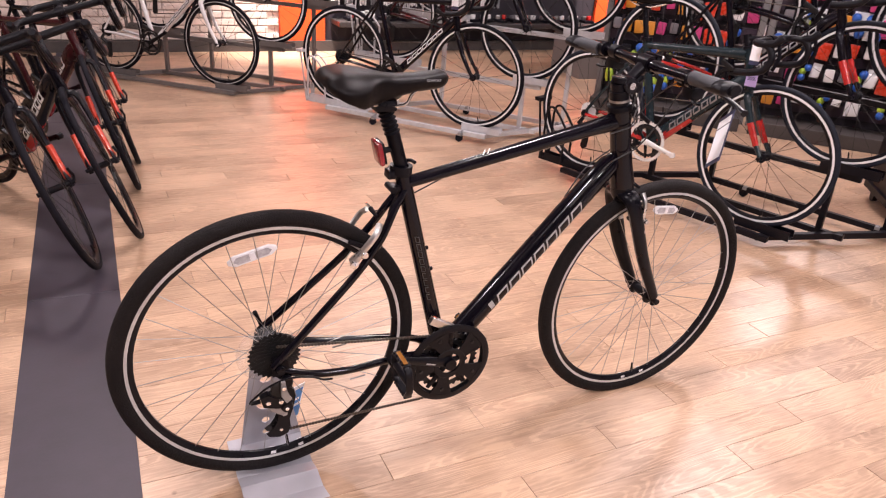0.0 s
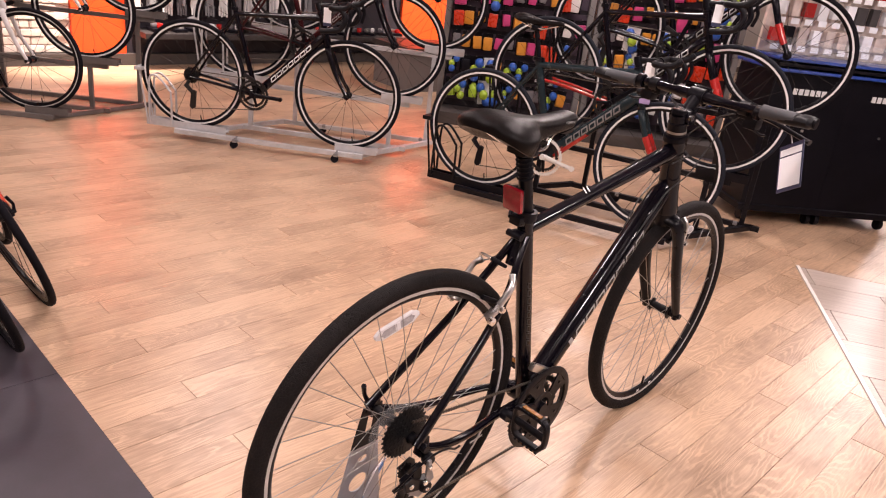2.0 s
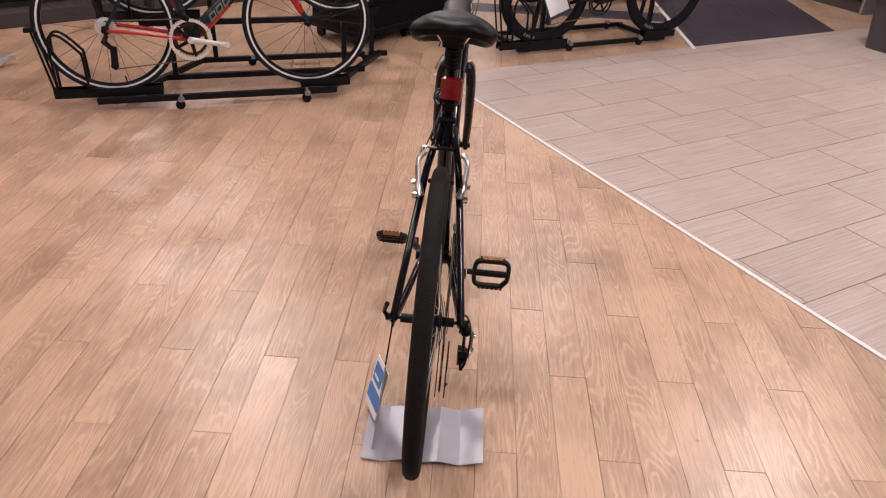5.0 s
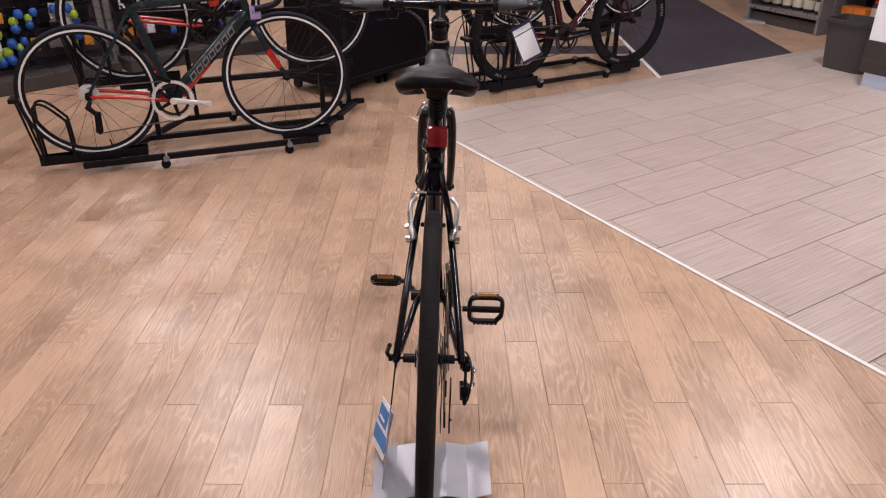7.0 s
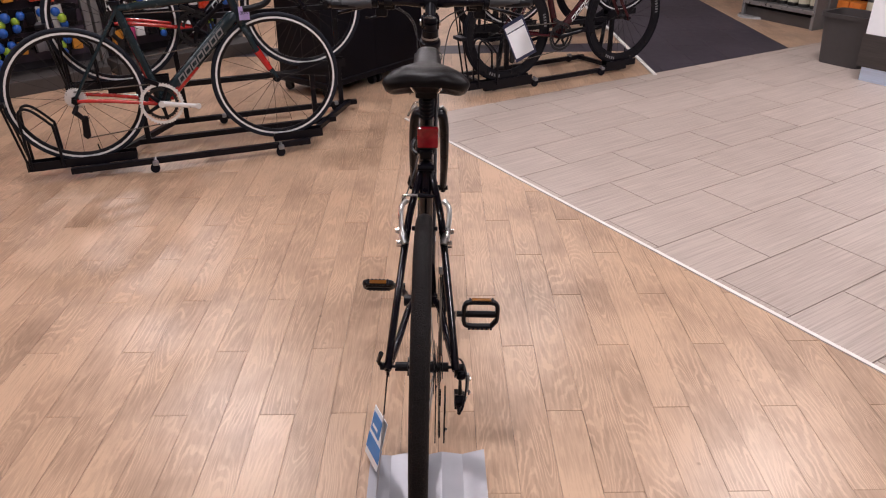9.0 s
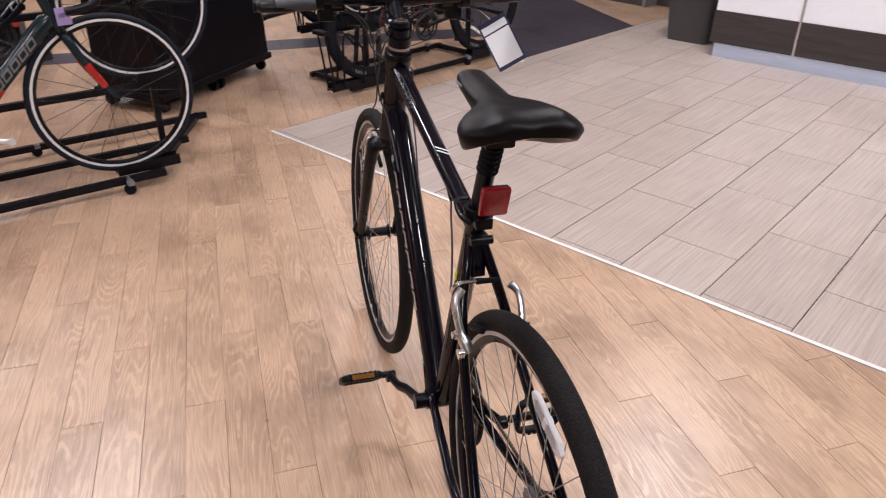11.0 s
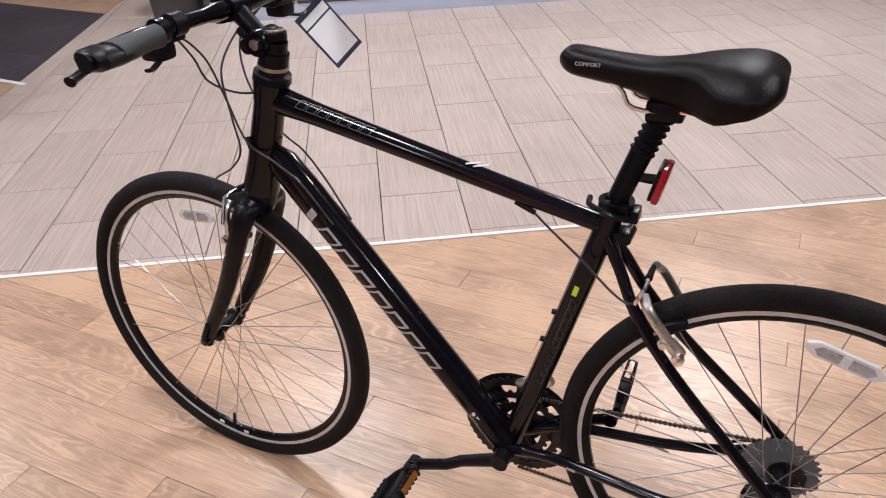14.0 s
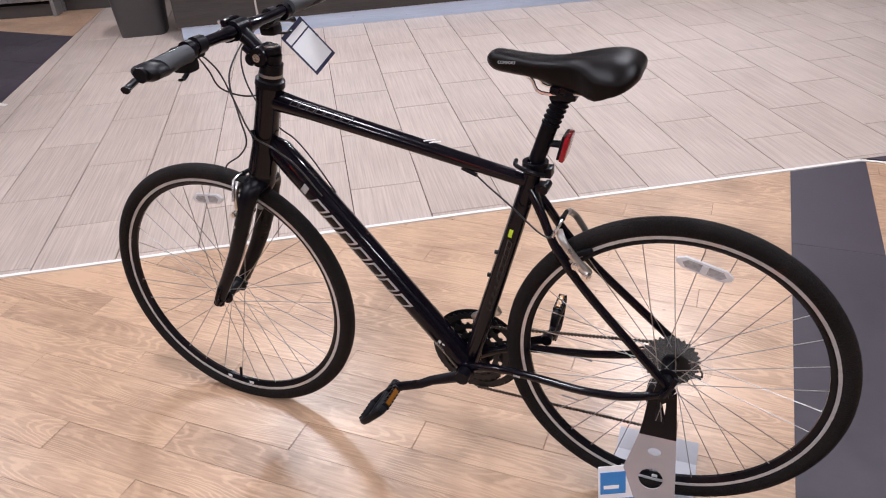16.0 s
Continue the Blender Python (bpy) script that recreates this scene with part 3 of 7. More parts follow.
def make_bicycle(label, m, group="", **over):
    """A bicycle with its parts; x ahead, z up, from the rear tyre's contact point."""
    s = dict(ROAD)
    s.update(over)
    bike = thing("bicycle", label, "bicycle", m, group)
    P = lambda k, y=0.0: V((s[k][0], y, s[k][1]))
    R = s["R"]
    hx, hz = s.get("hx", 0.0), s.get("hz", R)
    hub_r, hub_f = V((hx, 0, hz)), V((hx + s["wb"], 0, hz))
    bb = P("bb")
    rt, rd = s["rt"], s["rd"]
    # frame: one welded piece
    bm = bmesh.new()
    st_r = s.get("rs", rt)
    sweep(bm, [bb, P("st")], [(st_r * 1.05, st_r * 1.15), st_r], 14)
    tt0, tt1 = P("tt0"), P("tt1")
    sweep(bm, [tt0, tt0.lerp(tt1, 0.5), tt0.lerp(tt1, 0.85), tt1], [(rt * 0.95, rt * 0.85), (rt * 1.05, rt), (rt * 1.2, rt * 1.15), (rt * 1.3, rt * 1.5)], 14)
    d0, d1 = bb + V((0.012, 0, 0.01)), P("dt1")
    sweep(bm, [d0, d0.lerp(d1, 0.12), d0.lerp(d1, 0.85), d0.lerp(d1, 0.95), d1], [(rd * 1.2, rd * 0.95), (rd, rd), (rd, rd * 1.05), (rd * 0.92, rd), (rd * 0.4, rd * 0.45)], 14)
    h0, h1 = P("ht0"), P("ht1")
    rh = s.get("rh", 0.021)
    sweep(bm, [h0, h0.lerp(h1, 0.06), h0.lerp(h1, 0.3), h0.lerp(h1, 0.8), h0.lerp(h1, 0.95), h1], [rh * 1.12, rh * 1.12, rh * 0.98, rh * 0.92, rh * 1.05, rh * 1.05], 16)
    disc_solid([(0, -0.036), (0.021, -0.036), (0.021, 0.036), (0, 0.036)], "y", 16, bm, bb)
    part("frame", bm, s["frame"], bike, s.get("frame_label", ""))
    rear = s.get("rear", 0.066)
    if s.get("underline"):
        part("frame_flash", tube([d0.lerp(d1, 0.05) + V((0.004, 0, -0.006)), d0.lerp(d1, 0.42) + V((0.004, 0, -0.006))], [rd * 0.98, rd * 0.9], 12), s["underline"], bike, "red flash on the down tube")
        part("frame_flash", tube([P("st").lerp(bb, 0.35) + V((-0.003, 0, 0)), P("st").lerp(bb, 0.8) + V((-0.003, 0, 0))], [st_r * 0.9, st_r], 12), s["underline"], bike, "red flash on the seat tube")
    top = V((s["st"][0], 0, s["st"][1])).lerp(bb, s.get("ssf", 0.06))
    for sg in (1, -1):
        ss = smooth_path([V((x, sg * y, z)) for x, y, z in s["ss"]], 5) if s.get("ss") else smooth_path([top + V((0, sg * 0.012, 0)), top.lerp(hub_r, 0.42) + V((0.0, sg * 0.042, s.get("ssdip", 0.0))), top.lerp(hub_r, 0.75) + V((0, sg * 0.056, 0)), hub_r + V((0.008, sg * rear, 0.008))], 5)
        part("seat_stay", tube(ss, [s.get("rss", 0.008)] * len(ss), 10), s.get("stays", s["frame"]), bike)
        dip = s.get("csdip", 0.0)
        cs = smooth_path([V((x, sg * y, z)) for x, y, z in s["cs"]], 5) if s.get("cs") else smooth_path([bb + V((-0.01, sg * 0.028, -0.004)), bb.lerp(hub_r, 0.35) + V((0, sg * 0.047, -dip * 0.6)), bb.lerp(hub_r, 0.72) + V((0, sg * 0.058, -dip)), hub_r + V((0.01, sg * rear, -0.008))], 5)
        part("chain_stay", tube(cs, [(0.010, 0.012)] * 4 + [0.0095] * (len(cs) - 4), 10), s.get("chainstay", s.get("stays", s["frame"])), bike)
        part("dropout", sheet(bmesh.new(), [hub_r + V((-0.018, sg * rear, -0.012)), hub_r + V((0.0, sg * rear, -0.03)), hub_r + V((0.024, sg * rear, -0.016)), hub_r + V((0.018, sg * rear, 0.018)), hub_r + V((-0.012, sg * rear, 0.014))], 0.006, (0, 1, 0)), M_satin, bike)
    # fork
    axis = (h0 - h1).normalized()
    crown = h0 + axis * 0.022
    bm = bmesh.new()
    sweep(bm, [h0, crown, crown + axis * 0.018], [rh * 1.05, rh * 1.1, rh * 0.9], 14)
    fw = 0.03 + s["tr"]
    for sg in (1, -1):
        leg = smooth_path([crown + V((0, sg * 0.012, 0.0)), crown + axis * 0.025 + V((0.004, sg * fw * 0.92, 0)), crown.lerp(hub_f, 0.55) + V((-0.010, sg * (fw + 0.004), 0.0)), hub_f + V((-0.003, sg * 0.053, 0.012))], 5)
        nn = len(leg)
        sweep(bm, leg, [((0.012 - 0.004 * i / nn) * s.get("fk", 1), (0.020 - 0.010 * i / nn) * s.get("fk", 1)) for i in range(nn)], 12, up=(1, 0, 0))
        sweep(bm, [hub_f + V((-0.004, sg * 0.053, 0.014)), hub_f + V((0.003, sg * 0.053, -0.014))], [0.008, 0.010], 8)
    part("fork", bm, s["fork"], bike, s.get("fork_label", ""))
    if s.get("fork_tips"):
        for sg in (1, -1):
            a = crown.lerp(hub_f, s.get("tips", (0.45, 0.8))[0]) + V((-0.010, sg * (fw + 0.004), 0))
            b = crown.lerp(hub_f, s.get("tips", (0.45, 0.8))[1]) + V((-0.004, sg * (fw + 0.009), 0))
            part("fork_stripe", tube([a, b], [(0.0125, 0.017), (0.0115, 0.0145)], 12, up=(1, 0, 0)), s["fork_tips"], bike, "red fork stripe")
    # wheels
    make_wheel(bike, hub_r, s, False)
    make_wheel(bike, hub_f, s, True)
    # axles and skewers
    for c, w, name in ((hub_r, rear + 0.018, "rear_skewer"), (hub_f, 0.070, "front_skewer")):
        bm = disc_solid([(0, -w), (0.009, -w), (0.009, -w + 0.014), (0.004, -w + 0.014), (0.004, w - 0.014), (0.009, w - 0.014), (0.009, w), (0, w)], "y", 12, None, c)
        sweep(bm, [c + V((0, w - 0.004, 0)), c + V((-0.008, w + 0.004, 0.02)), c + V((-0.02, w - 0.004, 0.05))], [0.006, 0.005, 0.006], 8)
        part(name, bm, M_satin, bike)
    # seat post and saddle
    part("seat_post", tube([P("st").lerp(bb, 0.05), P("post")], s.get("rp", 0.0135), 14), s.get("postm", M_satin), bike)
    part("seat_clamp", lathe([(st_r * 1.0, -0.009), (st_r * 1.45, -0.009), (st_r * 1.45, 0.009), (st_r * 1.0, 0.009)], "z", 16, None, P("st")), M_satin, bike)
    make_saddle(bike, P("nose"), P("tail"), s["swidth"], s["sdeep"], s.get("saddle", M_vinyl), s.get("saddle_label", ""))
    bm = bmesh.new()
    nose, tail, post = P("nose"), P("tail"), P("post")
    for sg in (1, -1):
        sweep(bm, smooth_path([nose.lerp(tail, 0.10) + V((0, sg * 0.010, -0.012)), nose.lerp(tail, 0.30) + V((0, sg * 0.018, -0.032)), post + V((0.04, sg * 0.022, 0.004)), post + V((-0.03, sg * 0.022, 0.006)), nose.lerp(tail, 0.85) + V((0, sg * 0.035, -0.02))], 4), 0.0035, 8)
    part("saddle_rail", bm, M_chrome, bike, "bent steel rails")
    part("saddle_clamp", box((0.05, 0.05, 0.026), post + V((0, 0, 0.002)), 0.006), M_satin, bike)
    # cockpit
    bar = P("bar")
    steer = h1 + (h1 - h0).normalized() * s.get("steer", 0.045)
    part("headset", tube([h1, h1.lerp(steer, 0.25), h1.lerp(steer, 0.3), steer], [rh * 1.12, rh * 1.08, rh * 0.86, rh * 0.84], 16), M_satin, bike)
    bm = bmesh.new()
    sweep(bm, [steer - (h1 - h0).normalized() * 0.018, steer + (h1 - h0).normalized() * 0.02], [0.021, 0.020], 14)
    sweep(bm, [steer, steer.lerp(bar, 0.5), bar], [(0.017, 0.016), (0.0145, 0.015), (0.02, 0.017)], 12)
    disc_solid([(0, -0.02), (0.021, -0.02), (0.021, 0.02), (0, 0.02)], "y", 14, bm, bar)
    part("stem", bm, M_satin, bike)
    if s["bars"] == "drop":
        bm = bmesh.new()
        x, z = bar.x, bar.z
        for sg in (1, -1):
            pts = smooth_path([(x, 0, z), (x, sg * 0.12, z), (x + 0.01, sg * 0.175, z), (x + 0.07, sg * 0.195, z - 0.004), (x + 0.10, sg * 0.2, z - 0.05), (x + 0.075, sg * 0.205, z - 0.105), (x + 0.01, sg * 0.21, z - 0.125), (x - 0.04, sg * 0.21, z - 0.13)], 4)
            sweep(bm, pts, 0.0155, 10)
        part("handlebar", bm, s.get("tape", M_plastic), bike, "taped drop handlebar")
        for sg in (1, -1):
            part("brake_hood", tube(smooth_path([(x + 0.055, sg * 0.196, z), (x + 0.10, sg * 0.198, z + 0.012), (x + 0.13, sg * 0.198, z + 0.04)], 4), [0.014, 0.017, 0.018, 0.017, 0.016, 0.016, 0.016, 0.017, 0.012], 10), M_plastic, bike)
            part("brake_lever", tube(smooth_path([(x + 0.115, sg * 0.198, z + 0.01), (x + 0.13, sg * 0.2, z - 0.04), (x + 0.115, sg * 0.206, z - 0.10)], 4), [(0.004, 0.009)] * 9, 8), M_satin, bike)
    # drive train
    ca = radians(s["crank"])
    cd = V((math.cos(ca), 0, math.sin(ca)))
    cl = 0.176
    ring = s.get("ring", 0.098)
    for r, y, tt in ((ring, -0.050, 44), (ring * 0.78, -0.044, 34)) + (((ring * 0.58, -0.038, 24),) if s.get("triple") else ()):
        part("chainring", gear(tt, r - 0.005, r, 0.002, r - 0.018, 0), s.get("ringm", M_gear) if tt == 44 else M_gear, bike, at=bb + V((0, y, 0)))
    bm = bmesh.new()
    for k in range(5):
        a = ca + 2 * math.pi * k / 5
        d = V((math.cos(a), 0, math.sin(a)))
        sweep(bm, [bb + V((0, -0.052, 0)), bb + d * (ring - 0.022) + V((0, -0.05, 0))], [(0.011, 0.005), (0.007, 0.003)], 8, up=(0, 1, 0))
    if s.get("spiderm"):
        part("crank_spider", bm, s["spiderm"], bike)
        bm = bmesh.new()
    sweep(bm, [bb + V((0, -0.054, 0)), bb + cd * cl * 0.5 + V((0, -0.066, 0)), bb + cd * cl + V((0, -0.076, 0))], [(0.017, 0.008), (0.012, 0.007), (0.012, 0.007)], 10, up=(0, 1, 0))
    disc_solid([(0, -0.07), (0.016, -0.07), (0.017, -0.045), (0, -0.045)], "y", 14, bm, bb)
    disc_solid([(0, -0.085), (0.014, -0.085), (0.014, -0.068), (0, -0.068)], "y", 12, bm, bb + cd * cl)
    part("crank_arm", bm, s.get("crankm", M_satin), bike)
    bm = bmesh.new()
    sweep(bm, [bb + V((0, 0.05, 0)), bb - cd * cl * 0.45 + V((0, 0.060, 0)), bb - cd * cl * 0.6 + V((0, 0.072, 0)), bb - cd * cl + V((0, 0.078, 0))], [(0.016, 0.009), (0.013, 0.008), (0.012, 0.008), (0.013, 0.008)], 10, up=(0, 1, 0))
    disc_solid([(0, 0.034), (0.017, 0.034), (0.017, 0.062), (0, 0.062)], "y", 14, bm, bb)
    disc_solid([(0, 0.066), (0.014, 0.066), (0.014, 0.088), (0, 0.088)], "y", 12, bm, bb - cd * cl)
    part("crank_arm", bm, s.get("crankm", M_satin), bike)
    for i, (r, y) in enumerate(((0.052, -0.022), (0.046, -0.026), (0.040, -0.030), (0.034, -0.034), (0.028, -0.038), (0.023, -0.042))):
        r *= s.get("cass", 1.0)
        part("sprocket", gear(30 - 3 * i, r - 0.005, r, 0.0016, 0.014, 0), s.get("cassm", M_gear), bike, at=hub_r + V((0, y - 0.006, 0)))
    cy = -0.044
    cr, cc = ring - 0.004, 0.034
    low = hub_r + V(s.get("low", (0.012, cy, -0.185)))
    n = s.get("links", 60)
    ctop = [(bb + V((0, cy, cr * s.get("top_run", 1.0)))).lerp(hub_r + V((0, cy, cc)), k / n) for k in range(n + 1)]
    cbot = [(bb + V((0, cy, -cr))).lerp(low + V((0.0, 0, -0.018)), k / n) for k in range(n + 1)]
    link = s.get("link", 1.0)
    rad = [(0.0030 * link, 0.0042 * link) if k % 2 else (0.0022, 0.0024) for k in range(n + 1)]
    part("chain", tube(ctop, rad, 6), s.get("chainm", M_chain), bike)
    part("chain", tube(cbot, rad, 6), s.get("chainm", M_chain), bike)
    guide = hub_r + V(s.get("guide", (0.02, cy, -0.105)))
    if not s.get("fine"):
        bm = bmesh.new()
        sweep(bm, [hub_r + V((0.005, -0.072, -0.025)), hub_r + V((-0.012, -0.080, -0.055)), guide + V((-0.004, -0.02, 0.01))], [0.010, 0.016, 0.012], 10)
        for yy in (-0.008, 0.008):
            sheet(bm, [guide + V((-0.012, yy, 0.018)), guide + V((0.016, yy, 0.012)), low + V((0.018, yy, -0.008)), low + V((0.0, yy, -0.022)), low + V((-0.016, yy, -0.006))], 0.002, (0, 1, 0))
        part("rear_derailleur", bm, s.get("rdm", M_gear), bike)
    for c in (guide, low):
        part("jockey_wheel", gear(11, 0.016, 0.020, 0.004, 0.004, 0), M_plastic, bike, at=c)
    part("front_derailleur", box((0.075, 0.016, 0.022), bb + V((-0.03, -0.046, ring + 0.006)), 0.004, Matrix.Rotation(radians(28), 4, "Y")), s.get("fdm", s.get("rdm", M_gear)), bike)
    # decals
    if s.get("logo"):
        a, b = d0.lerp(d1, 0.22), d0.lerp(d1, 0.82)
        for sg in (1, -1):
            hollow_print(bike, (a.x, a.z), (b.x, b.z), rd * 1.0, 7, sg * (rd + 0.0005), s["logo"], rd * 0.24)
    if s.get("tag"):
        hang = V((bar.x - 0.03, s["tag"], bar.z - 0.05))
        part("price_tag", box((0.045, 0.002, 0.085), hang, 0.0), M_paper, bike, "white hanging price tag", False)
        part("tag_header", box((0.045, 0.0026, 0.018), hang + V((0, 0, -0.052)), 0.0), M_navy, bike, smooth=False)
    if s.get("sale"):
        part("sale_label", box((0.052, 0.003, 0.066), h1 + V((0.07, -0.052, -0.12)), 0.0), M_lilac, bike, "lilac discount label", False)
        cu = bpy.data.curves.new("sale_text", "FONT")
        cu.body, cu.size, cu.extrude, cu.align_x = s["sale"], 0.024, 0.0004, "CENTER"
        tmp = bpy.data.objects.new("sale_text", cu)
        me = bpy.data.meshes.new_from_object(tmp)
        bpy.data.objects.remove(tmp)
        placed("sale_text", me, M_navy, bike, smooth=False, at=Matrix.Translation(h1 + V((0.07, -0.0542, -0.125))) @ Matrix.Rotation(radians(90), 4, "X"))
    if s.get("steered"):
        turned = Matrix.Translation(h0) @ Matrix.Rotation(radians(s["steered"]), 4, h1 - h0) @ Matrix.Translation(-h0)
        front = [w for w in bike.children if w.name.startswith("wheel")][1]
        for o in bike.children:
            if o is front or o.name.split(".")[0] in ("fork", "fork_stripe", "front_skewer", "headset", "stem", "handlebar", "brake_hood", "brake_lever"):
                o.matrix_basis = turned @ o.matrix_basis
    return bike, s


# ---- the place: floor ----
def clip(poly, planes):
    """Keep the part of a flat polygon where a*x + b*y <= c for every (a, b, c)."""
    for a, b, c in planes:
        out = []
        for i, p in enumerate(poly):
            q = poly[(i + 1) % len(poly)]
            dp, dq = a * p[0] + b * p[1] - c, a * q[0] + b * q[1] - c
            if dp <= 0:
                out.append(p)
            if dp * dq < 0:
                t = dp / (dp - dq)
                out.append((p[0] + (q[0] - p[0]) * t, p[1] + (q[1] - p[1]) * t))
        poly = out
        if len(poly) < 3:
            return []
    return poly


ca31, sa31 = math.cos(PLANK_ANGLE), math.sin(PLANK_ANGLE)
E1, E2 = (ca31, sa31), (-sa31, ca31)          # along and across the planks
S1 = (-math.sin(radians(58)), math.cos(radians(58)))   # across the dark strips
LINE = 0.015                                   # the white strip, world y
BEND_N = -1.60
CARPET_N0, CARPET_N1 = -2.478, -1.168
EDGE_X = 1.155
EDGE_N = (1.0, -0.048)                         # across the far edge of the tiles


def inside(n, c, more=True):
    """Half-plane n.p <= c, or n.p >= c."""
    return (n[0], n[1], c) if more else (-n[0], -n[1], -c)


WOOD = [
    [inside((0, 1), LINE + 0.02, False), inside(S1, 2.35), inside(S1, -2.68, False)],
    [inside(S1, 2.65, False), inside(E2, BEND_N + 0.02, False)],
    [inside((0, 1), LINE + 0.02), inside(EDGE_N, EDGE_X + 0.002, False), inside(E2, CARPET_N1 + 0.02, False), inside(S1, -2.68, False)],
    [inside(S1, -2.98), inside(E2, CARPET_N1 + 0.02, False)],
    [inside(EDGE_N, EDGE_X + 0.002, False), inside(E2, CARPET_N0)],
]


def slab(bm, poly, top=0.0, thick=0.006, lip=0.0008):
    """A thin board with its edge slightly eased."""
    cx, cy = sum(p[0] for p in poly) / len(poly), sum(p[1] for p in poly) / len(poly)
    up = [bm.verts.new((p[0] + (cx - p[0]) * 0.0025, p[1] + (cy - p[1]) * 0.006, top)) for p in poly]
    lo = [bm.verts.new((p[0], p[1], top - lip)) for p in poly]
    dn = [bm.verts.new((p[0], p[1], top - thick)) for p in poly]
    bm.faces.new(up)
    for a, b in ((up, lo), (lo, dn)):
        for i in range(len(a)):
            j = (i + 1) % len(a)
            bm.faces.new((a[i], b[i], b[j], a[j]))
    return bm


def from_ne(q, n):
    return (q * E1[0] + n * E2[0], q * E1[1] + n * E2[1])


def lay_floor():
    floor = part("floor", box((24, 24, 0.05), (1, 1, -0.0312)), M_grout, smooth=False)
    tagged(floor, "shop floor of wood-look planks and pale tiles", "floor", kind="structure")
    far, far_tile = bmesh.new(), bmesh.new()
    near = 0
    gap = 0.00062
    for j in range(-75, 100):
        n0, n1 = 0.004 + 0.10445 * j + gap, 0.004 + 0.10445 * (j + 1) - gap
        turn = j % 3
        if j > 6 and turn != 1:
            turn = 2 - turn
        off = (-1.757, -1.44, -2.075)[turn] + 0.0021 * ((j * 7) % 5)
        for i in range(-8, 12):
            q0, q1 = off + 0.947 * i + gap, off + 0.947 * (i + 1) - gap
            quad = [from_ne(q0, n0), from_ne(q1, n0), from_ne(q1, n1), from_ne(q0, n1)]
            for region in WOOD:
                poly = clip(quad, region)
                if not poly:
                    continue
                cx, cy = sum(p[0] for p in poly) / len(poly), sum(p[1] for p in poly) / len(poly)
                if abs(cx + 0.75) < 1.5 and abs(cy - 1.45) < 1.5 and near < 300:
                    near += 1
                    part("plank", slab(bmesh.new(), poly), M_plank, floor, smooth=False)
                else:
                    slab(far, poly)
    tagged(part("planks_beyond", far, M_plank_far, floor, smooth=False), kind="stuff")
    for i in range(-20, 4):
        x0, x1 = 0.012 + 0.3055 * i + 0.002, 0.012 + 0.3055 * (i + 1) - 0.002
        for j in range(-12, 2):
            y1 = 0.604 * j - (0.316 if i % 2 == 0 else 0.014)
            y0, y1 = y1 - 0.604 + 0.002, y1 - 0.002
            quad = [(x0, y0), (x1, y0), (x1, y1), (x0, y1)]
            poly = clip(quad, [inside((0, 1), LINE - 0.003), inside(EDGE_N, EDGE_X - 0.002)])
            if not poly:
                continue
            cx, cy = sum(p[0] for p in poly) / len(poly), sum(p[1] for p in poly) / len(poly)
            if -3.2 < cx and cy > -3.5:
                part("floor_tile", slab(bmesh.new(), poly), M_tile, floor, smooth=False)
            else:
                slab(far_tile, poly)
    tagged(part("tiles_beyond", far_tile, M_tile_far, floor, smooth=False), kind="stuff")
    # dark strips and the dark tiled aisle
    def dark(planes, q_lo, q_hi, n_lo, n_hi, lq, ln):
        q = q_lo
        while q < q_hi:
            n = n_lo
            while n < n_hi:
                poly = clip([from_ne(q + 0.001, n + 0.001), from_ne(q + lq - 0.001, n + 0.001), from_ne(q + lq - 0.001, n + ln - 0.001), from_ne(q + 0.001, n + ln - 0.001)], planes)
                if poly:
                    part("dark_tile", slab(bmesh.new(), poly), M_slate, floor, smooth=False)
                n += ln
            q += lq
    dark([inside(S1, 2.65), inside(S1, 2.35, False), inside((0, 1), LINE + 0.02, False), inside(E2, BEND_N + 0.02, False)], -4.0, -1.6, -2.0, 9, 2.5, 1.2)
    dark([inside(S1, -2.68), inside(S1, -2.98, False), inside(E2, CARPET_N1 + 0.02, False)], 2.0, 3.6, -2, 8, 1.6, 1.2)
    dark([inside(E2, CARPET_N1 - 0.02), inside(E2, CARPET_N0 + 0.001, False), inside(EDGE_N, EDGE_X + 0.002, False)], 1.0, 9.0, CARPET_N0, CARPET_N1, 0.61, 0.305)
    dark([inside(E2, BEND_N - 0.02), inside((0, 1), LINE + 0.0, False)], -7.0, -2.0, -5, -1.5, 0.6, 0.6)
    # white strips
    def strip(a, b, w):
        a, b = V((*a, 0)), V((*b, 0))
        d = (b - a).normalized()
        o = V((-d.y, d.x, 0)) * w / 2
        part("white_strip", slab(bmesh.new(), [tuple((a - o)[:2]), tuple((b - o)[:2]), tuple((b + o)[:2]), tuple((a + o)[:2])], 0.003, 0.009, 0.002), M_strip, floor, smooth=False)
    strip((-3.09, LINE + 0.008), (EDGE_X + 0.02, LINE + 0.008), 0.017)
    strip((-3.09, LINE + 0.010), from_ne(-6.5, BEND_N), 0.017)
    strip(from_ne(1.9, CARPET_N1), from_ne(9.0, CARPET_N1), 0.024)


# ---- walls and ceiling ----
W1 = (math.cos(radians(-32)), math.sin(radians(-32)))
W2 = (math.sin(radians(32)), math.cos(radians(32)))
WALL = 6.45


def on_wall(e, n, z=0.0):
    return V((e * W1[0] + n * W2[0], e * W1[1] + n * W2[1], z))


WALL_TURN = Matrix.Rotation(radians(-32), 4, "Z")


def wall_block(name, e0, e1, z0, z1, n, thick, material, parent=None, bevel=0.0):
    return part(name, box((e1 - e0, thick, z1 - z0), ((e0 + e1) / 2, n, (z0 + z1) / 2), bevel), material, parent, smooth=False, at=None if parent else WALL_TURN)


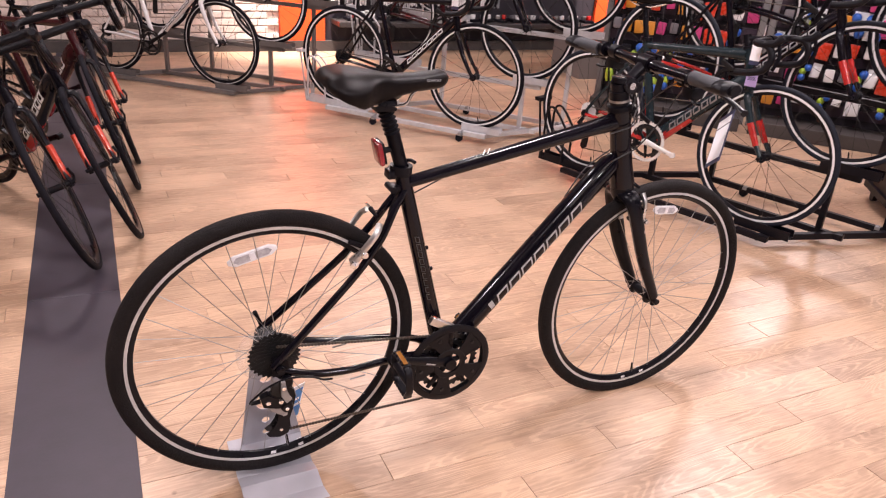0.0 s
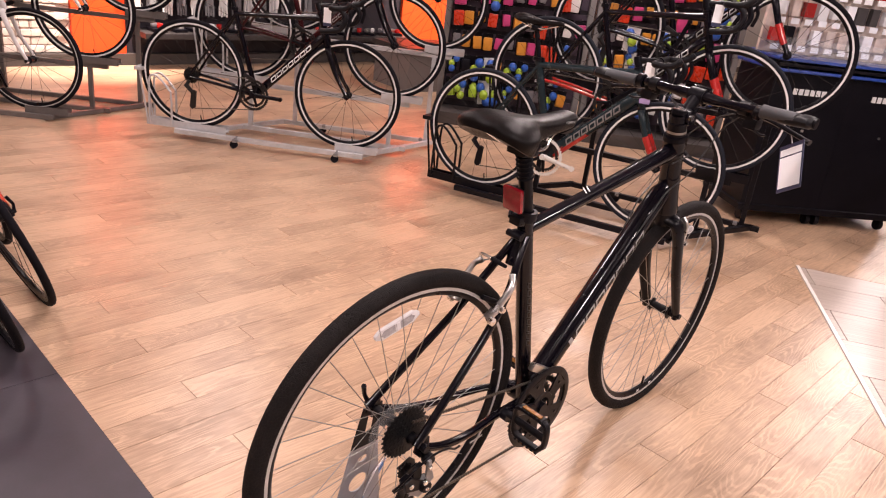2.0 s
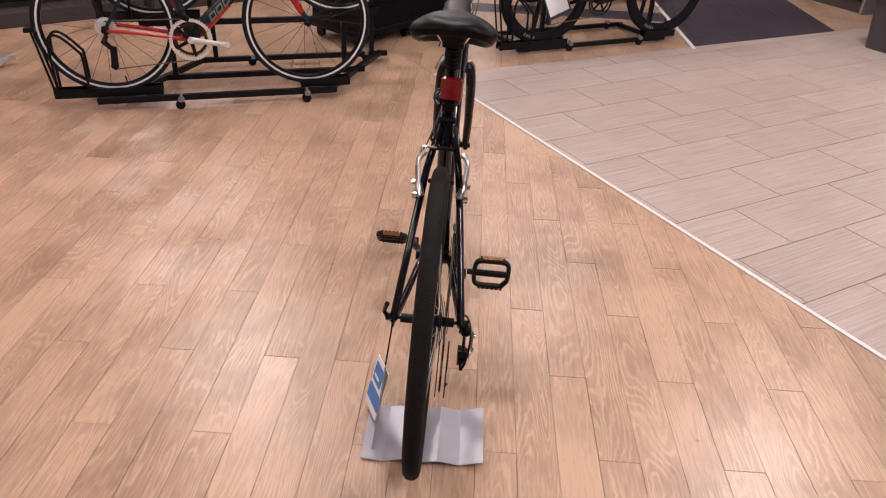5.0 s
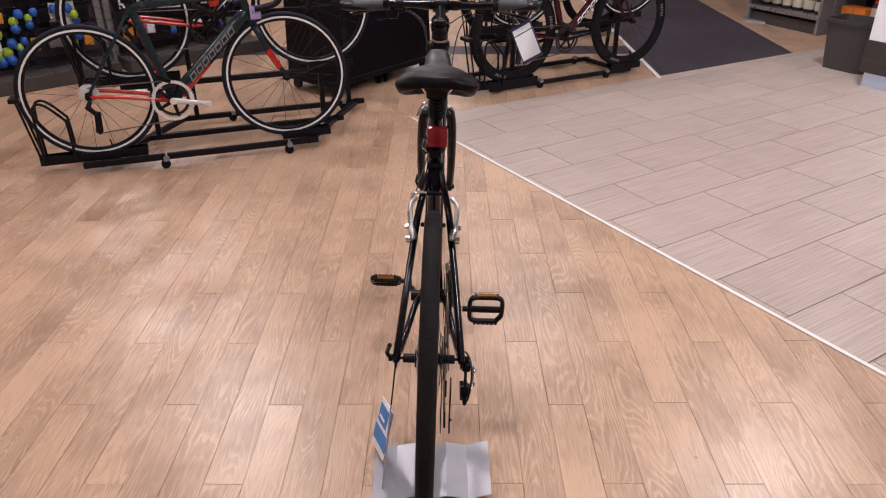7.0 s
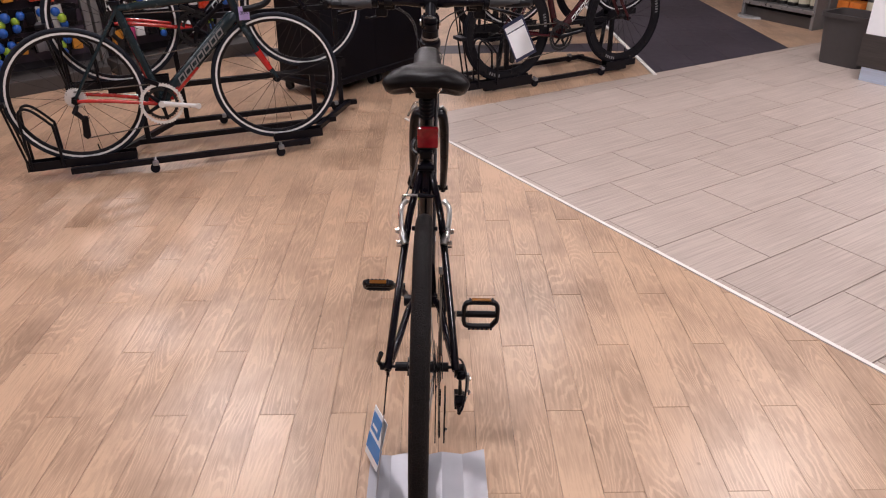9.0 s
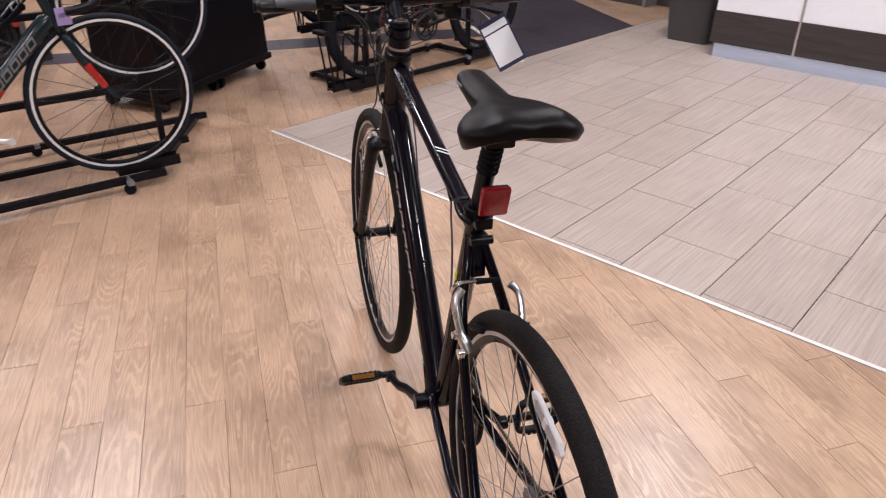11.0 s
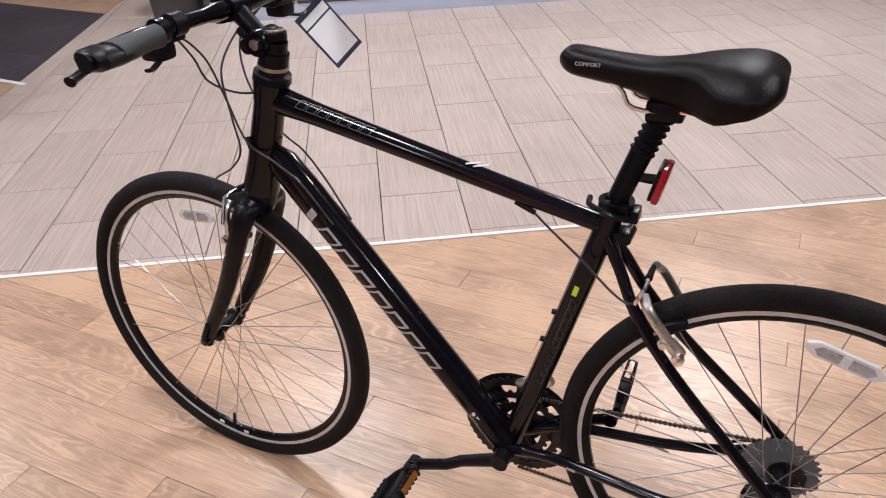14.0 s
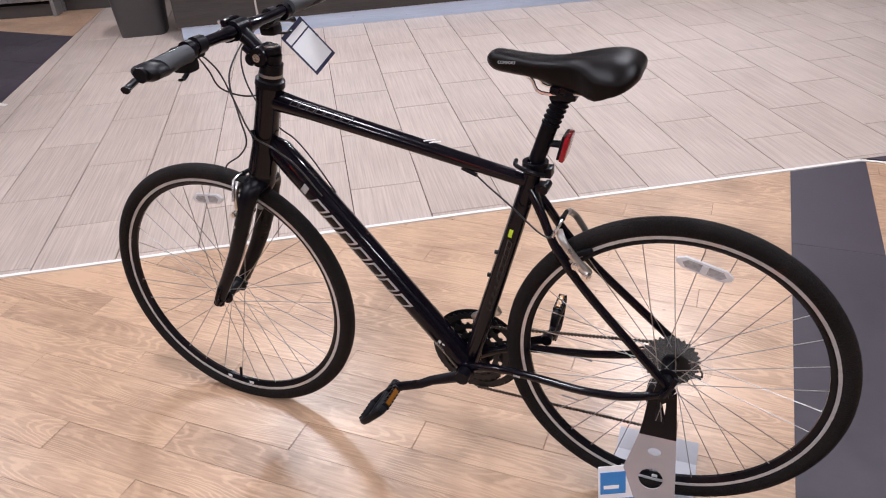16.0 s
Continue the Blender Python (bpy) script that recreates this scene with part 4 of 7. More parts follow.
def build_shell():
    back = wall_block("wall_north", -12, 14, 0, CEILING, WALL + 0.1 + 0.03, 0.2, M_wall)
    tagged(back, "back wall of whitewashed brick and bright orange panels", "wall", kind="structure")
    far = wall_block("wall_east", -12, 14, 0, CEILING, -9.1, 0.2, M_wall)
    tagged(far, "plain cream shop wall", "wall", kind="structure")
    for e, nm in ((10.6, "wall_south"), (-9.0, "wall_west")):
        w = part(nm, box((0.2, 15.6, CEILING), (e, -1.3, CEILING / 2)), M_wall, smooth=False, at=WALL_TURN)
        tagged(w, "plain cream shop wall", "wall", kind="structure")
    c = part("ceiling", box((26, 22, 0.2), (1, 0, CEILING + 0.1)), M_ceiling, smooth=False)
    tagged(c, "plain grey shop ceiling", "ceiling", kind="structure")
    # orange panels, dark display bays, baseboard
    for e0, e1 in ((-0.64, -0.18), (3.12, 3.85)):
        wall_block("orange_panel", e0, e1, 0.10, 2.6, WALL - 0.02, 0.09, M_orange, back, 0.004)
    wall_block("dark_bay", -0.18, 3.12, 0.10, 2.6, WALL + 0.0, 0.05, M_darkwall, back)
    wall_block("dark_bay", 3.85, 9.5, 0.10, 2.6, WALL + 0.0, 0.05, M_darkwall, back)
    b = wall_block("baseboard", -8.9, 9.5, 0.0, 0.10, WALL - 0.04, 0.1, M_base)
    tagged(b, "dark low baseboard along the back wall", "baseboard", kind="structure")
    # bricks
    shapes = []
    for k in range(3):
        bm = box((0.205 + 0.004 * k, 0.05, 0.058), (0, 0, 0), 0.006)
        me = bpy.data.meshes.new("brick")
        bm.to_mesh(me)
        bm.free()
        shapes.append(me)
    wall_block("mortar", -5.5, -0.64, 0.10, 2.6, WALL + 0.005, 0.05, M_mortar, back)
    rnd = random.Random(4)
    stuff = bmesh.new()
    count = 0
    for r in range(36):
        z = 0.135 + 0.068 * r
        for k in range(22):
            e = -0.75 - 0.217 * k - (0.108 if r % 2 else 0)
            if e < -5.4:
                continue
            n = WALL - 0.008 - rnd.uniform(0, 0.007)
            if r < 16 and k < 18 and count < 300:
                count += 1
                placed("brick", shapes[rnd.randrange(3)], M_brickwhite, back, smooth=False, at=Matrix.Translation((e, n, z)) @ Matrix.Rotation(rnd.uniform(-0.01, 0.01), 4, "Y"))
            else:
                block(stuff, (0.206, 0.05, 0.058), (e, n, z))
    tagged(part("bricks_above", stuff, M_brickwhite, back, smooth=False), kind="stuff")
    # ceiling lamps
    for x, y in LAMPS:
        lamp = thing("ceiling_lamp", "square flush ceiling lamp with a frosted diffuser", "ceiling lamp", Matrix.Translation((x, y, CEILING)), "ceiling lamps")
        part("frame", lathe([(0.335, -0.05), (0.365, -0.05), (0.365, 0.0), (0.335, 0.0)], "z", 4), M_white, lamp, smooth=False)
        part("diffuser", box((0.46, 0.46, 0.01), (0, 0, -0.02)), M_lamp, lamp, smooth=False)
        li = bpy.data.lights.new("lamp_light", "AREA")
        li.shape, li.size, li.energy, li.color = "SQUARE", 0.42, LAMP_POWER * (1.35 if x > 5 else (1.6 if x < -3 else 1.2 if x < 1 else 0.65) if y < -1 else 0.75 if y > 3 else 0.98), (1.0, 0.93, 0.95)
        lo = new("lamp_light", li)
        lo.parent = lamp
        lo.location = (0, 0, -0.06)


def wall_spot(e, target_z):
    """A small ceiling spotlight washing an orange panel."""
    p, q = on_wall(e, WALL - 0.75, CEILING - 0.12), on_wall(e, WALL, target_z)
    s = thing("ceiling_spot", "small white ceiling spotlight aimed at the orange panel", "spotlight", Matrix.Translation(p), "ceiling spots")
    d = (q - p).normalized()
    part("can", tube([-d * 0.08, d * 0.05], [0.045, 0.05], 16), M_white, s)
    part("stem", tube([(0, 0, 0.0), (0, 0, 0.12)], 0.012, 8), M_white, s)
    li = bpy.data.lights.new("spot_light", "SPOT")
    li.energy, li.spot_size, li.spot_blend, li.shadow_soft_size, li.color = SPOT_POWER, radians(40), 0.8, 0.04, (1.0, 0.9, 0.82)
    lo = new("spot_light", li)
    lo.parent = s
    lo.matrix_parent_inverse = Matrix()
    lo.location = d * 0.08
    lo.rotation_mode = "QUATERNION"
    lo.rotation_quaternion = d.to_track_quat("-Z", "Y")


build_shell()
wall_spot(-0.41, 0.5)
wall_spot(3.48, 0.5)
lay_floor()


# ---- the bicycle on show ----
BIKE = Matrix.Translation((-1.5019, 1.4677, 0.0204)) @ Matrix.Rotation(radians(-31.61), 4, "Z") @ Matrix.Rotation(radians(2.2), 4, "X") @ Matrix.Rotation(radians(1.25), 4, "Y")


def city_bicycle():
    bike, _ = make_bicycle(
        "black hybrid bicycle with flat bar and suspension seat post", BIKE,
        R=0.3586, tr=0.0195, depth=0.022, wb=1.112, hx=0.0116, hz=0.353, bb=(0.463, 0.262), st=(0.305, 0.79), tt0=(0.316, 0.754), tt1=(0.889, 0.886), ht1=(0.892, 0.919), ht0=(0.955, 0.709),
        dt1=(0.918, 0.795), post=(0.250, 0.940), nose=(0.398, 1.003), tail=(0.112, 0.997), bar=(0.946, 1.034), rt=0.0168, rd=0.0285, rs=0.0180, rh=0.0295, spokes=32, bars="flat",
        crank=162.5, rss=0.0092, swidth=0.094, sdeep=0.072, rp=0.0125, rear=0.079, top_run=0.74, cass=1.2, link=1.2, links=110,
        ss=[(0.318, 0.008, 0.745), (0.289, 0.020, 0.700), (0.252, 0.038, 0.632), (0.193, 0.050, 0.556), (0.088, 0.066, 0.448), (-0.004, 0.079, 0.355)],
        cs=[(0.448, 0.026, 0.272), (0.40, 0.036, 0.290), (0.340, 0.046, 0.300), (0.262, 0.056, 0.302), (0.184, 0.066, 0.303), (0.105, 0.074, 0.314), (0.052, 0.078, 0.331), (0.008, 0.079, 0.350)], steer=0.05, fk=1.5, triple=True, ring=0.112, trackw=0.0090, wseg=80, logo=None, track=M_brake_track, spoke=M_spoke, rim_marks=True, tyre=M_tread, valve=82,
        saddle_label="wide padded black vinyl saddle", rdm=M_plastic, fdm=M_alu, spoke_r=0.0010, fork=M_satin, fine=True, guide=(0.004, -0.044, -0.092), low=(0.010, -0.044, -0.196))
    bb = V((0.463, 0, 0.262))
    # bellows of the sprung post
    a, b = V((0.276, 0, 0.878)), V((0.256, 0, 0.928))
    pts, rad = [], []
    for k in range(21):
        pts.append(a.lerp(b, k / 20))
        rad.append(0.0155 + 0.0032 * math.cos(k * math.pi / 2))
    part("rubber_bellows", tube(pts, rad, 16), M_rubber, bike, "ribbed rubber seat post boot")
    part("post_collar", tube([V((0.304, 0, 0.80)), V((0.276, 0, 0.882))], 0.0152, 16), M_satin, bike)
    # quick-release clamp and its lever
    bm = lathe([(0.017, -0.008), (0.0215, -0.008), (0.0215, 0.008), (0.017, 0.008)], "z", 18, None, (0.306, 0, 0.784))
    block(bm, (0.022, 0.03, 0.02), (0.281, 0, 0.780), 0.003)
    sweep(bm, smooth_path([(0.281, 0.022, 0.780), (0.30, 0.034, 0.788), (0.335, 0.03, 0.798), (0.342, 0.008, 0.80)], 5), 0.0045, 8)
    part("post_clamp", bm, M_satin, bike)
    bm = bmesh.new()
    block(bm, (0.024, 0.03, 0.016), (0.291, 0, 0.745), 0.004)
    disc_solid([(0, -0.02), (0.008, -0.02), (0.008, 0.02), (0, 0.02)], "y", 10, bm, (0.283, 0, 0.745))
    part("cable_clamp", bm, M_satin, bike)
    # rear lamp reflector
    tilt = Matrix.Rotation(radians(-14), 4, "Y")
    refl = part("rear_reflector", box((0.012, 0.05, 0.054), (0.245, -0.004, 0.834), 0.007, tilt), M_red_lens, bike, "rounded red plastic rear reflector")
    part("backing", box((0.006, 0.046, 0.050), (0.2525, -0.004, 0.836), 0.003, tilt), M_plastic, refl)
    part("bracket", tube([(0.252, -0.004, 0.836), (0.278, 0, 0.838), (0.292, 0, 0.838)], [0.008, 0.007, 0.010], 8), M_plastic, refl)
    # badge on the seat tube's back
    lean = Matrix.Rotation(radians(-17), 4, "Y")
    badge = part("frame_badge", box((0.0015, 0.024, 0.030), (0.2990, 0, 0.702), 0, lean), M_white, bike, "small white square badge with a dark mark", False)
    for yy, zz, turn in ((0.0045, 0.7035, 40), (-0.0055, 0.7000, -40)):
        part("badge_mark", box((0.0012, 0.0075, 0.020), (0.2982, yy, zz), 0, lean @ Matrix.Rotation(radians(turn), 4, "X")), M_satin, badge, smooth=False)
    part("wishbone", tube([(0.312, 0, 0.742), (0.297, 0, 0.702), (0.288, 0, 0.672)], [(0.016, 0.010), (0.0165, 0.009), (0.014, 0.006)], 12, up=(1, 0, 0.3)), M_black, bike)
    # flat bar, grips, levers
    z0 = 1.034
    bar = smooth_path([(0.946, 0.307, z0 - 0.008), (0.946, 0.2, z0), (0.945, 0.07, z0), (0.946, 0, z0), (0.944, -0.07, z0), (0.936, -0.2, z0 + 0.006), (0.928, -0.307, z0 + 0.012)], 4)
    part("handlebar", tube(bar, [0.0115 if abs(p.y) > 0.06 else 0.015 for p in bar], 14), M_black, bike, "gloss black flat handlebar")
    for sg in (1, -1):
        gp = [V((0.938 - (0.004 if sg > 0 else 0.009) * (y / 0.32), sg * y, z0 + 0.002 - sg * 0.010 * (y / 0.32))) for y in (0.180, 0.19, 0.195, 0.225, 0.268, 0.300, 0.308)]
        part("grip", tube(gp[:5], [(0.017, 0.017), (0.017, 0.017), (0.0155, 0.016), (0.018, 0.0165), (0.029, 0.0160)], 16, up=(0, 0, 1)), M_grip, bike, "grey flared rubber grip")
        tail = [gp[3] + V((0, 0, -0.005)), gp[4] + V((0, 0, -0.003)), gp[4].lerp(gp[5], 0.5), gp[5], gp[6]]
        part("grip_end", tube(tail, [(0.015, 0.013), (0.0295, 0.0145), (0.0325, 0.0165), (0.033, 0.0160), (0.022, 0.011)], 16, up=(0, 0, 1)), M_plastic, bike, "black flared end and underside of the grip")
        part("grip_plug", disc_solid([(0, -0.004), (0.0135, -0.004), (0.0135, 0.004), (0, 0.004)], "y", 14, None, (0.934 if sg > 0 else 0.929, sg * 0.310, z0 + 0.002 - sg * 0.010)), M_plastic, bike)
        part("grip_collar", tube([V((0.942, sg * 0.162, z0)), V((0.942, sg * 0.178, z0))], 0.0185, 14), M_satin, bike)
        bm = bmesh.new()
        block(bm, (0.05, 0.052, 0.026), (0.975, sg * 0.135, z0 - 0.014), 0.008)
        block(bm, (0.042, 0.038, 0.03), (0.972, sg * 0.152, z0 - 0.034), 0.010)
        disc_solid([(0, -0.012), (0.018, -0.012), (0.018, 0.012), (0, 0.012)], "y", 12, bm, (0.95, sg * 0.13, z0))
        part("shifter", bm, M_plastic, bike, "twin-lever black shifter pod")
        part("brake_lever", tube(smooth_path([(0.992, sg * 0.125, z0 - 0.012), (1.008, sg * 0.18, z0 - 0.02), (1.006, sg * 0.25, z0 - 0.036), (1.0, sg * 0.292, z0 - 0.045)], 5), [(0.009, 0.006)] * 15 + [(0.010, 0.008)], 10), M_satin, bike)
        part("shift_trigger", tube(smooth_path([(0.965, sg * 0.155, z0 - 0.045), (0.955, sg * 0.185, z0 - 0.052), (0.95, sg * 0.20, z0 - 0.05)], 4), [(0.006, 0.003)] * 9, 8), M_plastic, bike)
    # adjustable stem and top cap
    bm = bmesh.new()
    disc_solid([(0, -0.008), (0.021, -0.008), (0.021, 0.004), (0.014, 0.008), (0, 0.008)], "z", 18, bm, (0.874, 0, 0.9945))
    part("top_cap", bm, M_satin, bike, "round stem cap with a chrome ring")
    part("cap_ring", lathe([(0.012, 0.0055), (0.017, 0.0065), (0.017, 0.0085), (0.012, 0.009)], "z", 20, None, (0.874, 0, 0.9945)), M_chrome, bike)
    part("cap_bolt", disc_solid([(0, 0), (0.005, 0), (0.005, 0.012), (0, 0.012)], "z", 10, None, (0.874, 0, 0.9945)), M_chrome, bike)
    part("stem_hinge", disc_solid([(0, -0.027), (0.020, -0.027), (0.022, -0.022), (0.022, 0.022), (0.020, 0.027), (0, 0.027)], "y", 18, None, (0.893, 0, 0.983)), M_black, bike, "gloss black hinge of the adjustable stem")
    for yy in (-0.028, 0.028):
        part("hinge_bolt", disc_solid([(0, -0.003), (0.009, -0.003), (0.009, 0.003), (0, 0.003)], "y", 12, None, (0.893, yy, 0.983)), M_chrome, bike)
    part("face_plate", box((0.018, 0.052, 0.050), (0.963, 0, 1.034), 0.007), M_black, bike, "gloss black handlebar clamp plate")
    for yy in (-0.02, 0.02):
        for zz in (1.016, 1.052):
            part("plate_bolt", disc_solid([(0, -0.004), (0.0045, -0.004), (0.0045, 0.004), (0, 0.004)], "x", 8, None, (0.973, yy, zz)), M_chrome, bike)
    bm = bmesh.new()
    for yy in (-0.016, 0.016):
        sweep(bm, [(0.9, yy, 0.975), (0.93, yy, 1.002)], [0.007, 0.007], 8)
    disc_solid([(0, -0.026), (0.013, -0.026), (0.013, 0.026), (0, 0.026)], "y", 14, bm, (0.912, 0, 0.978))
    part("stem_bolts", bm, M_satin, bike)
    ring = tube([V((0.8856, 0, 0.940)), V((0.8842, 0, 0.946))], 0.0262, 20)
    part("silver_spacer", ring, M_spoke, bike)
    # V-brakes
    def v_brake(pivot, top, yoff):
        for sg in (1, -1):
            p0, p1 = V((pivot[0], sg * yoff, pivot[1])), V((top[0], sg * yoff, top[1]))
            out = (p1 - p0).cross(V((0, 1, 0))).normalized()
            arm = part("brake_arm", tube(smooth_path([p0, p0.lerp(p1, 0.35) + V((0, sg * 0.010, 0)), p0.lerp(p1, 0.8) + V((0, sg * 0.012, 0)), p1 + V((0, -sg * 0.002, 0))], 5), [0.0105] * 4 + [(0.0065, 0.008)] * 10 + [0.0075, 0.0075], 10), M_alu, bike, "polished silver linear-pull brake arm")
            part("pivot_bolt", disc_solid([(0, 0), (0.009, 0), (0.009, sg * 0.01), (0.0, sg * 0.012)], "y", 12, None, p0 + V((0, sg * 0.010, 0))), M_chrome, arm)
            part("pad_nut", disc_solid([(0, 0), (0.0085, 0), (0.0085, sg * 0.004), (0.006, sg * 0.004), (0.006, sg * 0.010), (0, sg * 0.010)], "y", 8, None, p0.lerp(p1, 0.30) + V((0, sg * 0.014, 0)) - out * 0.006), M_chrome, arm)
            part("brake_pad", box((0.055, 0.010, 0.011), p0.lerp(p1, 0.35) + V((0, -sg * 0.020, 0)), 0.003, Matrix.Rotation(radians(25 if pivot[0] < 0.5 else -20), 4, "Y")), M_plastic, arm)
        a, b = V((top[0], yoff, top[1])), V((top[0], -yoff, top[1]))
        part("brake_noodle", tube(smooth_path([a + V((0.0, 0.03, -0.035)) if pivot[0] > 0.5 else a + V((0.010, 0.012, -0.010)), a + V((0.004, 0.010, 0.004)), a + V((0, 0.0, 0.012)), a.lerp(b, 0.35) + V((0, 0, 0.012))], 5), 0.0035, 8), M_chrome, bike, "bent steel brake noodle")
        part("cable_boot", tube([a.lerp(b, 0.3) + V((0, 0, 0.012)), a.lerp(b, 0.75) + V((0, 0, 0.010))], [0.006, 0.004], 8), M_rubber, bike)
    v_brake((0.184, 0.588), (0.245, 0.676), 0.046)
    v_brake((1.012, 0.585), (0.998, 0.695), 0.042)
    # reflectors in the spokes and on the fork
    for name, w, at, tilt in (("spoke_reflector", 0.112, (-0.031, 0.0, 0.607), -16), ("front_reflector", 0.088, (1.134, 0.0, 0.618), 4)):
        t = Matrix.Translation(at) @ Matrix.Rotation(radians(tilt), 4, "Y")
        h = w / 2
        lens = [(-h, 0, -0.004), (-h * 0.72, 0, -0.0125), (h * 0.72, 0, -0.0125), (h, 0, -0.004), (h, 0, 0.004), (h * 0.72, 0, 0.0125), (-h * 0.72, 0, 0.0125), (-h, 0, 0.004)]
        bm = sheet(bmesh.new(), lens, 0.008, (0, 1, 0))
        bmesh.ops.bevel(bm, geom=list(bm.edges), offset=0.0016, segments=2, affect="EDGES", profile=0.6)
        r = part(name, bm, M_clear, bike, "clear plastic spoke reflector", at=t)
        for sx in (-1, 1):
            part("lens_cell", sheet(bmesh.new(), [(sx * h * 0.12, 0, -0.0085), (sx * h * 0.62, 0, -0.0085), (sx * h * 0.78, 0, 0), (sx * h * 0.62, 0, 0.0085), (sx * h * 0.12, 0, 0.0085)], 0.0086, (0, 1, 0)), M_lenscell, r, smooth=False)
        for yy in (-0.0052, 0.0052):
            part("lens_clip", box((0.010, 0.0024, 0.018), (0, yy, 0), 0.0008), M_clear, r, smooth=False)
    # chain guard ring and its rivets
    bm = lathe([(0.098, -0.0605), (0.113, -0.0605), (0.1165, -0.058), (0.1165, -0.0565), (0.113, -0.055), (0.098, -0.055)], "y", 56, None, bb)
    lathe([(0.030, -0.062), (0.044, -0.062), (0.046, -0.0595), (0.044, -0.057), (0.030, -0.057)], "y", 32, bm, bb)
    q = bb + V((0, -0.0585, 0))
    for k in range(5):
        a = radians(34 + 72 * k)
        d = lambda t: V((math.cos(t), 0, math.sin(t)))
        arm = [q + d(a - 0.42) * 0.040, q + d(a - 0.10) * 0.068, q + d(a - 0.16) * 0.101, q + d(a + 0.50) * 0.101, q + d(a + 0.46) * 0.072, q + d(a + 0.42) * 0.040]
        sheet(bm, arm, 0.0045, (0, 1, 0))
    part("chain_guard", bm, M_plastic, bike, "black plastic chain guard with curved windows")
    for k in range(5):
        a = radians(44 + 72 * k)
        part("guard_rivet", disc_solid([(0, -0.0022), (0.0045, -0.0022), (0.0045, 0.002), (0, 0.002)], "y", 10, None, bb + V((0.082 * math.cos(a), -0.0615, 0.082 * math.sin(a)))), M_gear, bike)
    part("crank_print", box((0.026, 0.0008, 0.0034), bb + V((-0.062, -0.0745, 0.019)), 0, Matrix.Rotation(radians(17), 4, "Y")), M_silverprint, bike, smooth=False)
    part("spoke_protector", lathe([(0.03, -0.016), (0.075, -0.016), (0.075, -0.014), (0.03, -0.014)], "y", 36, None, (0, 0, 0.353)), M_glassy, bike)
    # rear derailleur: hanger, knuckles, links, cage
    h = V((0.0116, 0, 0.353))

    def flat_part(name, pts, y, thick, material, label=""):
        bm = sheet(bmesh.new(), [h + V((x, y, z)) for x, z in pts], thick, (0, 1, 0))
        bmesh.ops.bevel(bm, geom=list(bm.edges), offset=min(0.0012, thick * 0.3), segments=1, affect="EDGES")
        return part(name, bm, material, bike, label, False)

    def knob(name, x, y, z, r, w, material):
        part(name, disc_solid([(0, -w), (r * 0.8, -w), (r, -w * 0.5), (r, w * 0.5), (r * 0.8, w), (0, w)], "y", 16, None, h + V((x, y, z))), material, bike)

    flat_part("derailleur_hanger", [(-0.010, 0.006), (0.016, 0.004), (0.026, -0.020), (0.020, -0.036), (0.006, -0.034), (-0.004, -0.012)], -0.082, 0.006, M_satin)
    knob("upper_knuckle", 0.014, -0.092, -0.030, 0.014, 0.010, M_satin)
    flat_part("outer_link", [(-0.004, -0.018), (0.006, -0.018), (0.010, -0.046), (0.022, -0.070), (0.010, -0.080), (-0.003, -0.058)], -0.108, 0.007, M_steel, "brushed silver derailleur link")
    flat_part("inner_link", [(-0.020, -0.036), (-0.004, -0.032), (0.004, -0.070), (-0.010, -0.092), (-0.026, -0.074)], -0.090, 0.007, M_gear)
    flat_part("lower_body", [(-0.048, -0.066), (-0.030, -0.058), (0.000, -0.078), (0.028, -0.084), (0.026, -0.104), (-0.006, -0.102), (-0.040, -0.092)], -0.088, 0.020, M_satin)
    flat_part("body_plate", [(-0.028, -0.098), (0.008, -0.102), (0.020, -0.118), (0.004, -0.126), (-0.024, -0.108)], -0.090, 0.010, M_steel, "grey metal lower derailleur body")
    knob("lower_knuckle", 0.014, -0.094, -0.098, 0.015, 0.012, M_plastic)
    cage = [(-0.012, -0.086), (0.022, -0.070), (0.040, -0.084), (0.045, -0.106), (0.040, -0.136), (0.030, -0.170), (0.034, -0.194), (0.028, -0.214), (0.008, -0.222), (-0.018, -0.216), (-0.026, -0.204), (-0.012, -0.198), (0.000, -0.180), (0.008, -0.146), (0.014, -0.122)]
    flat_part("cage_plate", cage, -0.056, 0.003, M_plastic, "curved black cage plate")
    flat_part("cage_plate", cage, -0.034, 0.0025, M_gear)
    flat_part("cage_print", [(0.022, -0.112), (0.034, -0.112), (0.024, -0.158), (0.014, -0.158)], -0.0585, 0.001, M_silverprint)
    for x, y, z, r in ((0.002, -0.113, -0.034, 0.0055), (-0.030, -0.100, -0.078, 0.006), (-0.004, -0.113, -0.070, 0.006), (0.012, -0.1065, -0.098, 0.005), (0.010, -0.060, -0.196, 0.0050)):
        knob("pivot_bolt", x, y, z, r, 0.003, M_chrome)
    part("adjuster_bolt", tube([h + V((-0.046, -0.088, -0.078)), h + V((-0.068, -0.088, -0.080))], [0.006, 0.0045], 10), M_satin, bike)
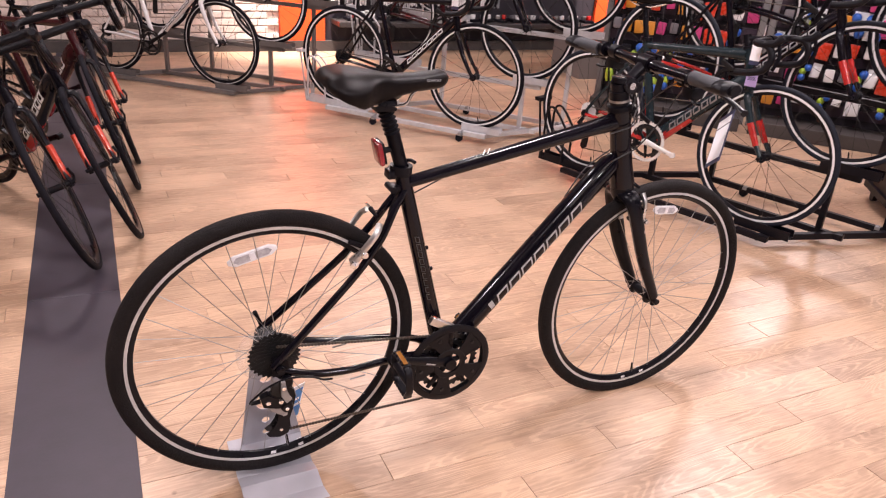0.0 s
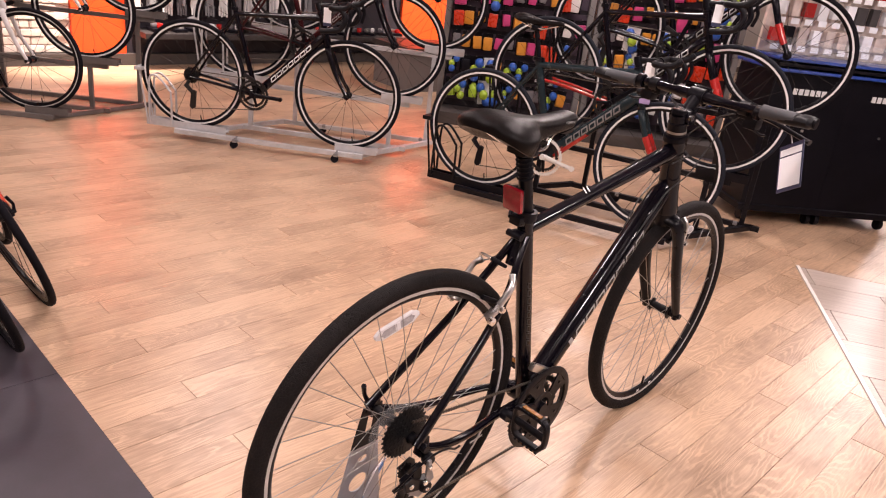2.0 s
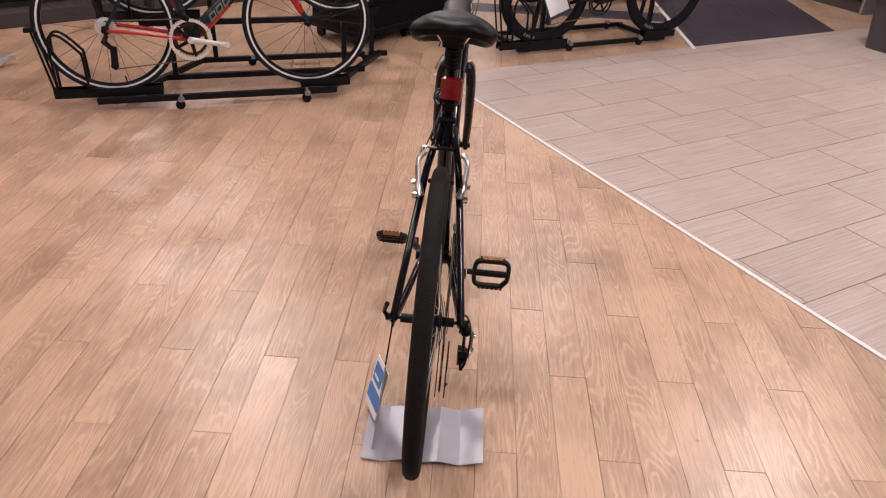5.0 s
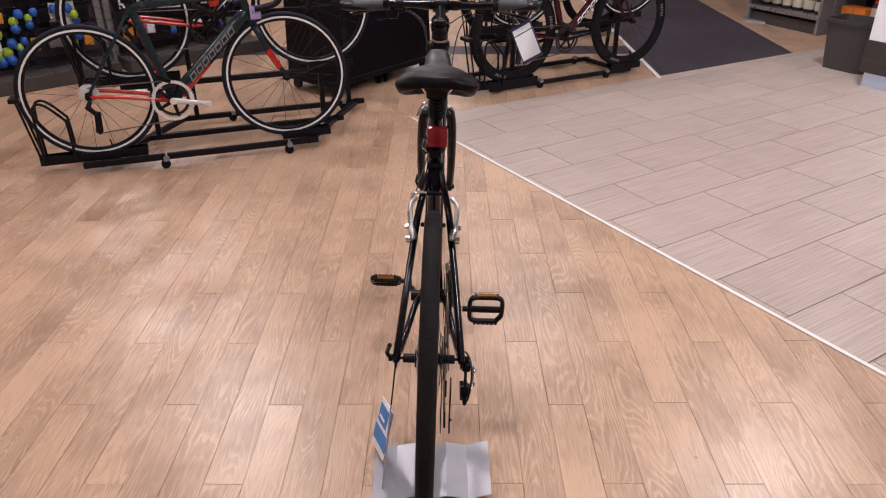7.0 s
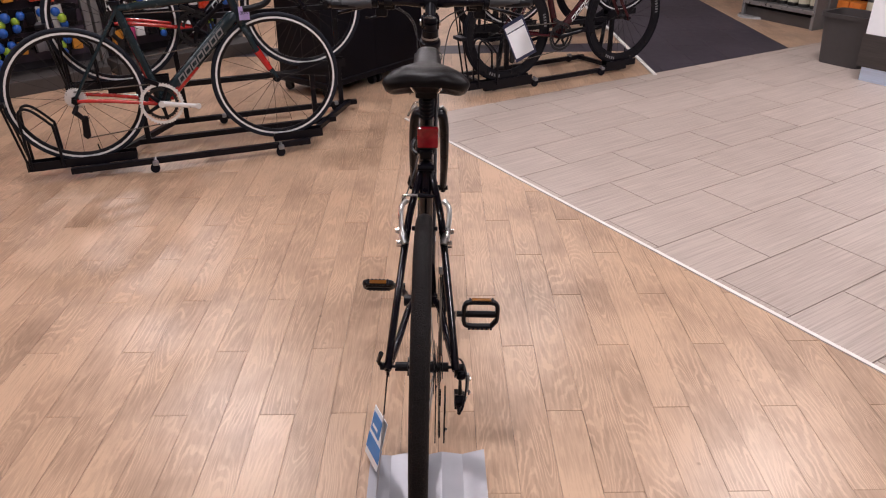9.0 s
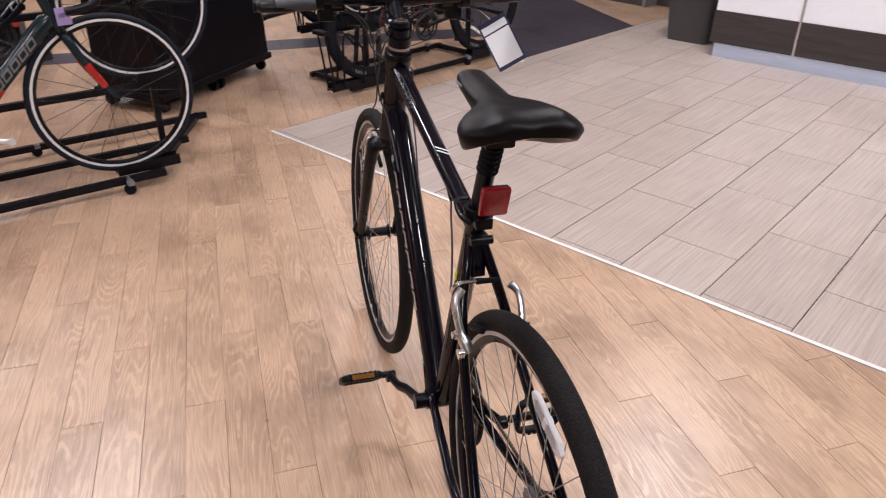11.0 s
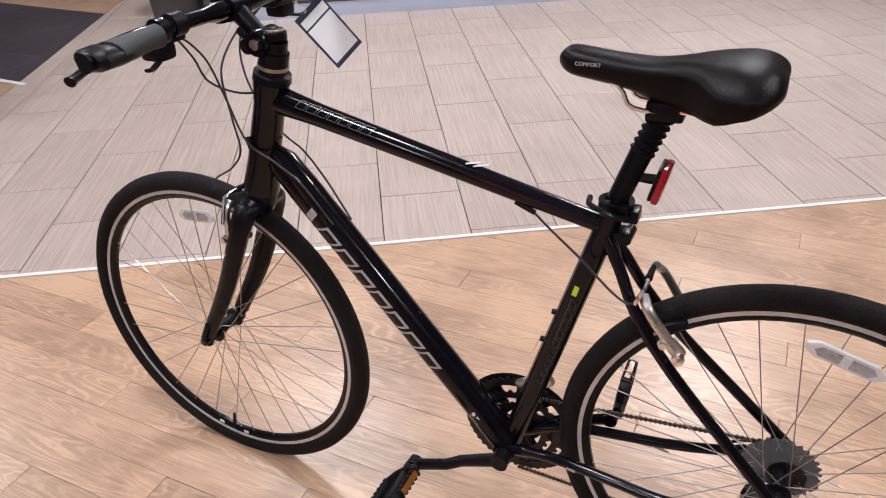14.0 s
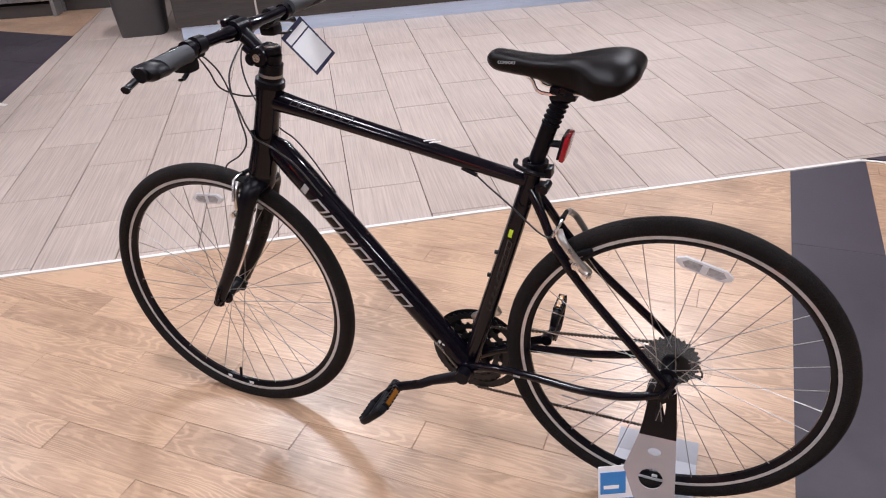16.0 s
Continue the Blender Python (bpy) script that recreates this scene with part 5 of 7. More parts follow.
    # pedals
    for sg, c, turn in ((1, (0.637, 0.150, 0.212), 42), (-1, (0.287, -0.152, 0.328), 84)):
        t = Matrix.Rotation(radians(turn), 4, "Y")
        bm = bmesh.new()
        sweep(bm, [(0, -0.042, 0), (0, 0.042, 0)], [(0.010, 0.008)] * 2, 10)
        rim = smooth_path([(0.040, -0.030, 0), (0.041, 0.0, 0), (0.040, 0.030, 0), (0.030, 0.043, 0), (0.0, 0.045, 0), (-0.030, 0.043, 0), (-0.040, 0.030, 0), (-0.041, 0.0, 0), (-0.040, -0.030, 0), (-0.030, -0.043, 0), (0.0, -0.045, 0), (0.030, -0.043, 0)], 3)[:-1]
        sweep(bm, rim, [(0.0065, 0.0095)] * len(rim), 8, close=True)
        for xx in (-0.0445, 0.0445):
            for k in range(6):
                block(bm, (0.006, 0.006, 0.020), (xx, -0.030 + 0.012 * k, 0), 0.001)
        sweep(bm, [(0, -sg * 0.065, 0), (0, sg * 0.03, 0)], 0.008, 10)
        ped = part("pedal", bm, M_plastic, bike, "black resin platform pedal", at=Matrix.Translation(c) @ t)
        for xx in (-0.0485, 0.0485):
            part("pedal_reflector", box((0.003, 0.052, 0.011), (xx, 0, 0), 0.001), M_amber, ped, "amber reflector", False)
    # cables
    for pts in (
        [(0.975, 0.115, 1.012), (0.996, 0.080, 0.990), (1.000, 0.055, 0.958), (0.990, 0.042, 0.918), (0.955, 0.012, 0.893), (0.915, -0.036, 0.884), (0.86, -0.026, 0.862)],
        [(0.985, 0.10, 1.010), (0.990, 0.065, 0.985), (0.981, 0.045, 0.950), (0.962, 0.040, 0.889), (0.938, 0.035, 0.814), (0.890, 0.030, 0.782), (0.84, 0.028, 0.745), (0.79, 0.022, 0.675)],
        [(0.975, -0.10, 1.012), (0.988, -0.05, 0.985), (0.990, 0.008, 0.930), (0.965, 0.032, 0.856), (0.952, 0.040, 0.800), (0.970, 0.048, 0.768), (1.000, 0.060, 0.748), (1.006, 0.066, 0.730)],
        [(0.985, -0.115, 1.010), (1.004, -0.07, 0.965), (0.990, -0.05, 0.900), (0.945, -0.040, 0.830), (0.905, -0.033, 0.803), (0.870, -0.030, 0.782), (0.83, -0.028, 0.735), (0.78, -0.022, 0.665)],
        [(0.425, 0.010, 0.760), (0.398, 0.018, 0.742), (0.345, 0.031, 0.708), (0.295, 0.046, 0.674), (0.268, 0.056, 0.664), (0.255, 0.060, 0.668)],
        [(0.138, -0.080, 0.297), (0.112, -0.088, 0.306), (0.082, -0.094, 0.324), (0.030, -0.102, 0.336), (-0.018, -0.104, 0.324), (-0.052, -0.096, 0.290), (-0.058, -0.088, 0.274)],
    ):
        c = smooth_path(pts, 8)
        part("cable", tube(c, 0.0019 if pts[0][0] > 0.3 else 0.0026, 8), M_cable if pts[0][0] > 0.3 else M_satin, bike)
    for p0, p1 in (((0.456, 0.006, 0.772), (0.424, 0.010, 0.760)), ((0.944, 0.0245, 0.818), (0.934, 0.034, 0.803))):
        part("cable_stop", tube([p0, p1], [0.0055, 0.0042], 10), M_plastic, bike)
    # prints
    d0, d1 = V((0.475, 0, 0.272)), V((0.918, 0, 0.795))
    a, b = d0.lerp(d1, 0.28), d0.lerp(d1, 0.77)
    for sg in (1, -1):
        hollow_print(bike, (a.x, a.z), (b.x, b.z), 0.030, 7, sg * 0.0290, M_silverprint, 0.0050, -0.15)
        e0, e1 = d0.lerp(d1, 0.235 if sg < 0 else 0.785), d0.lerp(d1, 0.265 if sg < 0 else 0.815)
        letter_bars(bike, (e0.x, e0.z), (e1.x, e1.z), 0.022, 1, sg * 0.0290, M_silverprint, 0.004, gap=0.25, name="print_mark")
        hollow_print(bike, (0.405, 0.44), (0.352, 0.625), 0.012, 9, sg * 0.0188, M_dimprint, 0.0022)
        letter_bars(bike, (0.498, 0.300), (0.530, 0.338), 0.008, 4, sg * 0.0290, M_white, 0.002, gap=0.35)
        letter_bars(bike, (0.512, 0.304), (0.534, 0.330), 0.004, 5, sg * 0.0288, M_greyprint, 0.001, gap=0.4)
        part("stay_print", box((0.040, 0.0008, 0.0050), (0.205, sg * 0.0712, 0.281), 0, Matrix.Rotation(radians(-8), 4, "Y")), M_silverprint, bike, smooth=False)
        part("stay_print", box((0.016, 0.0008, 0.0050), (0.330, sg * 0.0590, 0.300), 0, Matrix.Rotation(radians(-8), 4, "Y")), M_silverprint, bike, smooth=False)
    hollow_print(bike, (0.70, 0.8432), (0.84, 0.8756), 0.017, 7, 0.0215, M_faintprint, 0.0014, 0.75)
    part("yellow_sticker", box((0.008, 0.0015, 0.018), (0.352, 0.0186, 0.640), 0, Matrix.Rotation(radians(-15), 4, "Y")), M_yellow, bike, smooth=False)
    for k in (0, 0.012):
        part("white_stripe", box((0.0028, 0.028, 0.0012), (0.516 + k, 0, 0.8195 + k * 0.23), 0, Matrix.Rotation(radians(-13), 4, "Y") @ Matrix.Rotation(radians(-38), 4, "Z")), M_white, bike, smooth=False)
    for k in range(2):
        p = d0.lerp(d1, 0.42 + 0.13 * k) + V((-0.0175, 0, 0.0175))
        part("bottle_bolt", disc_solid([(0, 0), (0.005, 0), (0.005, 0.004), (0, 0.005)], "z", 10, None, p), M_satin, bike)
    for p in ((0.391, 0, 0.52), (0.373, 0, 0.58)):
        part("bottle_bolt", disc_solid([(0, 0), (0.005, 0), (0.005, 0.006), (0, 0.007)], "x", 10, None, V(p) + V((0.014, 0, 0))), M_satin, bike)
    # saddle word
    cu = bpy.data.curves.new("saddle_word", "FONT")
    cu.body, cu.size, cu.extrude, cu.align_x = "COMFORT", 0.0072, 0.0003, "CENTER"
    tmp = bpy.data.objects.new("saddle_word", cu)
    me = bpy.data.meshes.new_from_object(tmp)
    bpy.data.objects.remove(tmp)
    for sg in (1, -1):
        placed("saddle_word", me, M_silverprint, bike, smooth=False, at=Matrix.Translation((0.352, sg * 0.0306, 0.996)) @ Matrix.Rotation(radians(180 if sg > 0 else 0), 4, "Z") @ Matrix.Rotation(radians(74), 4, "X"))
    # hanging tag on the right grip
    ax, az = V((-0.026, -0.057, 0.0415)).normalized(), V((0.061, 0.052, 0.0985))
    az = (az - ax * az.dot(ax)).normalized()
    ay = az.cross(ax)
    t = Matrix.Translation((0.959, -0.280, 0.928)) @ Matrix((ax, ay, az)).transposed().to_4x4()
    tag = part("price_tag", box((0.075, 0.002, 0.125), (0, 0, 0)), M_navy, bike, "navy-edged white price card on an elastic", False, at=t)
    for yy in (-0.0014, 0.0014):
        part("tag_paper", box((0.066, 0.001, 0.082), (0, yy, -0.012)), M_paper, tag, smooth=False)
        part("tag_header", box((0.066, 0.001, 0.018), (0, yy, 0.042)), M_paper, tag, smooth=False)
    part("tag_elastic", tube(smooth_path([(0.0, 0, 0.06), (-0.01, 0.006, 0.085), (-0.02, 0.01, 0.105)], 4), 0.0012, 6), M_white, tag)
    return bike


city_bicycle()


def display_stand():
    st = thing("bicycle_stand", "folded grey sheet-steel floor stand holding the rear wheel", "bicycle stand", Matrix.Translation((-1.50, 1.455, 0.0)) @ Matrix.Rotation(radians(-31.0), 4, "Z"))
    bm = bmesh.new()
    prof = [(-0.158, 0.022), (-0.10, 0.003), (-0.045, 0.016), (0.0, 0.004), (0.04, 0.014), (0.09, 0.003), (0.145, 0.012)]
    for (y0, z0), (y1, z1) in zip(prof, prof[1:]):
        sheet(bm, [(-0.085, y0, z0), (0.108, y0, z0), (0.108, y1, z1), (-0.085, y1, z1)], 0.0025, V((0, z0 - z1, y1 - y0)))
    bmesh.ops.remove_doubles(bm, verts=bm.verts, dist=0.0035)
    part("base_plate", bm, M_steelgrey, st, smooth=False)
    # upright with holes: a plate made of bars round its openings
    up = bmesh.new()
    lean = lambda z: 0.122 - 0.125 * z
    edge_l = lambda z: -0.052 + 0.10 * z
    edge_r = lambda z: 0.112 - 0.235 * z
    mid = 0.014
    levels = [(0.0, 0.0)]
    for zc, rz, rx in ((0.040, 0.009, 0.009), (0.082, 0.010, 0.010), (0.148, 0.028, 0.026), (0.222, 0.010, 0.014)):
        levels += [(zc + rz * math.sin(a), rx * math.cos(a)) for a in (radians(-90 + 22.5 * k) for k in range(9))]
    levels.append((0.262, 0.0))
    for (z0, h0), (z1, h1) in zip(levels, levels[1:]):
        for edge, sg in ((edge_l, -1), (edge_r, 1)):
            sheet(up, [(mid + sg * h0, lean(z0), z0), (edge(z0), lean(z0), z0), (edge(z1), lean(z1), z1), (mid + sg * h1, lean(z1), z1)], 0.003, (0, 1, 0.125))
    bmesh.ops.remove_doubles(up, verts=up.verts, dist=0.0006)
    part("upright", up, M_steelgrey, st, "grey upright plate with cut-outs", False)
    z0, z1, z2 = 0.262, 0.300, 0.378
    e0, e1, e2, e3 = edge_l(z0), edge_r(z0), -0.012, 0.040
    up = bmesh.new()
    for quad in (((e0, z0), (e1, z0), (e1 - 0.005, z1), (e0 + 0.004, z1)), ((e0 + 0.004, z1), (0.004, z1), (0.006, z2 - 0.012), (e2, z2)), ((0.024, z1), (e1 - 0.005, z1), (e3, z2), (0.022, z2 - 0.012))):
        sheet(up, [(x, lean(z), z) for x, z in quad], 0.0034, (0, 1, 0.125))
    part("upper_plate", up, M_satin, st, "black coated fork at the top of the upright", False)
    card = thing("promo_card", "white and blue printed card leaning on the stand", "card", Matrix.Translation((-1.50, 1.455, 0.0)) @ Matrix.Rotation(radians(-31.0), 4, "Z") @ Matrix.Translation((0.070, 0.142, 0.022)) @ Matrix.Rotation(radians(24), 4, "Z") @ Matrix.Rotation(radians(15), 4, "X"))
    part("card", box((0.085, 0.002, 0.15), (0, 0, 0.075)), M_paper, card, smooth=False)
    for yy in (-0.0016, 0.0016):
        part("blue_square", box((0.056, 0.001, 0.055), (0.010, yy, 0.108)), M_blue, card, smooth=False)
        part("blue_band", box((0.085, 0.001, 0.045), (0.0, yy, 0.045)), M_blue, card, smooth=False)
        part("letter_bar", box((0.034, 0.0014, 0.009), (0.014, yy * 1.1, 0.098)), M_paper, card, smooth=False)


display_stand()


# ---- display racks ----
STEP = V((0.22, 0.30, 0.30))


def make_rack(label, m, material, levels=3, tray=0.075, caster=True, front=-0.06, wheel_y=-0.098, back=None, hoop_x=0.0):
    """A stepped rolling rack for bicycles side by side; x along the bicycles, y deeper."""
    rack = thing("bicycle_rack", label, "bicycle rack", m, "bicycle racks")
    def rail(name, a, b, w=0.03, h=0.03):
        a, b = V(a), V(b)
        d = b - a
        q = d.to_track_quat("X", "Z").to_matrix().to_4x4()
        part(name, box((d.length, w, h), (0, 0, 0), 0.003, None), material, rack, smooth=False, at=Matrix.Translation((a + b) / 2) @ q)
    z0 = tray - 0.03
    bx, by = back or (STEP.x * (levels - 1), STEP.y * (levels - 1))
    for i in range(levels):
        o = V((STEP.x * i, STEP.y * i, STEP.z * i))
        # channels under both tyres
        for nm, x0, x1 in (("rear_channel", -0.30 + hoop_x * 0.7, 0.22 + hoop_x * 0.7), ("front_channel", 0.93, 1.20)):
            bm = bmesh.new()
            block(bm, (x1 - x0, 0.05, 0.004), ((x0 + x1) / 2, 0, -0.004))
            for yy in (-0.027, 0.027):
                block(bm, (x1 - x0, 0.004, 0.045), ((x0 + x1) / 2, yy, 0.008))
            part(nm, bm, material, rack, smooth=False, at=o + V((0, 0, tray)))
        if i:
            rail("cross_rail", o + V((-0.1, 0, tray - 0.03)), o + V((1.12, 0, tray - 0.03)), 0.03, 0.03)
        # hoops round the rear tyre
        for yy in (-0.035, 0.035):
            pts = smooth_path([(-0.275, yy, 0.0), (-0.275, yy, 0.15), (-0.272, yy, 0.27), (-0.25, yy, 0.305), (-0.21, yy, 0.295), (-0.145, yy, 0.225), (-0.132, yy, 0.19), (-0.13, yy, 0.0)], 5)
            part("wheel_hoop", tube(pts, 0.007, 8), material, rack, at=o + V((hoop_x * 1.4, 0, tray)))
            part("clip_rod", tube([(-0.285, yy, 0.0), (-0.335, yy, 0.33)], 0.006, 8), material, rack, at=o + V((hoop_x * 0.7, 0, tray)))
        part("tyre_clip", box((0.05, 0.10, 0.022), (-0.338, 0, 0.335), 0.004), material, rack, smooth=False, at=o + V((hoop_x * 0.7, 0, tray)))
        if i:
            for x in (0.05, 1.0):
                rail("upright", o + V((x, 0, tray - 0.04)), V((o.x + x - (0.0 if o.y <= by else STEP.x), min(o.y, by), z0)), 0.028, 0.028)
    for x in (-0.02, 1.06):
        rail("base_rail", (x, min(front, -0.02), z0), (x + bx, by + 0.02, z0), 0.03, 0.03)
    rail("base_rail", (-0.10, front, z0 + 0.006), (1.12, front, z0 + 0.006))
    rail("base_rail", (bx - 0.05, by, z0), (1.1 + bx, by, z0))
    if by > 0.5:
        rail("base_rail", (STEP.x, STEP.y, z0), (1.12 + STEP.x, STEP.y, z0))
    if caster:
        for x, y in ((0.30, wheel_y), (0.95 if wheel_y < -0.05 else 0.885, wheel_y), (0.26 + bx, by), (0.96 + bx, by)):
            c = part("caster", disc_solid([(0, -0.012), (0.022, -0.012), (0.024, -0.008), (0.024, 0.008), (0.022, 0.012), (0, 0.012)], "y", 16), M_rubber, rack, at=V((x, y, 0.024)))
            part("fork", box((0.030, 0.032, 0.022), (0.006, 0, 0.026), 0.006), M_steel, c)
            part("stem", tube([(0.006, 0, 0.034), (0.006, front - wheel_y if y < 0 else 0.0, 0.040)], 0.008, 8), M_steel, c)
    return rack


def rack_pose(x, y, heading):
    return Matrix.Translation((x, y, 0)) @ Matrix.Rotation(radians(heading), 4, "Z")


def stepped(m, i, tray=0.075, jx=0.0):
    return m @ Matrix.Translation((STEP.x * i + jx, STEP.y * i, STEP.z * i + tray))


DEEP = dict(R=0.338, tr=0.013, depth=0.055, track=None, tyre=M_rubber)
rack_b = rack_pose(1.285, 1.81, -102.5)
make_rack("black steel stepped rack on castors holding three road bicycles", rack_b, M_rackblack)
make_bicycle("black road bicycle with red fork and silver cranks", stepped(rack_b, 0), "rack bicycles", frame=M_greyblue, fork=M_greyblue, fork_tips=M_redpaint, stays=M_greyblue, chainstay=M_redpaint, underline=M_redpaint, tape=M_plastic, crankm=M_silver, ringm=M_silver, spiderm=M_satin, ring=0.108, logo=M_greyprint, tag=-0.06, sale="30%",  rdm=M_satin, fdm=M_satin, cassm=M_silver, crank=-8, tyre=M_bluetyre, bb=(0.392, 0.268), rd=0.033, rt=0.021, saddle_label="black racing saddle")
make_bicycle("black carbon road bicycle with dark red accents", stepped(rack_b, 1), "rack bicycles", frame=M_black, fork=M_black, fork_tips=M_redpaint, stays=M_black, chainstay=M_redpaint, crankm=M_satin, logo=M_silverprint, tag=-0.1, crank=40, tyre=M_bluetyre, rd=0.026)
make_bicycle("black road bicycle with red fork tips and white tag", stepped(rack_b, 2), "rack bicycles", frame=M_black, fork=M_black, fork_tips=M_redpaint, stays=M_black, crankm=M_satin, logo=M_silverprint, tag=-0.1, crank=70, rd=0.024)

rack_a = rack_pose(1.40, 3.70, -81.5)
make_rack("silver steel stepped rack on castors holding three road bicycles", rack_a, M_rackgrey)
make_bicycle("black road bicycle with white lettering and white price tag", stepped(rack_a, 0), "rack bicycles", frame=M_black, fork=M_black, logo=M_white, tag=-0.1, crank=0, rd=0.026)
make_bicycle("black and maroon road bicycle on a raised rack step", stepped(rack_a, 1), "rack bicycles", frame=M_maroon, fork=M_black, logo=M_silverprint, crank=20)
make_bicycle("dark road bicycle on the top rack step", stepped(rack_a, 2), "rack bicycles", frame=M_black, fork=M_black, logo=M_silverprint, crank=60)

rack_w = rack_pose(0.938, 5.667, -74.0)
make_rack("grey steel stepped rack holding white road bicycles", rack_w, M_rackbrown, tray=0.05, caster=False)
make_bicycle("white road bicycle with black wheels and price tag", stepped(rack_w, 0, 0.05), "rack bicycles", frame=M_whitepaint, fork=M_whitepaint, stays=M_whitepaint, logo=M_satin, tag=-0.1, crank=30, R=0.318, track=M_brake_track, trackw=0.006)
make_bicycle("white and black road bicycle on a raised step", stepped(rack_w, 1, 0.05), "rack bicycles", frame=M_whitepaint, fork=M_whitepaint, logo=M_satin, crank=20)
make_bicycle("white and red road bicycle on the top step", stepped(rack_w, 2, 0.05), "rack bicycles", frame=M_whitepaint, fork=M_redorange, logo=M_satin, crank=20)

rack_c = rack_pose(1.335, -0.785, -94.5)
make_rack("black steel stepped rack on castors with aero bicycles", rack_c, M_rackblack, tray=0.058, front=-0.012, wheel_y=-0.03, back=(-0.04, 0.42), hoop_x=0.085)
make_bicycle("black triathlon bicycle with deep carbon wheels", stepped(rack_c, 0, 0.058, 0.085), "rack bicycles", frame=M_maroon, fork=M_maroon, logo=M_white, tag=-0.12, crank=10, rd=0.028, rt=0.02, **DEEP)
make_bicycle("maroon triathlon bicycle on a raised rack step", stepped(rack_c, 1, 0.058, 0.085), "rack bicycles", frame=M_maroon, fork=M_black, logo=M_white, crank=40, rd=0.028)
make_bicycle("dark triathlon bicycle on the top rack step", stepped(rack_c, 2, 0.058, 0.085), "rack bicycles", frame=M_black, fork=M_black, logo=M_silverprint, crank=60, rd=0.028)

# row of road bicycles beside the dark strip
for k, (x, y, h, lean) in enumerate(((-1.065, 2.895, -119, 12), (-0.787, 3.02, -119, 13), (-0.458, 3.49, -120, 8), (-0.225, 3.815, -120, 7))):
    m = Matrix.Translation((x, y, 0)) @ Matrix.Rotation(radians(h + 34), 4, "Z") @ Matrix.Translation((-0.985, 0, 0)) @ Matrix.Rotation(radians(lean), 4, "X")
    make_bicycle("black road bicycle with red-tipped fork standing in a row", m, "row of road bicycles", frame=M_black if k != 2 else M_maroon, fork=M_satin, fork_tips=M_redorange, tips=(0.52, 0.95), stays=M_black, underline=M_redpaint, logo=M_white, track=None, rd=0.036, crank=200, steered=-34)


# ---- counter, bin, cabinets ----
def sales_counter():
    c = thing("sales_counter", "long white and dark wood shop counter with metal kick plate", "counter", Matrix.Translation((0.13, -3.00, 0)))
    L = 6.0
    part("kick_plate", box((L - 0.05, 0.7, 0.10), (-L / 2, -0.40, 0.05)), M_kick, c, smooth=False)
    part("wood_panel", box((L, 0.8, 0.22), (-L / 2, -0.42, 0.21), 0.003), M_counterwood, c, smooth=False)
    part("white_panel", box((L - 0.02, 0.78, 0.73), (-L / 2, -0.415, 0.685), 0.003), M_counterwhite, c, smooth=False)
    part("worktop", box((L + 0.06, 0.9, 0.04), (-L / 2, -0.42, 1.07), 0.006), M_counterwood, c, smooth=False)
    for x in (-0.58, -2.9, -5.2):
        part("joint_trim", box((0.014, 0.006, 0.95), (x, -0.018, 0.575)), M_alu, c, smooth=False)
    # shop lettering as plain bars
    bm = bmesh.new()
    x = -1.42
    for k, w in enumerate((0.055, 0.05, 0.035, 0.045, 0.05, 0.05, 0.05)):
        block(bm, (w * 0.75, 0.004, 0.05 if k else 0.07), (x - w / 2, -0.024, 0.405 + (0.01 if not k else 0)))
        x -= w
    x -= 0.04
    for k, w in enumerate((0.055, 0.05, 0.025, 0.05, 0.04, 0.05, 0.045, 0.05, 0.05, 0.045, 0.05)):
        block(bm, (w * 0.75, 0.004, 0.05 if k != 4 else 0.008), (x - w / 2, -0.024, 0.405))
        x -= w
    part("small_lettering", bm, M_greyprint, c, smooth=False)
    bm = bmesh.new()
    for x, w, z, h in ((-1.36, 0.05, 0.55, 0.16), (-1.52, 0.15, 0.56, 0.12), (-1.72, 0.12, 0.56, 0.12), (-1.9, 0.15, 0.56, 0.12)):
        block(bm, (w, 0.004, h), (x, -0.024, z))
    part("large_lettering", bm, M_navy, c, smooth=False)
    return c


sales_counter()


def waste_bin(x, y):
    b = thing("waste_bin", "dark grey rectangular plastic waste bin", "bin", Matrix.Translation((x, y, 0)))
    bm = bmesh.new()
    rows = []
    for z, w, d in ((0.0, 0.33, 0.24), (0.34, 0.38, 0.28), (0.34, 0.41, 0.31), (0.37, 0.415, 0.315), (0.37, 0.38, 0.28), (0.03, 0.32, 0.23)):
        ring = []
        for k in range(24):
            a = 2 * math.pi * k / 24
            ca, sa = math.cos(a), math.sin(a)
            ring.append(bm.verts.new((math.copysign(abs(ca) ** 0.35, ca) * w / 2, math.copysign(abs(sa) ** 0.35, sa) * d / 2, z)))
        rows.append(ring)
    for p, q in zip(rows, rows[1:]):
        for k in range(24):
            bm.faces.new((p[k], p[(k + 1) % 24], q[(k + 1) % 24], q[k]))
    bm.faces.new(rows[0])
    bm.faces.new(rows[-1])
    part("body", bm, M_bin, b)


waste_bin(0.43, -3.41)


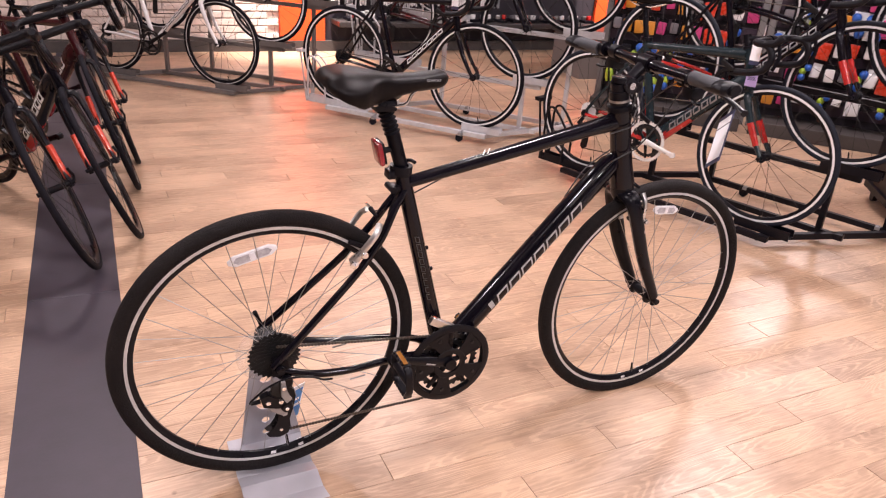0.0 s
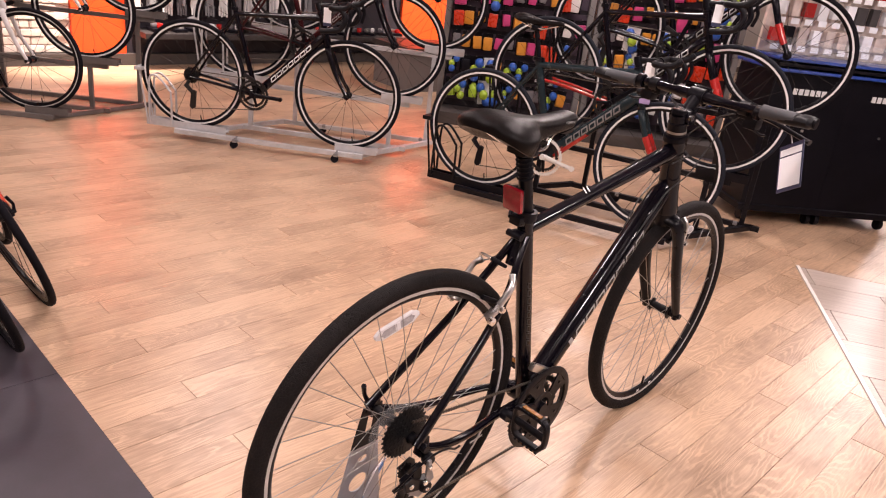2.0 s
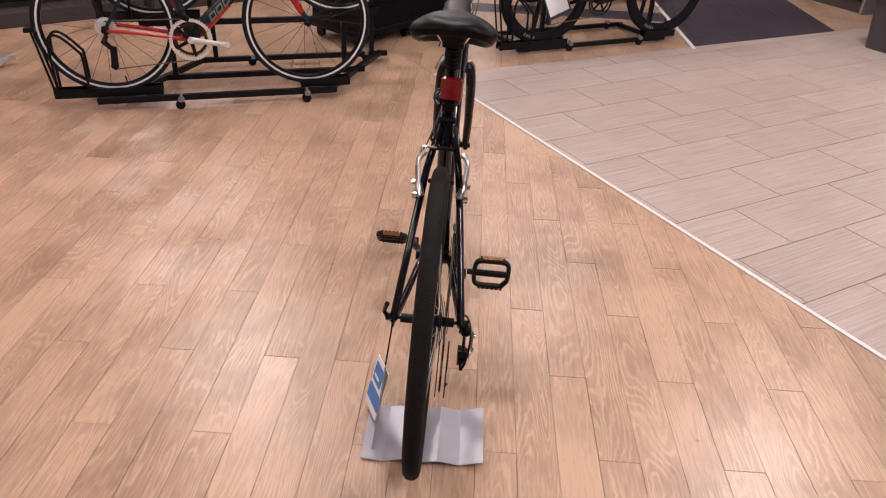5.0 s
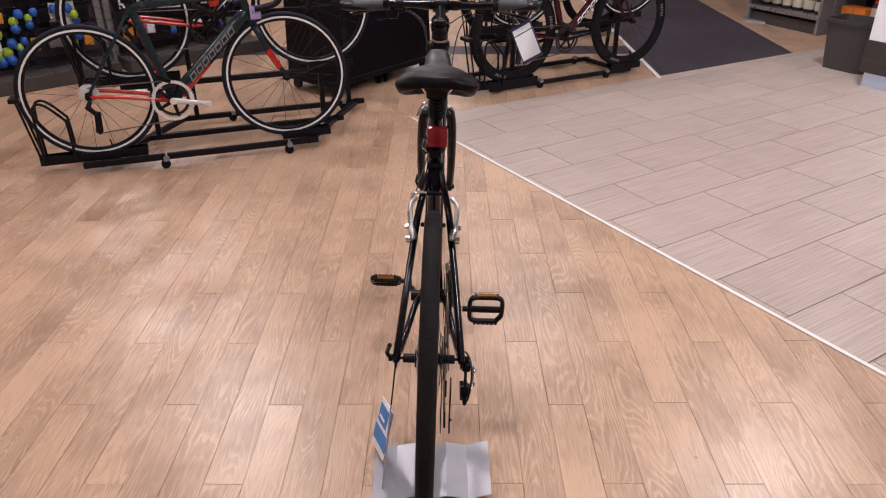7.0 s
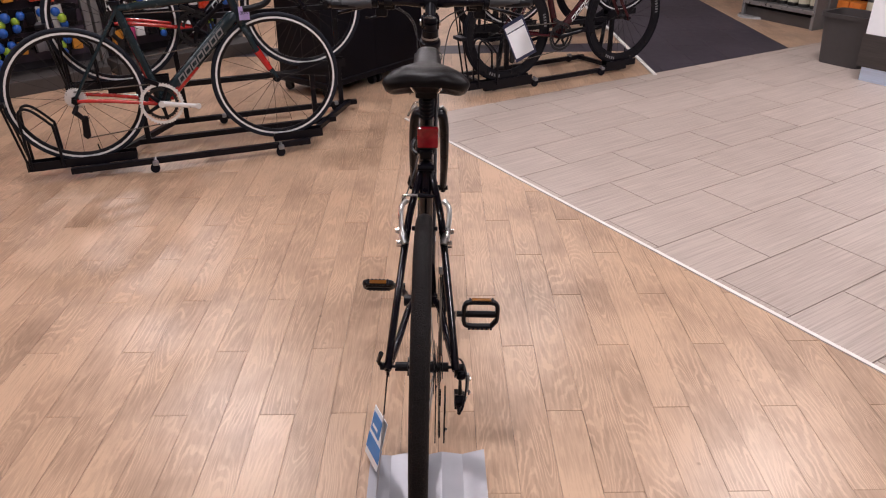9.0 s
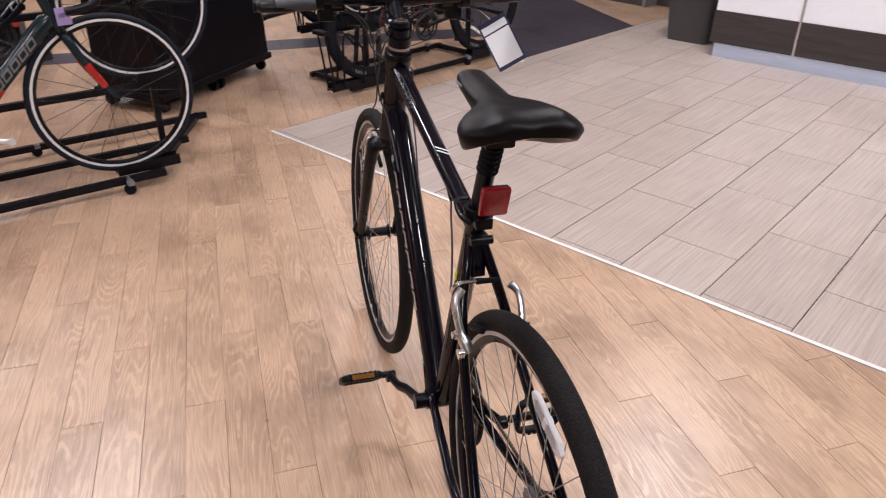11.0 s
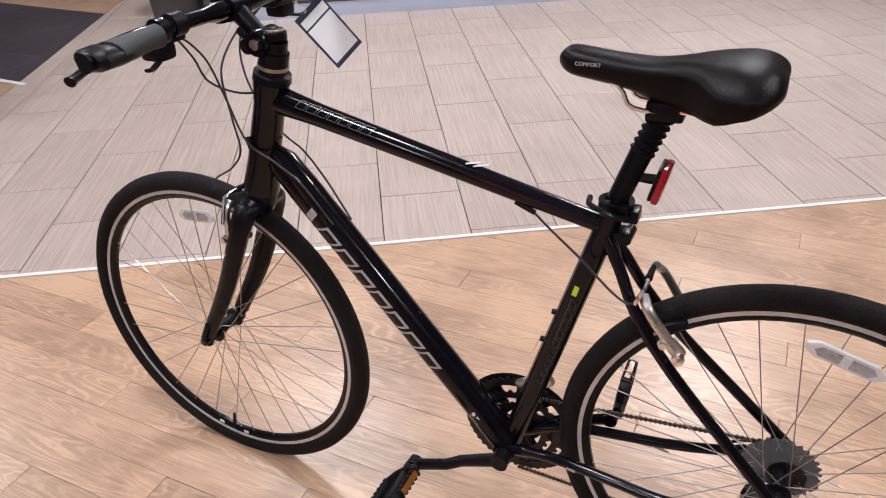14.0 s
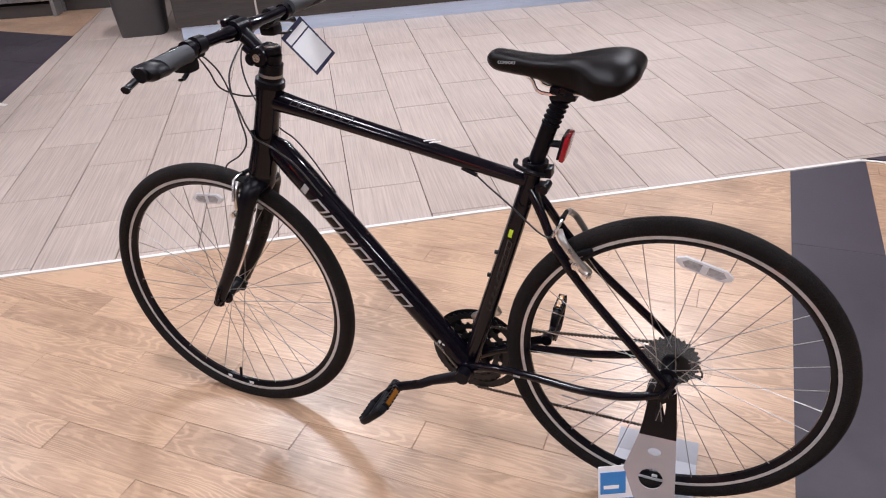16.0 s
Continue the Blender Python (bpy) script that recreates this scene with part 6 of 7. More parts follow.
def gadget_cabinet(x, y, heading, label):
    """A black floor cabinet with a blue-edged shelf and a glazed display of boxed gadgets above."""
    c = thing("display_cabinet", label, "display cabinet", Matrix.Translation((x, y, 0)) @ Matrix.Rotation(radians(heading), 4, "Z"), "gadget cabinets")
    bm = bmesh.new()
    W, D, H = 0.52, 0.46, 0.90
    v = []
    for z, w, d in ((0.075, W + 0.03, D + 0.03), (0.11, W + 0.03, D + 0.03), (0.115, W, D), (H, W * 0.98, D * 0.9)):
        v.append([bm.verts.new((sx * w / 2, sy * d / 2, z)) for sx, sy in ((-1, -1), (1, -1), (1, 1), (-1, 1))])
    for p, q in zip(v, v[1:]):
        for k in range(4):
            bm.faces.new((p[k], p[(k + 1) % 4], q[(k + 1) % 4], q[k]))
    bm.faces.new(v[0])
    bm.faces.new(v[-1])
    part("body", bm, M_cabblack, c, smooth=False)
    for sx in (-0.22, 0.22):
        for sy in (-0.19, 0.19):
            part("castor", disc_solid([(0, -0.014), (0.034, -0.014), (0.036, 0.0), (0.034, 0.014), (0, 0.014)], "x", 14), M_plastic, c, at=V((sx, sy, 0.036)))
    for k, z in enumerate((0.915, 0.945, 0.975)):
        part("blue_band", box((W + 0.02, D + 0.02, 0.018), (0, 0, z), 0.004), M_bluetrim if k != 1 else M_cabblack, c, smooth=False)
    letter = bmesh.new()
    for k in range(6):
        block(letter, (0.026, 0.003, 0.034), (-0.11 + 0.036 * k, -D / 2 * 0.925 - 0.004, 0.80))
    part("lettering", letter, M_white, c, smooth=False)
    part("lock", disc_solid([(0, -0.004), (0.008, -0.004), (0.008, 0.002), (0, 0.002)], "y", 12, None, (0.0, -D / 2 * 0.96 - 0.002, 0.58)), M_alu, c)
    # sloping shelf with labels, back panel and boxed goods
    part("shelf_front", box((W, 0.02, 0.10), (0, -D / 2 - 0.0, 1.04), 0.003, Matrix.Rotation(radians(-20), 4, "X")), M_glassy, c, smooth=False)
    part("back_panel", box((W, 0.03, 0.85), (0, 0.06, 1.41), 0.004), M_brickwhite, c, smooth=False)
    rnd = random.Random(int(x * 100) + 7)
    cols = [M_cabblack, M_redpaint, M_white, M_paper, M_bin, M_redpaint, M_whitepaint, M_brickwhite, M_satin]
    for r in range(5):
        for k in range(6):
            part("boxed_gadget", box((rnd.uniform(0.045, 0.075), 0.04, rnd.uniform(0.07, 0.11)), (-0.215 + 0.086 * k, 0.025 - 0.03, 1.09 + 0.15 * r), 0.003), cols[rnd.randrange(9)], c, smooth=False)
            part("price_label", box((0.05, 0.003, 0.032), (-0.215 + 0.086 * k, -0.012 - 0.03, 1.023 + 0.15 * r)), M_paper, c, smooth=False)
    return c


gadget_cabinet(2.11, 0.10, -70.0, "black wheeled gadget cabinet with blue trim")
gadget_cabinet(2.28, -0.37, -70.0, "black wheeled gadget cabinet beside its twin")


# ---- goods and fittings in the distance ----
def soft_sheet(w, h, seed, depth=0.03, nx=7, nz=9, taper=1.0, hem=0.02):
    """A hanging piece of cloth with folds, two skins thick."""
    rnd = random.Random(seed)
    ph = [rnd.uniform(0, 6.28) for _ in range(3)]
    bm = bmesh.new()
    skins = []
    for side in (1, -1):
        g = []
        for j in range(nz + 1):
            v = j / nz
            row = []
            for i in range(nx + 1):
                u = i / nx - 0.5
                ww = w * (1 - (1 - taper) * v)
                fold = depth * 0.5 * math.sin(9 * u + ph[0] + 2 * v) * (0.3 + v) + depth * 0.25 * math.sin(17 * u + ph[1])
                edge = 1 - abs(2 * u) ** 3
                row.append(bm.verts.new((u * ww, fold + side * depth * 0.5 * edge, -h * v - hem * math.sin(5 * u + ph[2]) * v)))
            g.append(row)
        skins.append(g)
        for j in range(nz):
            for i in range(nx):
                bm.faces.new((g[j][i], g[j][i + 1], g[j + 1][i + 1], g[j + 1][i]))
    bmesh.ops.remove_doubles(bm, verts=bm.verts, dist=0.0008)
    return bm


def garment(x, y, z, heading, material, label, kind_, seed, w=0.42, h=0.68, legs=False):
    g = thing(kind_, label, kind_.replace("_", " "), Matrix.Translation((x, y, z)) @ Matrix.Rotation(radians(heading), 4, "Z"), "hanging clothes")
    if legs:
        for sx in (-0.09, 0.09):
            part("leg", soft_sheet(0.17, h, seed + int(sx * 100), 0.05, 5, 9, 0.75), material, g, at=V((sx, 0, 0)))
        part("waistband", box((0.36, 0.05, 0.05), (0, 0, 0.0), 0.012), material, g)
    else:
        part("body", soft_sheet(w, h, seed, 0.07, 8, 9, 0.92), material, g)
        for sg in (1, -1):
            part("sleeve", soft_sheet(0.13, h * 0.8, seed + 3 + sg, 0.05, 4, 8, 0.7), material, g, at=Matrix.Translation((sg * w * 0.52, 0.01, -0.02)) @ Matrix.Rotation(radians(-sg * 10), 4, "Y"))
    part("hanger", tube(smooth_path([(-w * 0.4, 0, -0.015), (0, 0, 0.05), (w * 0.4, 0, -0.015)], 4), 0.005, 6), M_plastic, g)
    part("hook", tube(smooth_path([(0, 0, 0.05), (0, 0, 0.09), (0.02, 0, 0.11), (0.03, 0, 0.09)], 4), 0.003, 6), M_chrome, g)
    return g


M_cloth_black = mat("black_cloth", (0.008, 0.008, 0.009), 0.85, vary=0.3, scale=14, bump=0.4, bump_scale=60, spec=0.2)
M_cloth_blue = mat("blue_cloth", (0.02, 0.10, 0.32), 0.8, vary=0.2, scale=14, bump=0.4, bump_scale=60)
M_cloth_grey = mat("grey_cloth", (0.20, 0.20, 0.21), 0.85, vary=0.2, scale=14, bump=0.4, bump_scale=60)
M_cloth_white = mat("white_cloth", (0.62, 0.60, 0.60), 0.8, vary=0.1, scale=14, bump=0.3, bump_scale=60)
M_cloth_red = mat("red_cloth", (0.35, 0.02, 0.02), 0.8, vary=0.2, scale=14, bump=0.3, bump_scale=60)
M_pink = mat("pink_pack", (0.42, 0.03, 0.14), 0.5, vary=0.2)
M_lime = mat("lime_pack", (0.28, 0.42, 0.03), 0.45, vary=0.2)
M_amberpack = mat("amber_pack", (0.5, 0.2, 0.02), 0.45, vary=0.2)
M_bluepack = mat("blue_pack", (0.012, 0.08, 0.36), 0.45, vary=0.2)
M_greypack = mat("grey_pack", (0.12, 0.11, 0.12), 0.5, vary=0.2)
M_plinth = mat("grey_plinth_laminate", (0.17, 0.15, 0.145), 0.5, vary=0.1, scale=5)
M_plinthdark = mat("dark_plinth_top", (0.035, 0.03, 0.03), 0.4, vary=0.15)
M_slat = mat("dark_purple_slat", (0.040, 0.024, 0.042), 0.5, vary=0.15)
M_shelfgrey = mat("grey_shelf_steel", (0.20, 0.19, 0.19), 0.45, 0.2, vary=0.1)
M_jar = mat("dark_supplement_jar", (0.02, 0.018, 0.018), 0.35, vary=0.2)
M_jarlabel = mat("cream_jar_label", (0.55, 0.50, 0.38), 0.5, vary=0.1)
M_orangebox = mat("orange_carton", (0.70, 0.20, 0.03), 0.5, vary=0.1)


def pack_meshes():
    """A few kinds of hanging retail pack, as (parts) of mesh and material."""
    kinds = []
    for k, m in enumerate((M_bluepack, M_lime, M_amberpack, M_pink, M_greypack, M_white, M_redorange, M_cabblack, M_whitepaint, M_bluepack, M_lime)):
        t = thing("hanging_pack", "", "package", Matrix.Translation((0, 0, -50)))
        w, h, d = (0.09, 0.15, 0.04) if k % 3 else (0.11, 0.19, 0.05)
        part("card", box((w, 0.004, h), (0, 0.012, -h / 2), 0.001), M_white if k % 4 == 1 else M_cabblack, t, smooth=False)
        if k in (0, 9, 1):
            for q in range(3):
                a = 2.1 * q + k
                part("toy", disc_solid([(0, -0.040), (0.022, -0.034), (0.036, -0.012), (0.036, 0.014), (0.022, 0.035), (0, 0.040)], "z", 12, None, (0.03 * math.cos(a), -0.03 + 0.015 * math.sin(a), -0.05 - 0.055 * q)), (M_bluepack, M_lime, m)[q], t)
        elif k == 10:
            bm = disc_solid([(0, -h * 0.45), (w * 0.36, -h * 0.42), (w * 0.42, -h * 0.1), (w * 0.36, h * 0.2), (w * 0.2, h * 0.3), (w * 0.2, h * 0.38), (0, h * 0.4)], "z", 12, None, (0, -d * 0.4, -h * 0.52))
            part("content", bm, m, t)
        else:
            part("content", box((w * 0.86, d, h * 0.72), (0, -d * 0.4, -h * 0.58), 0.012), m, t)
        kinds.append(t)
    return kinds


def goods_wall(x, y, heading, length, height, seed, palette, label):
    """A slotted display panel on feet with rows of pegs."""
    g = thing("display_gondola", label, "display stand", Matrix.Translation((x, y, 0)) @ Matrix.Rotation(radians(heading), 4, "Z"))
    part("foot", box((length, 0.42, 0.10), (length / 2, 0.0, 0.05), 0.006), M_base, g, smooth=False)
    part("panel", box((length, 0.05, height - 0.10), (length / 2, 0.14, 0.10 + (height - 0.10) / 2)), M_darkwall, g, smooth=False)
    for r in range(int(height / 0.12) - 1):
        part("slat", box((length - 0.02, 0.012, 0.085), (length / 2, 0.109, 0.20 + 0.12 * r), 0.002), M_slat, g, smooth=False)
    for xx in (0.0, length):
        part("end_post", box((0.05, 0.10, height), (xx, 0.12, height / 2), 0.006), M_shelfgrey, g, smooth=False)
    rnd = random.Random(seed)
    base = g.matrix_basis
    pitch, near = (0.19, True) if length < 2 else (0.235, False)
    rows = int((height - 0.25) / pitch)
    for r in range(rows):
        z = 0.36 + pitch * r
        k = 0.09
        while k < length - 0.08:
            part("peg", tube([(k, 0.11, z), (k, -0.10, z + 0.006)], 0.003, 5), M_chrome, g)
            pick = palette if r < 2 else [3, 6, 0, 4, 6, 2, 9, 4, 8, 2]
            src = PACKS[pick[rnd.randrange(len(pick))]]
            for d in range(1):
                c = copy_thing(src, base @ Matrix.Translation((k, -0.02 - 0.06 * d, z - 0.004)) @ Matrix.Rotation(rnd.uniform(-0.3, 0.3), 4, "Z") @ Matrix.Rotation(rnd.uniform(-0.12, 0.12), 4, "Y") @ Matrix.Diagonal((*[rnd.uniform(0.65, 1.05)] * 3, 1)))
                tagged(c, "small colourful retail pack hanging on a peg", "package", "hanging packs")
            k += rnd.uniform(0.08, 0.105) if near else rnd.uniform(0.13, 0.18)


PACKS = pack_meshes()
goods_wall(3.25, 2.55, -80.0, 1.15, 1.75, 3, [0, 1, 9, 10, 0, 1, 2, 4, 7], "slatted display stand crowded with blue and lime packs")
goods_wall(3.46, 1.35, -80.0, 1.15, 1.75, 5, [3, 4, 5, 7, 2, 6, 0, 8], "slatted display stand with pink and orange packs")
goods_wall(5.2, 2.6, -78.0, 2.2, 2.0, 8, [2, 6, 7, 5, 4, 1, 0], "far slatted display stand with mixed packs")
for p in PACKS:
    for o in (*p.children_recursive, p):
        bpy.data.objects.remove(o)

# clothes, gloves and plinths along the dark wall bay
rnd = random.Random(11)
for k in range(9):
    e = 0.02 + 0.33 * k
    p = on_wall(e, WALL - 0.18, 1.55 - 0.05 * (k % 2))
    garment(p.x, p.y, p.z, -32 + rnd.uniform(-6, 6), (M_cloth_black, M_cloth_black, M_cloth_grey, M_cloth_black, M_cloth_red)[k % 5], "dark cycling jersey on a hanger against the wall", "jersey", 20 + k, 0.34, 0.72)
for k in range(14):
    e = -0.1 + 0.14 * k
    p = on_wall(e, WALL - 0.12, 0.80)
    gl = thing("glove_pair", "pale cycling gloves hanging on a hook", "gloves", Matrix.Translation(p) @ Matrix.Rotation(radians(-32), 4, "Z"), "hanging gloves")
    part("card", box((0.09, 0.006, 0.10), (0, 0.02, -0.04)), M_white, gl, smooth=False)
    part("palm", soft_sheet(0.10, 0.24, 60 + k, 0.05, 5, 6, 0.9), (M_cloth_white, M_cloth_grey, M_cloth_white, M_greypack)[k % 4], gl, at=V((0, -0.02, -0.02)))
    for f in range(4):
        part("finger", tube([(-0.036 + 0.024 * f, -0.02, -0.24), (-0.038 + 0.025 * f, -0.025, -0.33 - 0.01 * (f % 2))], [0.012, 0.009], 8), (M_cloth_white, M_cloth_grey, M_cloth_white, M_greypack)[k % 4], gl)
rail = tagged(part("wall_shelf", box((3.2, 0.32, 0.05), (1.48, WALL - 0.20, 0.30), 0.006), M_plinthdark, at=WALL_TURN, smooth=False), "long dark wall shelf under the hanging gloves", "shelf")
for k in range(16):
    p = on_wall(0.05 + 0.19 * k, WALL - 0.20, 0.325)
    sh = thing("pedal_box", "small metal parts stacked on the wall shelf", "bicycle parts", Matrix.Translation(p) @ Matrix.Rotation(radians(-32 + 13 * (k % 5)), 4, "Z"), "shelf goods")
    part("tray", box((0.13, 0.16, 0.03), (0, 0, 0.015), 0.004), M_cabblack, sh, smooth=False)
    part("cleat", box((0.09, 0.05, 0.04), (0.0, 0.02, 0.05), 0.012), M_alu if k % 2 else M_greypack, sh)
    part("buckle", box((0.05, 0.04, 0.05), (0.01, -0.04, 0.055), 0.012), M_whitepaint if k % 3 else M_redpaint, sh)


def plinth(e, n, w, d, h, label):
    p = thing("display_plinth", label, "plinth", Matrix.Translation(on_wall(e, n)) @ Matrix.Rotation(radians(-38), 4, "Z"))
    part("body", box((w, d, h - 0.05), (0, 0, (h - 0.05) / 2), 0.004), M_plinth, p, smooth=False)
    part("top", box((w + 0.06, d + 0.06, 0.05), (0, 0, h - 0.025), 0.005), M_plinthdark, p, smooth=False)


plinth(2.35, 5.05, 0.9, 0.6, 0.42, "low grey display plinth with a dark top")
plinth(3.3, 4.75, 0.7, 0.5, 0.42, "second low grey plinth by the orange wall")
for k, (e, n) in enumerate(((2.9, 4.6), (3.35, 4.35))):
    q = on_wall(e, n)
    b = thing("shoe_box", "blue and white shoe box lying on the floor", "box", Matrix.Translation(q) @ Matrix.Rotation(radians(-20 + 30 * k), 4, "Z"))
    part("tray", box((0.32, 0.2, 0.1), (0, 0, 0.05), 0.004), M_navy, b, smooth=False)
    part("lid", box((0.325, 0.205, 0.035), (0, 0, 0.115), 0.004), M_whitepaint, b, smooth=False)


def clothes_rail(x, y, heading, length, seed, pal, label):
    r = thing("clothes_rail", label, "clothes rail", Matrix.Translation((x, y, 0)) @ Matrix.Rotation(radians(heading), 4, "Z"))
    for xx in (0, length):
        part("post", tube([(xx, 0, 0.03), (xx, 0, 1.35)], 0.014, 10), M_chrome, r)
        part("foot", box((0.05, 0.5, 0.03), (xx, 0, 0.015), 0.006), M_satin, r, smooth=False)
    part("rail", tube([(-0.05, 0, 1.35), (length + 0.05, 0, 1.35)], 0.013, 10), M_chrome, r)
    rn = random.Random(seed)
    k = 0.1
    i = 0
    while k < length - 0.05:
        m = pal[i % len(pal)]
        p = r.matrix_basis @ V((k, 0, 1.25))
        yel = m is M_yellow
        garment(p.x, p.y, p.z, heading + 90 + rn.uniform(-14, 14) + (30 if yel else 0), m, "fluorescent yellow cycling trousers on a hanger" if yel else "dark cycling top on a crowded rail", "trousers" if yel else "jersey", seed * 31 + i, 0.40, 0.85 if yel else 0.7, yel)
        k += rn.uniform(0.09, 0.14)
        i += 1


clothes_rail(5.35, -1.30, -56.0, 1.9, 4, [M_cloth_black, M_cloth_black, M_cloth_blue, M_cloth_blue, M_cloth_blue, M_cloth_blue, M_cloth_black, M_cloth_black, M_cloth_black, M_yellow, M_yellow, M_cloth_black, M_cloth_black, M_cloth_black, M_cloth_red], "chrome clothes rail with blue, black and yellow clothes")
clothes_rail(6.9, -3.0, -56.0, 1.2, 6, [M_cloth_black, M_yellow, M_yellow, M_cloth_black, M_cloth_black, M_cloth_blue], "chrome clothes rail with mixed cycling clothes")
b = thing("paper_bag", "white paper bag standing on the floor", "bag", Matrix.Translation((5.42, -1.93, 0)) @ Matrix.Rotation(radians(20), 4, "Z"))
part("bag", box((0.30, 0.28, 0.36), (0, 0, 0.18), 0.05), M_white, b)
part("handle", tube(smooth_path([(-0.06, 0, 0.33), (0, 0, 0.42), (0.06, 0, 0.33)], 5), 0.006, 6), M_cloth_grey, b)


def jar_shelf(x, y, heading, L, goods):
    s = thing("shelf_unit", "grey steel shop shelf half full of supplement jars", "shelf", Matrix.Translation((x, y, 0)) @ Matrix.Rotation(radians(heading), 4, "Z"))
    part("base", box((L, 0.4, 0.10), (0, 0, 0.05), 0.005), M_base, s, smooth=False)
    part("back", box((L, 0.03, 1.5), (0, 0.2, 0.75)), M_maroon, s, smooth=False)
    for z in (0.15, 0.50, 0.85, 1.2):
        part("shelf", box((L, 0.42, 0.025), (0, -0.02, z), 0.003), M_shelfgrey, s, smooth=False)
        part("price_rail", box((L, 0.012, 0.035), (0, -0.235, z), 0.002), M_alu, s, smooth=False)
    for xx in (-L / 2, L / 2):
        part("upright", box((0.03, 0.42, 1.5), (xx, -0.02, 0.75)), M_shelfgrey, s, smooth=False)
    rn = random.Random(goods)
    for z in (0.165, 0.515, 0.865):
        k = -L / 2 + 0.10
        while k < L / 2 - 0.08:
            p = s.matrix_basis @ V((k, -0.10, z))
            if rn.random() < (0.12 if goods == 9 else 0.75):
                o = thing("carton", "small orange carton on the shelf", "carton", Matrix.Translation(p) @ Matrix.Rotation(radians(heading), 4, "Z"), "shelf goods")
                part("box", box((0.11, 0.16, 0.09), (0, 0, 0.0455), 0.003), M_orangebox, o, smooth=False)
            else:
                o = thing("supplement_jar", "dark jar with a pale printed label", "jar", Matrix.Translation(p), "shelf goods")
                part("jar", disc_solid([(0, 0), (0.05, 0), (0.053, 0.01), (0.053, 0.13), (0.042, 0.145), (0, 0.145)], "z", 16), M_jar, o)
                part("lid", disc_solid([(0, 0.146), (0.045, 0.146), (0.045, 0.175), (0, 0.175)], "z", 16), M_satin if rn.random() < 0.6 else M_redpaint, o)
                part("label", lathe([(0.0535, 0.03), (0.0545, 0.03), (0.0545, 0.11), (0.0535, 0.11)], "z", 16), M_jarlabel, o)
            k += rn.uniform(0.115, 0.13)


jar_shelf(1.68, -4.52, 175.0, 0.8, 9)
jar_shelf(0.86, -4.60, 175.0, 0.78, 10)
tr = thing("display_tray", "low grey oval tray on a post holding an orange carton", "tray", Matrix.Translation((2.02, -4.45, 0)))
part("post", tube([(0, 0, 0.02), (0, 0, 0.30)], 0.025, 12), M_shelfgrey, tr)
part("foot", disc_solid([(0, 0), (0.18, 0), (0.17, 0.02), (0, 0.025)], "z", 24), M_shelfgrey, tr)
part("tray", disc_solid([(0, 0.30), (0.25, 0.30), (0.27, 0.34), (0.25, 0.35), (0.24, 0.32), (0, 0.318)], "z", 28), M_shelfgrey, tr)
ct = thing("carton", "orange carton lying on the oval tray", "carton", Matrix.Translation((1.99, -4.45, 0.323)) @ Matrix.Rotation(radians(15), 4, "Z"))
part("box", box((0.24, 0.16, 0.09), (0, 0, 0.045), 0.003), M_orangebox, ct, smooth=False)
part("flap", box((0.242, 0.05, 0.012), (0, -0.03, 0.096), 0.002), M_orangebox, ct, smooth=False)


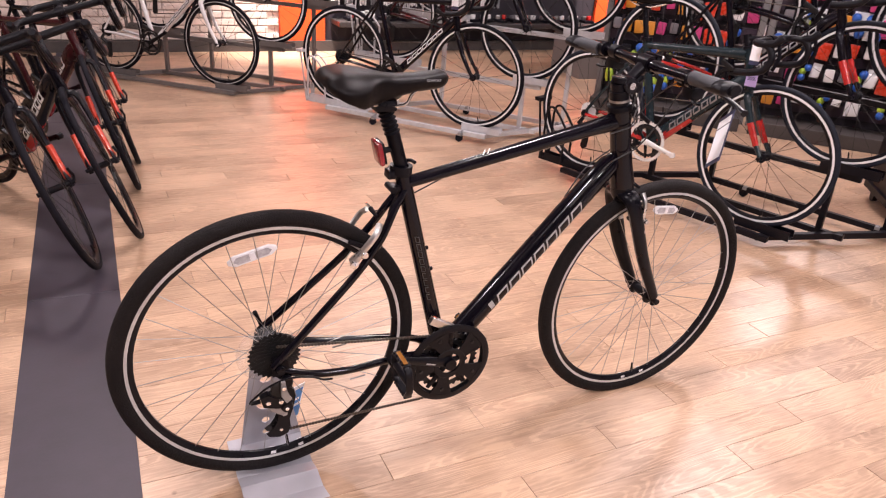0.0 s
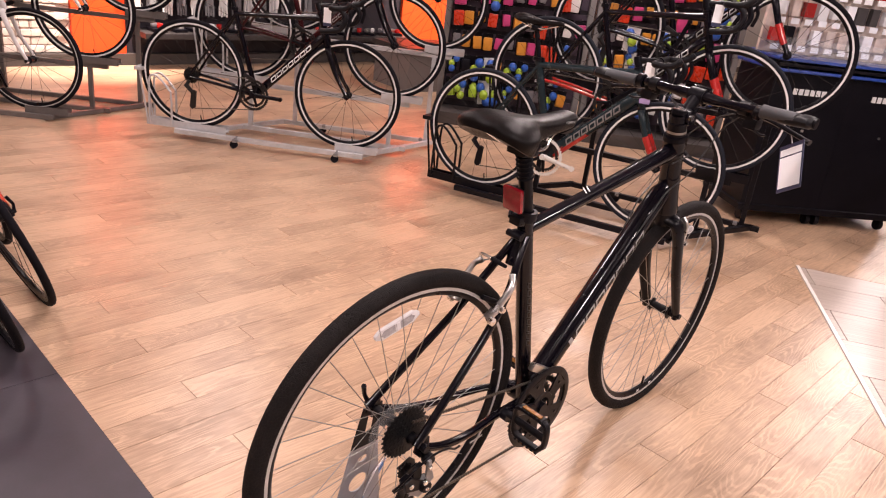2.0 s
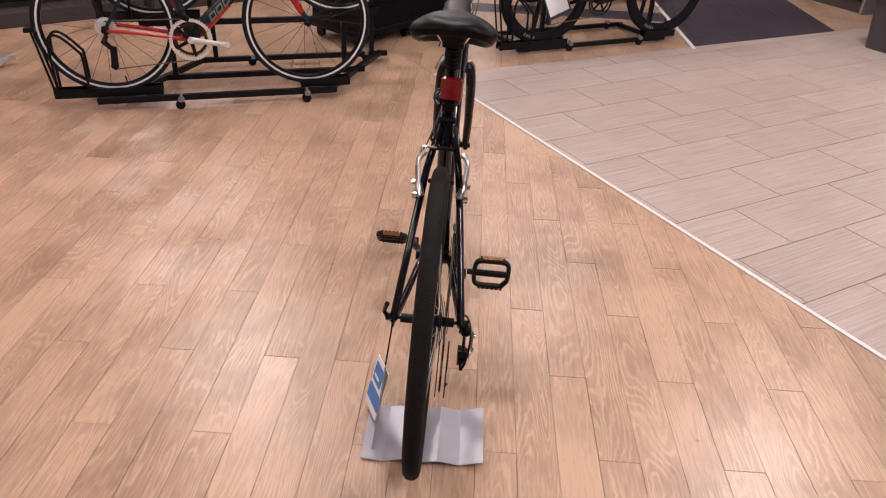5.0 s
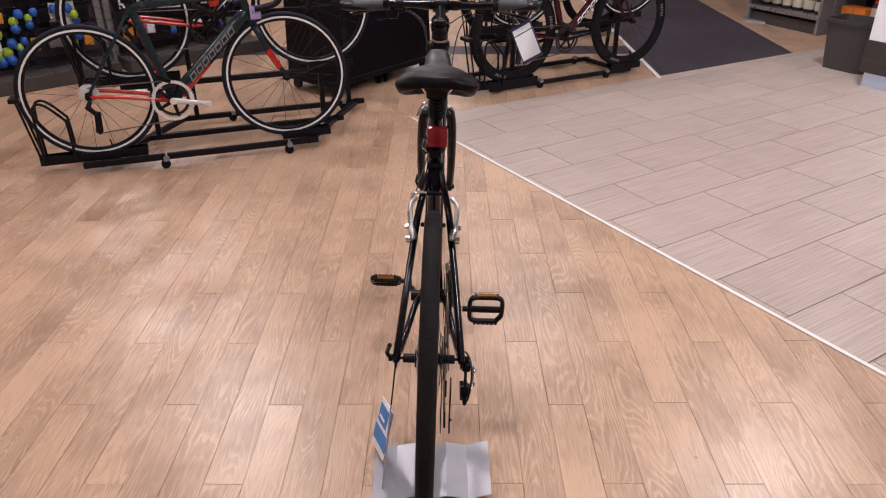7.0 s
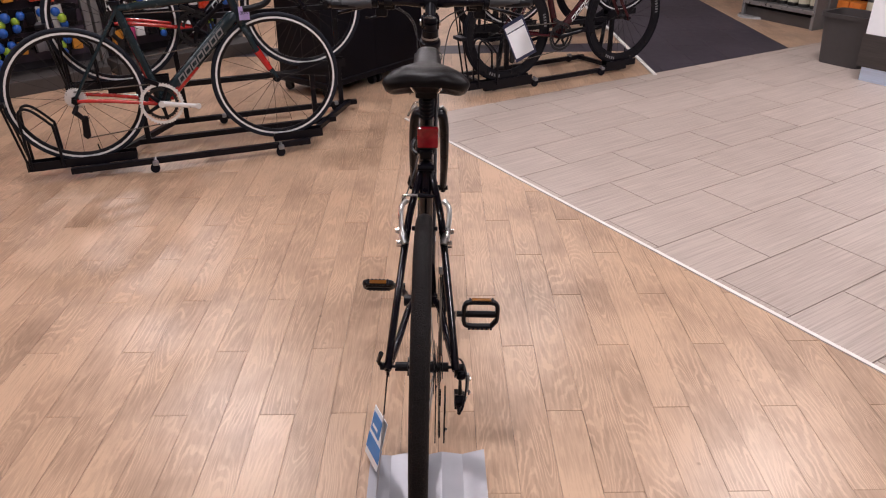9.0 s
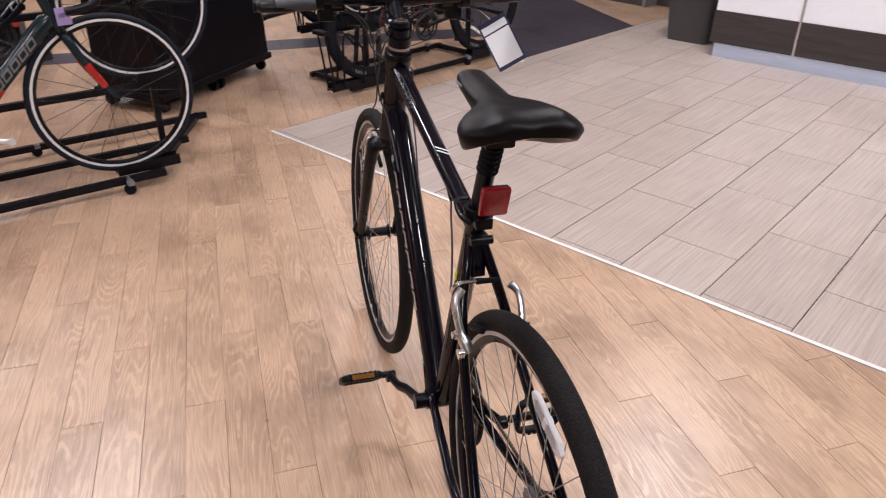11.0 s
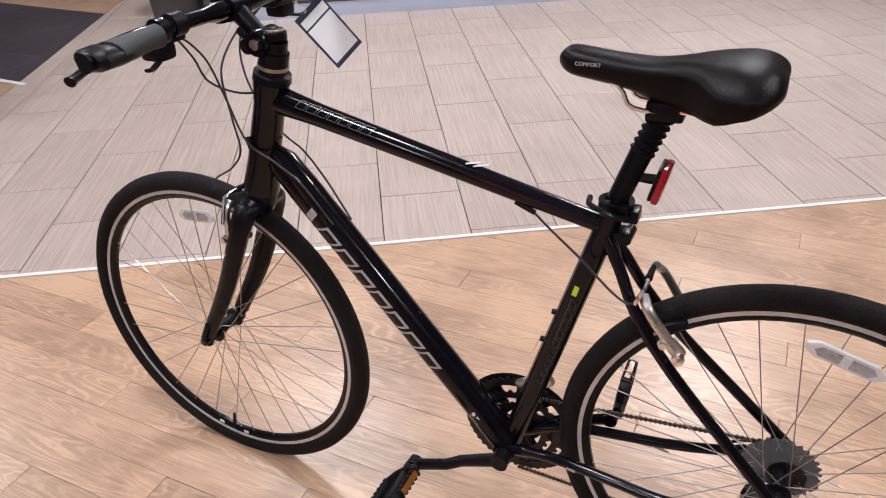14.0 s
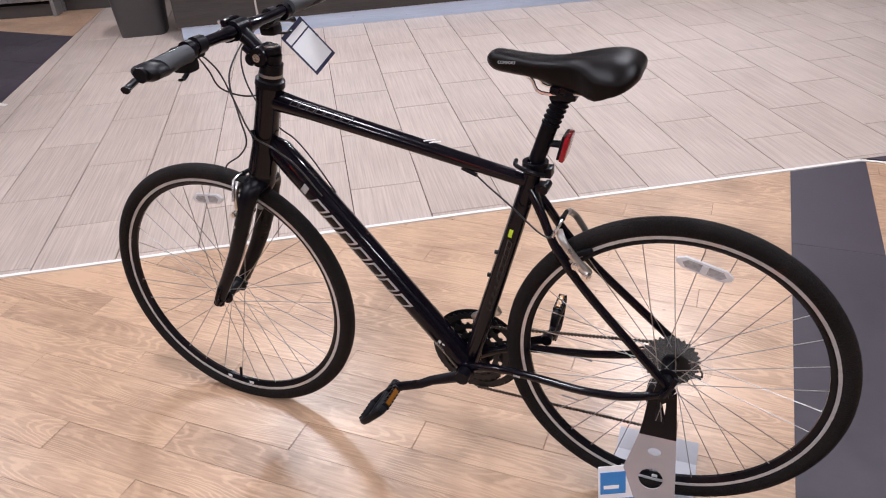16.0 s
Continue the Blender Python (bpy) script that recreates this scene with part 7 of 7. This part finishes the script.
def shoe_wall(x, y, heading):
    """A maroon wall unit with shelves of shoes."""
    turn = Matrix.Translation((x, y, 0)) @ Matrix.Rotation(radians(heading), 4, "Z")
    u = thing("shoe_display", "maroon wall unit with wooden shelves of cycling shoes", "shoe display", turn)
    L = 3.4
    part("back", box((L, 0.04, 2.2), (0, 0.22, 1.1)), M_maroonwall, u, smooth=False)
    part("plinth", box((L, 0.42, 0.14), (0, 0, 0.07), 0.005), M_base, u, smooth=False)
    for sx in (-1, 1):
        part("side_panel", box((0.04, 0.44, 2.2), (sx * L / 2, 0, 1.1), 0.004), M_counterwood, u, smooth=False)
    bm = bmesh.new()
    rows = []
    for px, w, h in ((-0.13, 0.026, 0.06), (-0.12, 0.034, 0.085), (-0.06, 0.036, 0.09), (0.0, 0.036, 0.07), (0.06, 0.044, 0.05), (0.11, 0.042, 0.042), (0.14, 0.022, 0.03)):
        rows.append([bm.verts.new((px, w * math.cos(a), max(0.0, h * (0.5 + 0.5 * math.sin(a))))) for a in (2 * math.pi * k / 10 for k in range(10))])
    for p, q in zip(rows, rows[1:]):
        for k in range(10):
            bm.faces.new((p[k], p[(k + 1) % 10], q[(k + 1) % 10], q[k]))
    bm.faces.new(rows[0])
    bm.faces.new(rows[-1])
    upper = bpy.data.meshes.new("upper")
    bm.to_mesh(upper)
    bm.free()
    bm = box((0.27, 0.085, 0.014), (0.004, 0, -0.004), 0.005)
    sole = bpy.data.meshes.new("sole")
    bm.to_mesh(sole)
    bm.free()
    rn = random.Random(21)
    for r in range(5):
        z = 0.45 + 0.36 * r
        part("shelf", box((L - 0.06, 0.34, 0.025), (0, 0.03, z), 0.003), M_orangewood, u, smooth=False)
        for k in range(11):
            c = (M_cloth_white, M_cloth_black, M_cloth_white, M_pink, M_cloth_grey, M_cloth_white, M_cloth_red)[rn.randrange(7)]
            s = thing("cycling_shoe", "%s cycling shoe on a wooden wall shelf" % ("white" if c is M_cloth_white else "coloured"), "shoe", turn @ Matrix.Translation((-1.5 + 0.3 * k, 0.02, z + 0.024)) @ Matrix.Rotation(radians(-90 + rn.uniform(-40, 40)), 4, "Z"), "shoes on the wall")
            placed("upper", upper, c, s)
            placed("sole", sole, M_cabblack, s, smooth=False)


M_maroonwall = mat("maroon_wall_panel", (0.20, 0.05, 0.045), 0.6, vary=0.15, scale=6)
M_orangewood = mat("orange_stained_shelf", (0.32, 0.12, 0.04), 0.5, vary=0.2, scale=10, stretch=(1, 12, 12))
shoe_wall(8.3, -2.6, -118.0 + 90.0 - 38.0)

# second stepped rack with mountain bicycles behind
rack_d = rack_pose(2.56, -1.60, -98.0)
make_rack("black steel rack behind with mountain bicycles", rack_d, M_rackblack, levels=2)
make_bicycle("dark mountain bicycle with wide tyres on the far rack", stepped(rack_d, 0), "rack bicycles", frame=M_maroon, fork=M_black, logo=M_silverprint, crank=30, tr=0.026, R=0.352, track=None, rd=0.026, spoke=M_spoke)
make_bicycle("dark mountain bicycle on the far raised step", stepped(rack_d, 1), "rack bicycles", frame=M_black, fork=M_black, logo=M_silverprint, crank=80, tr=0.026, R=0.352, track=None, rd=0.026, spoke=M_spoke)
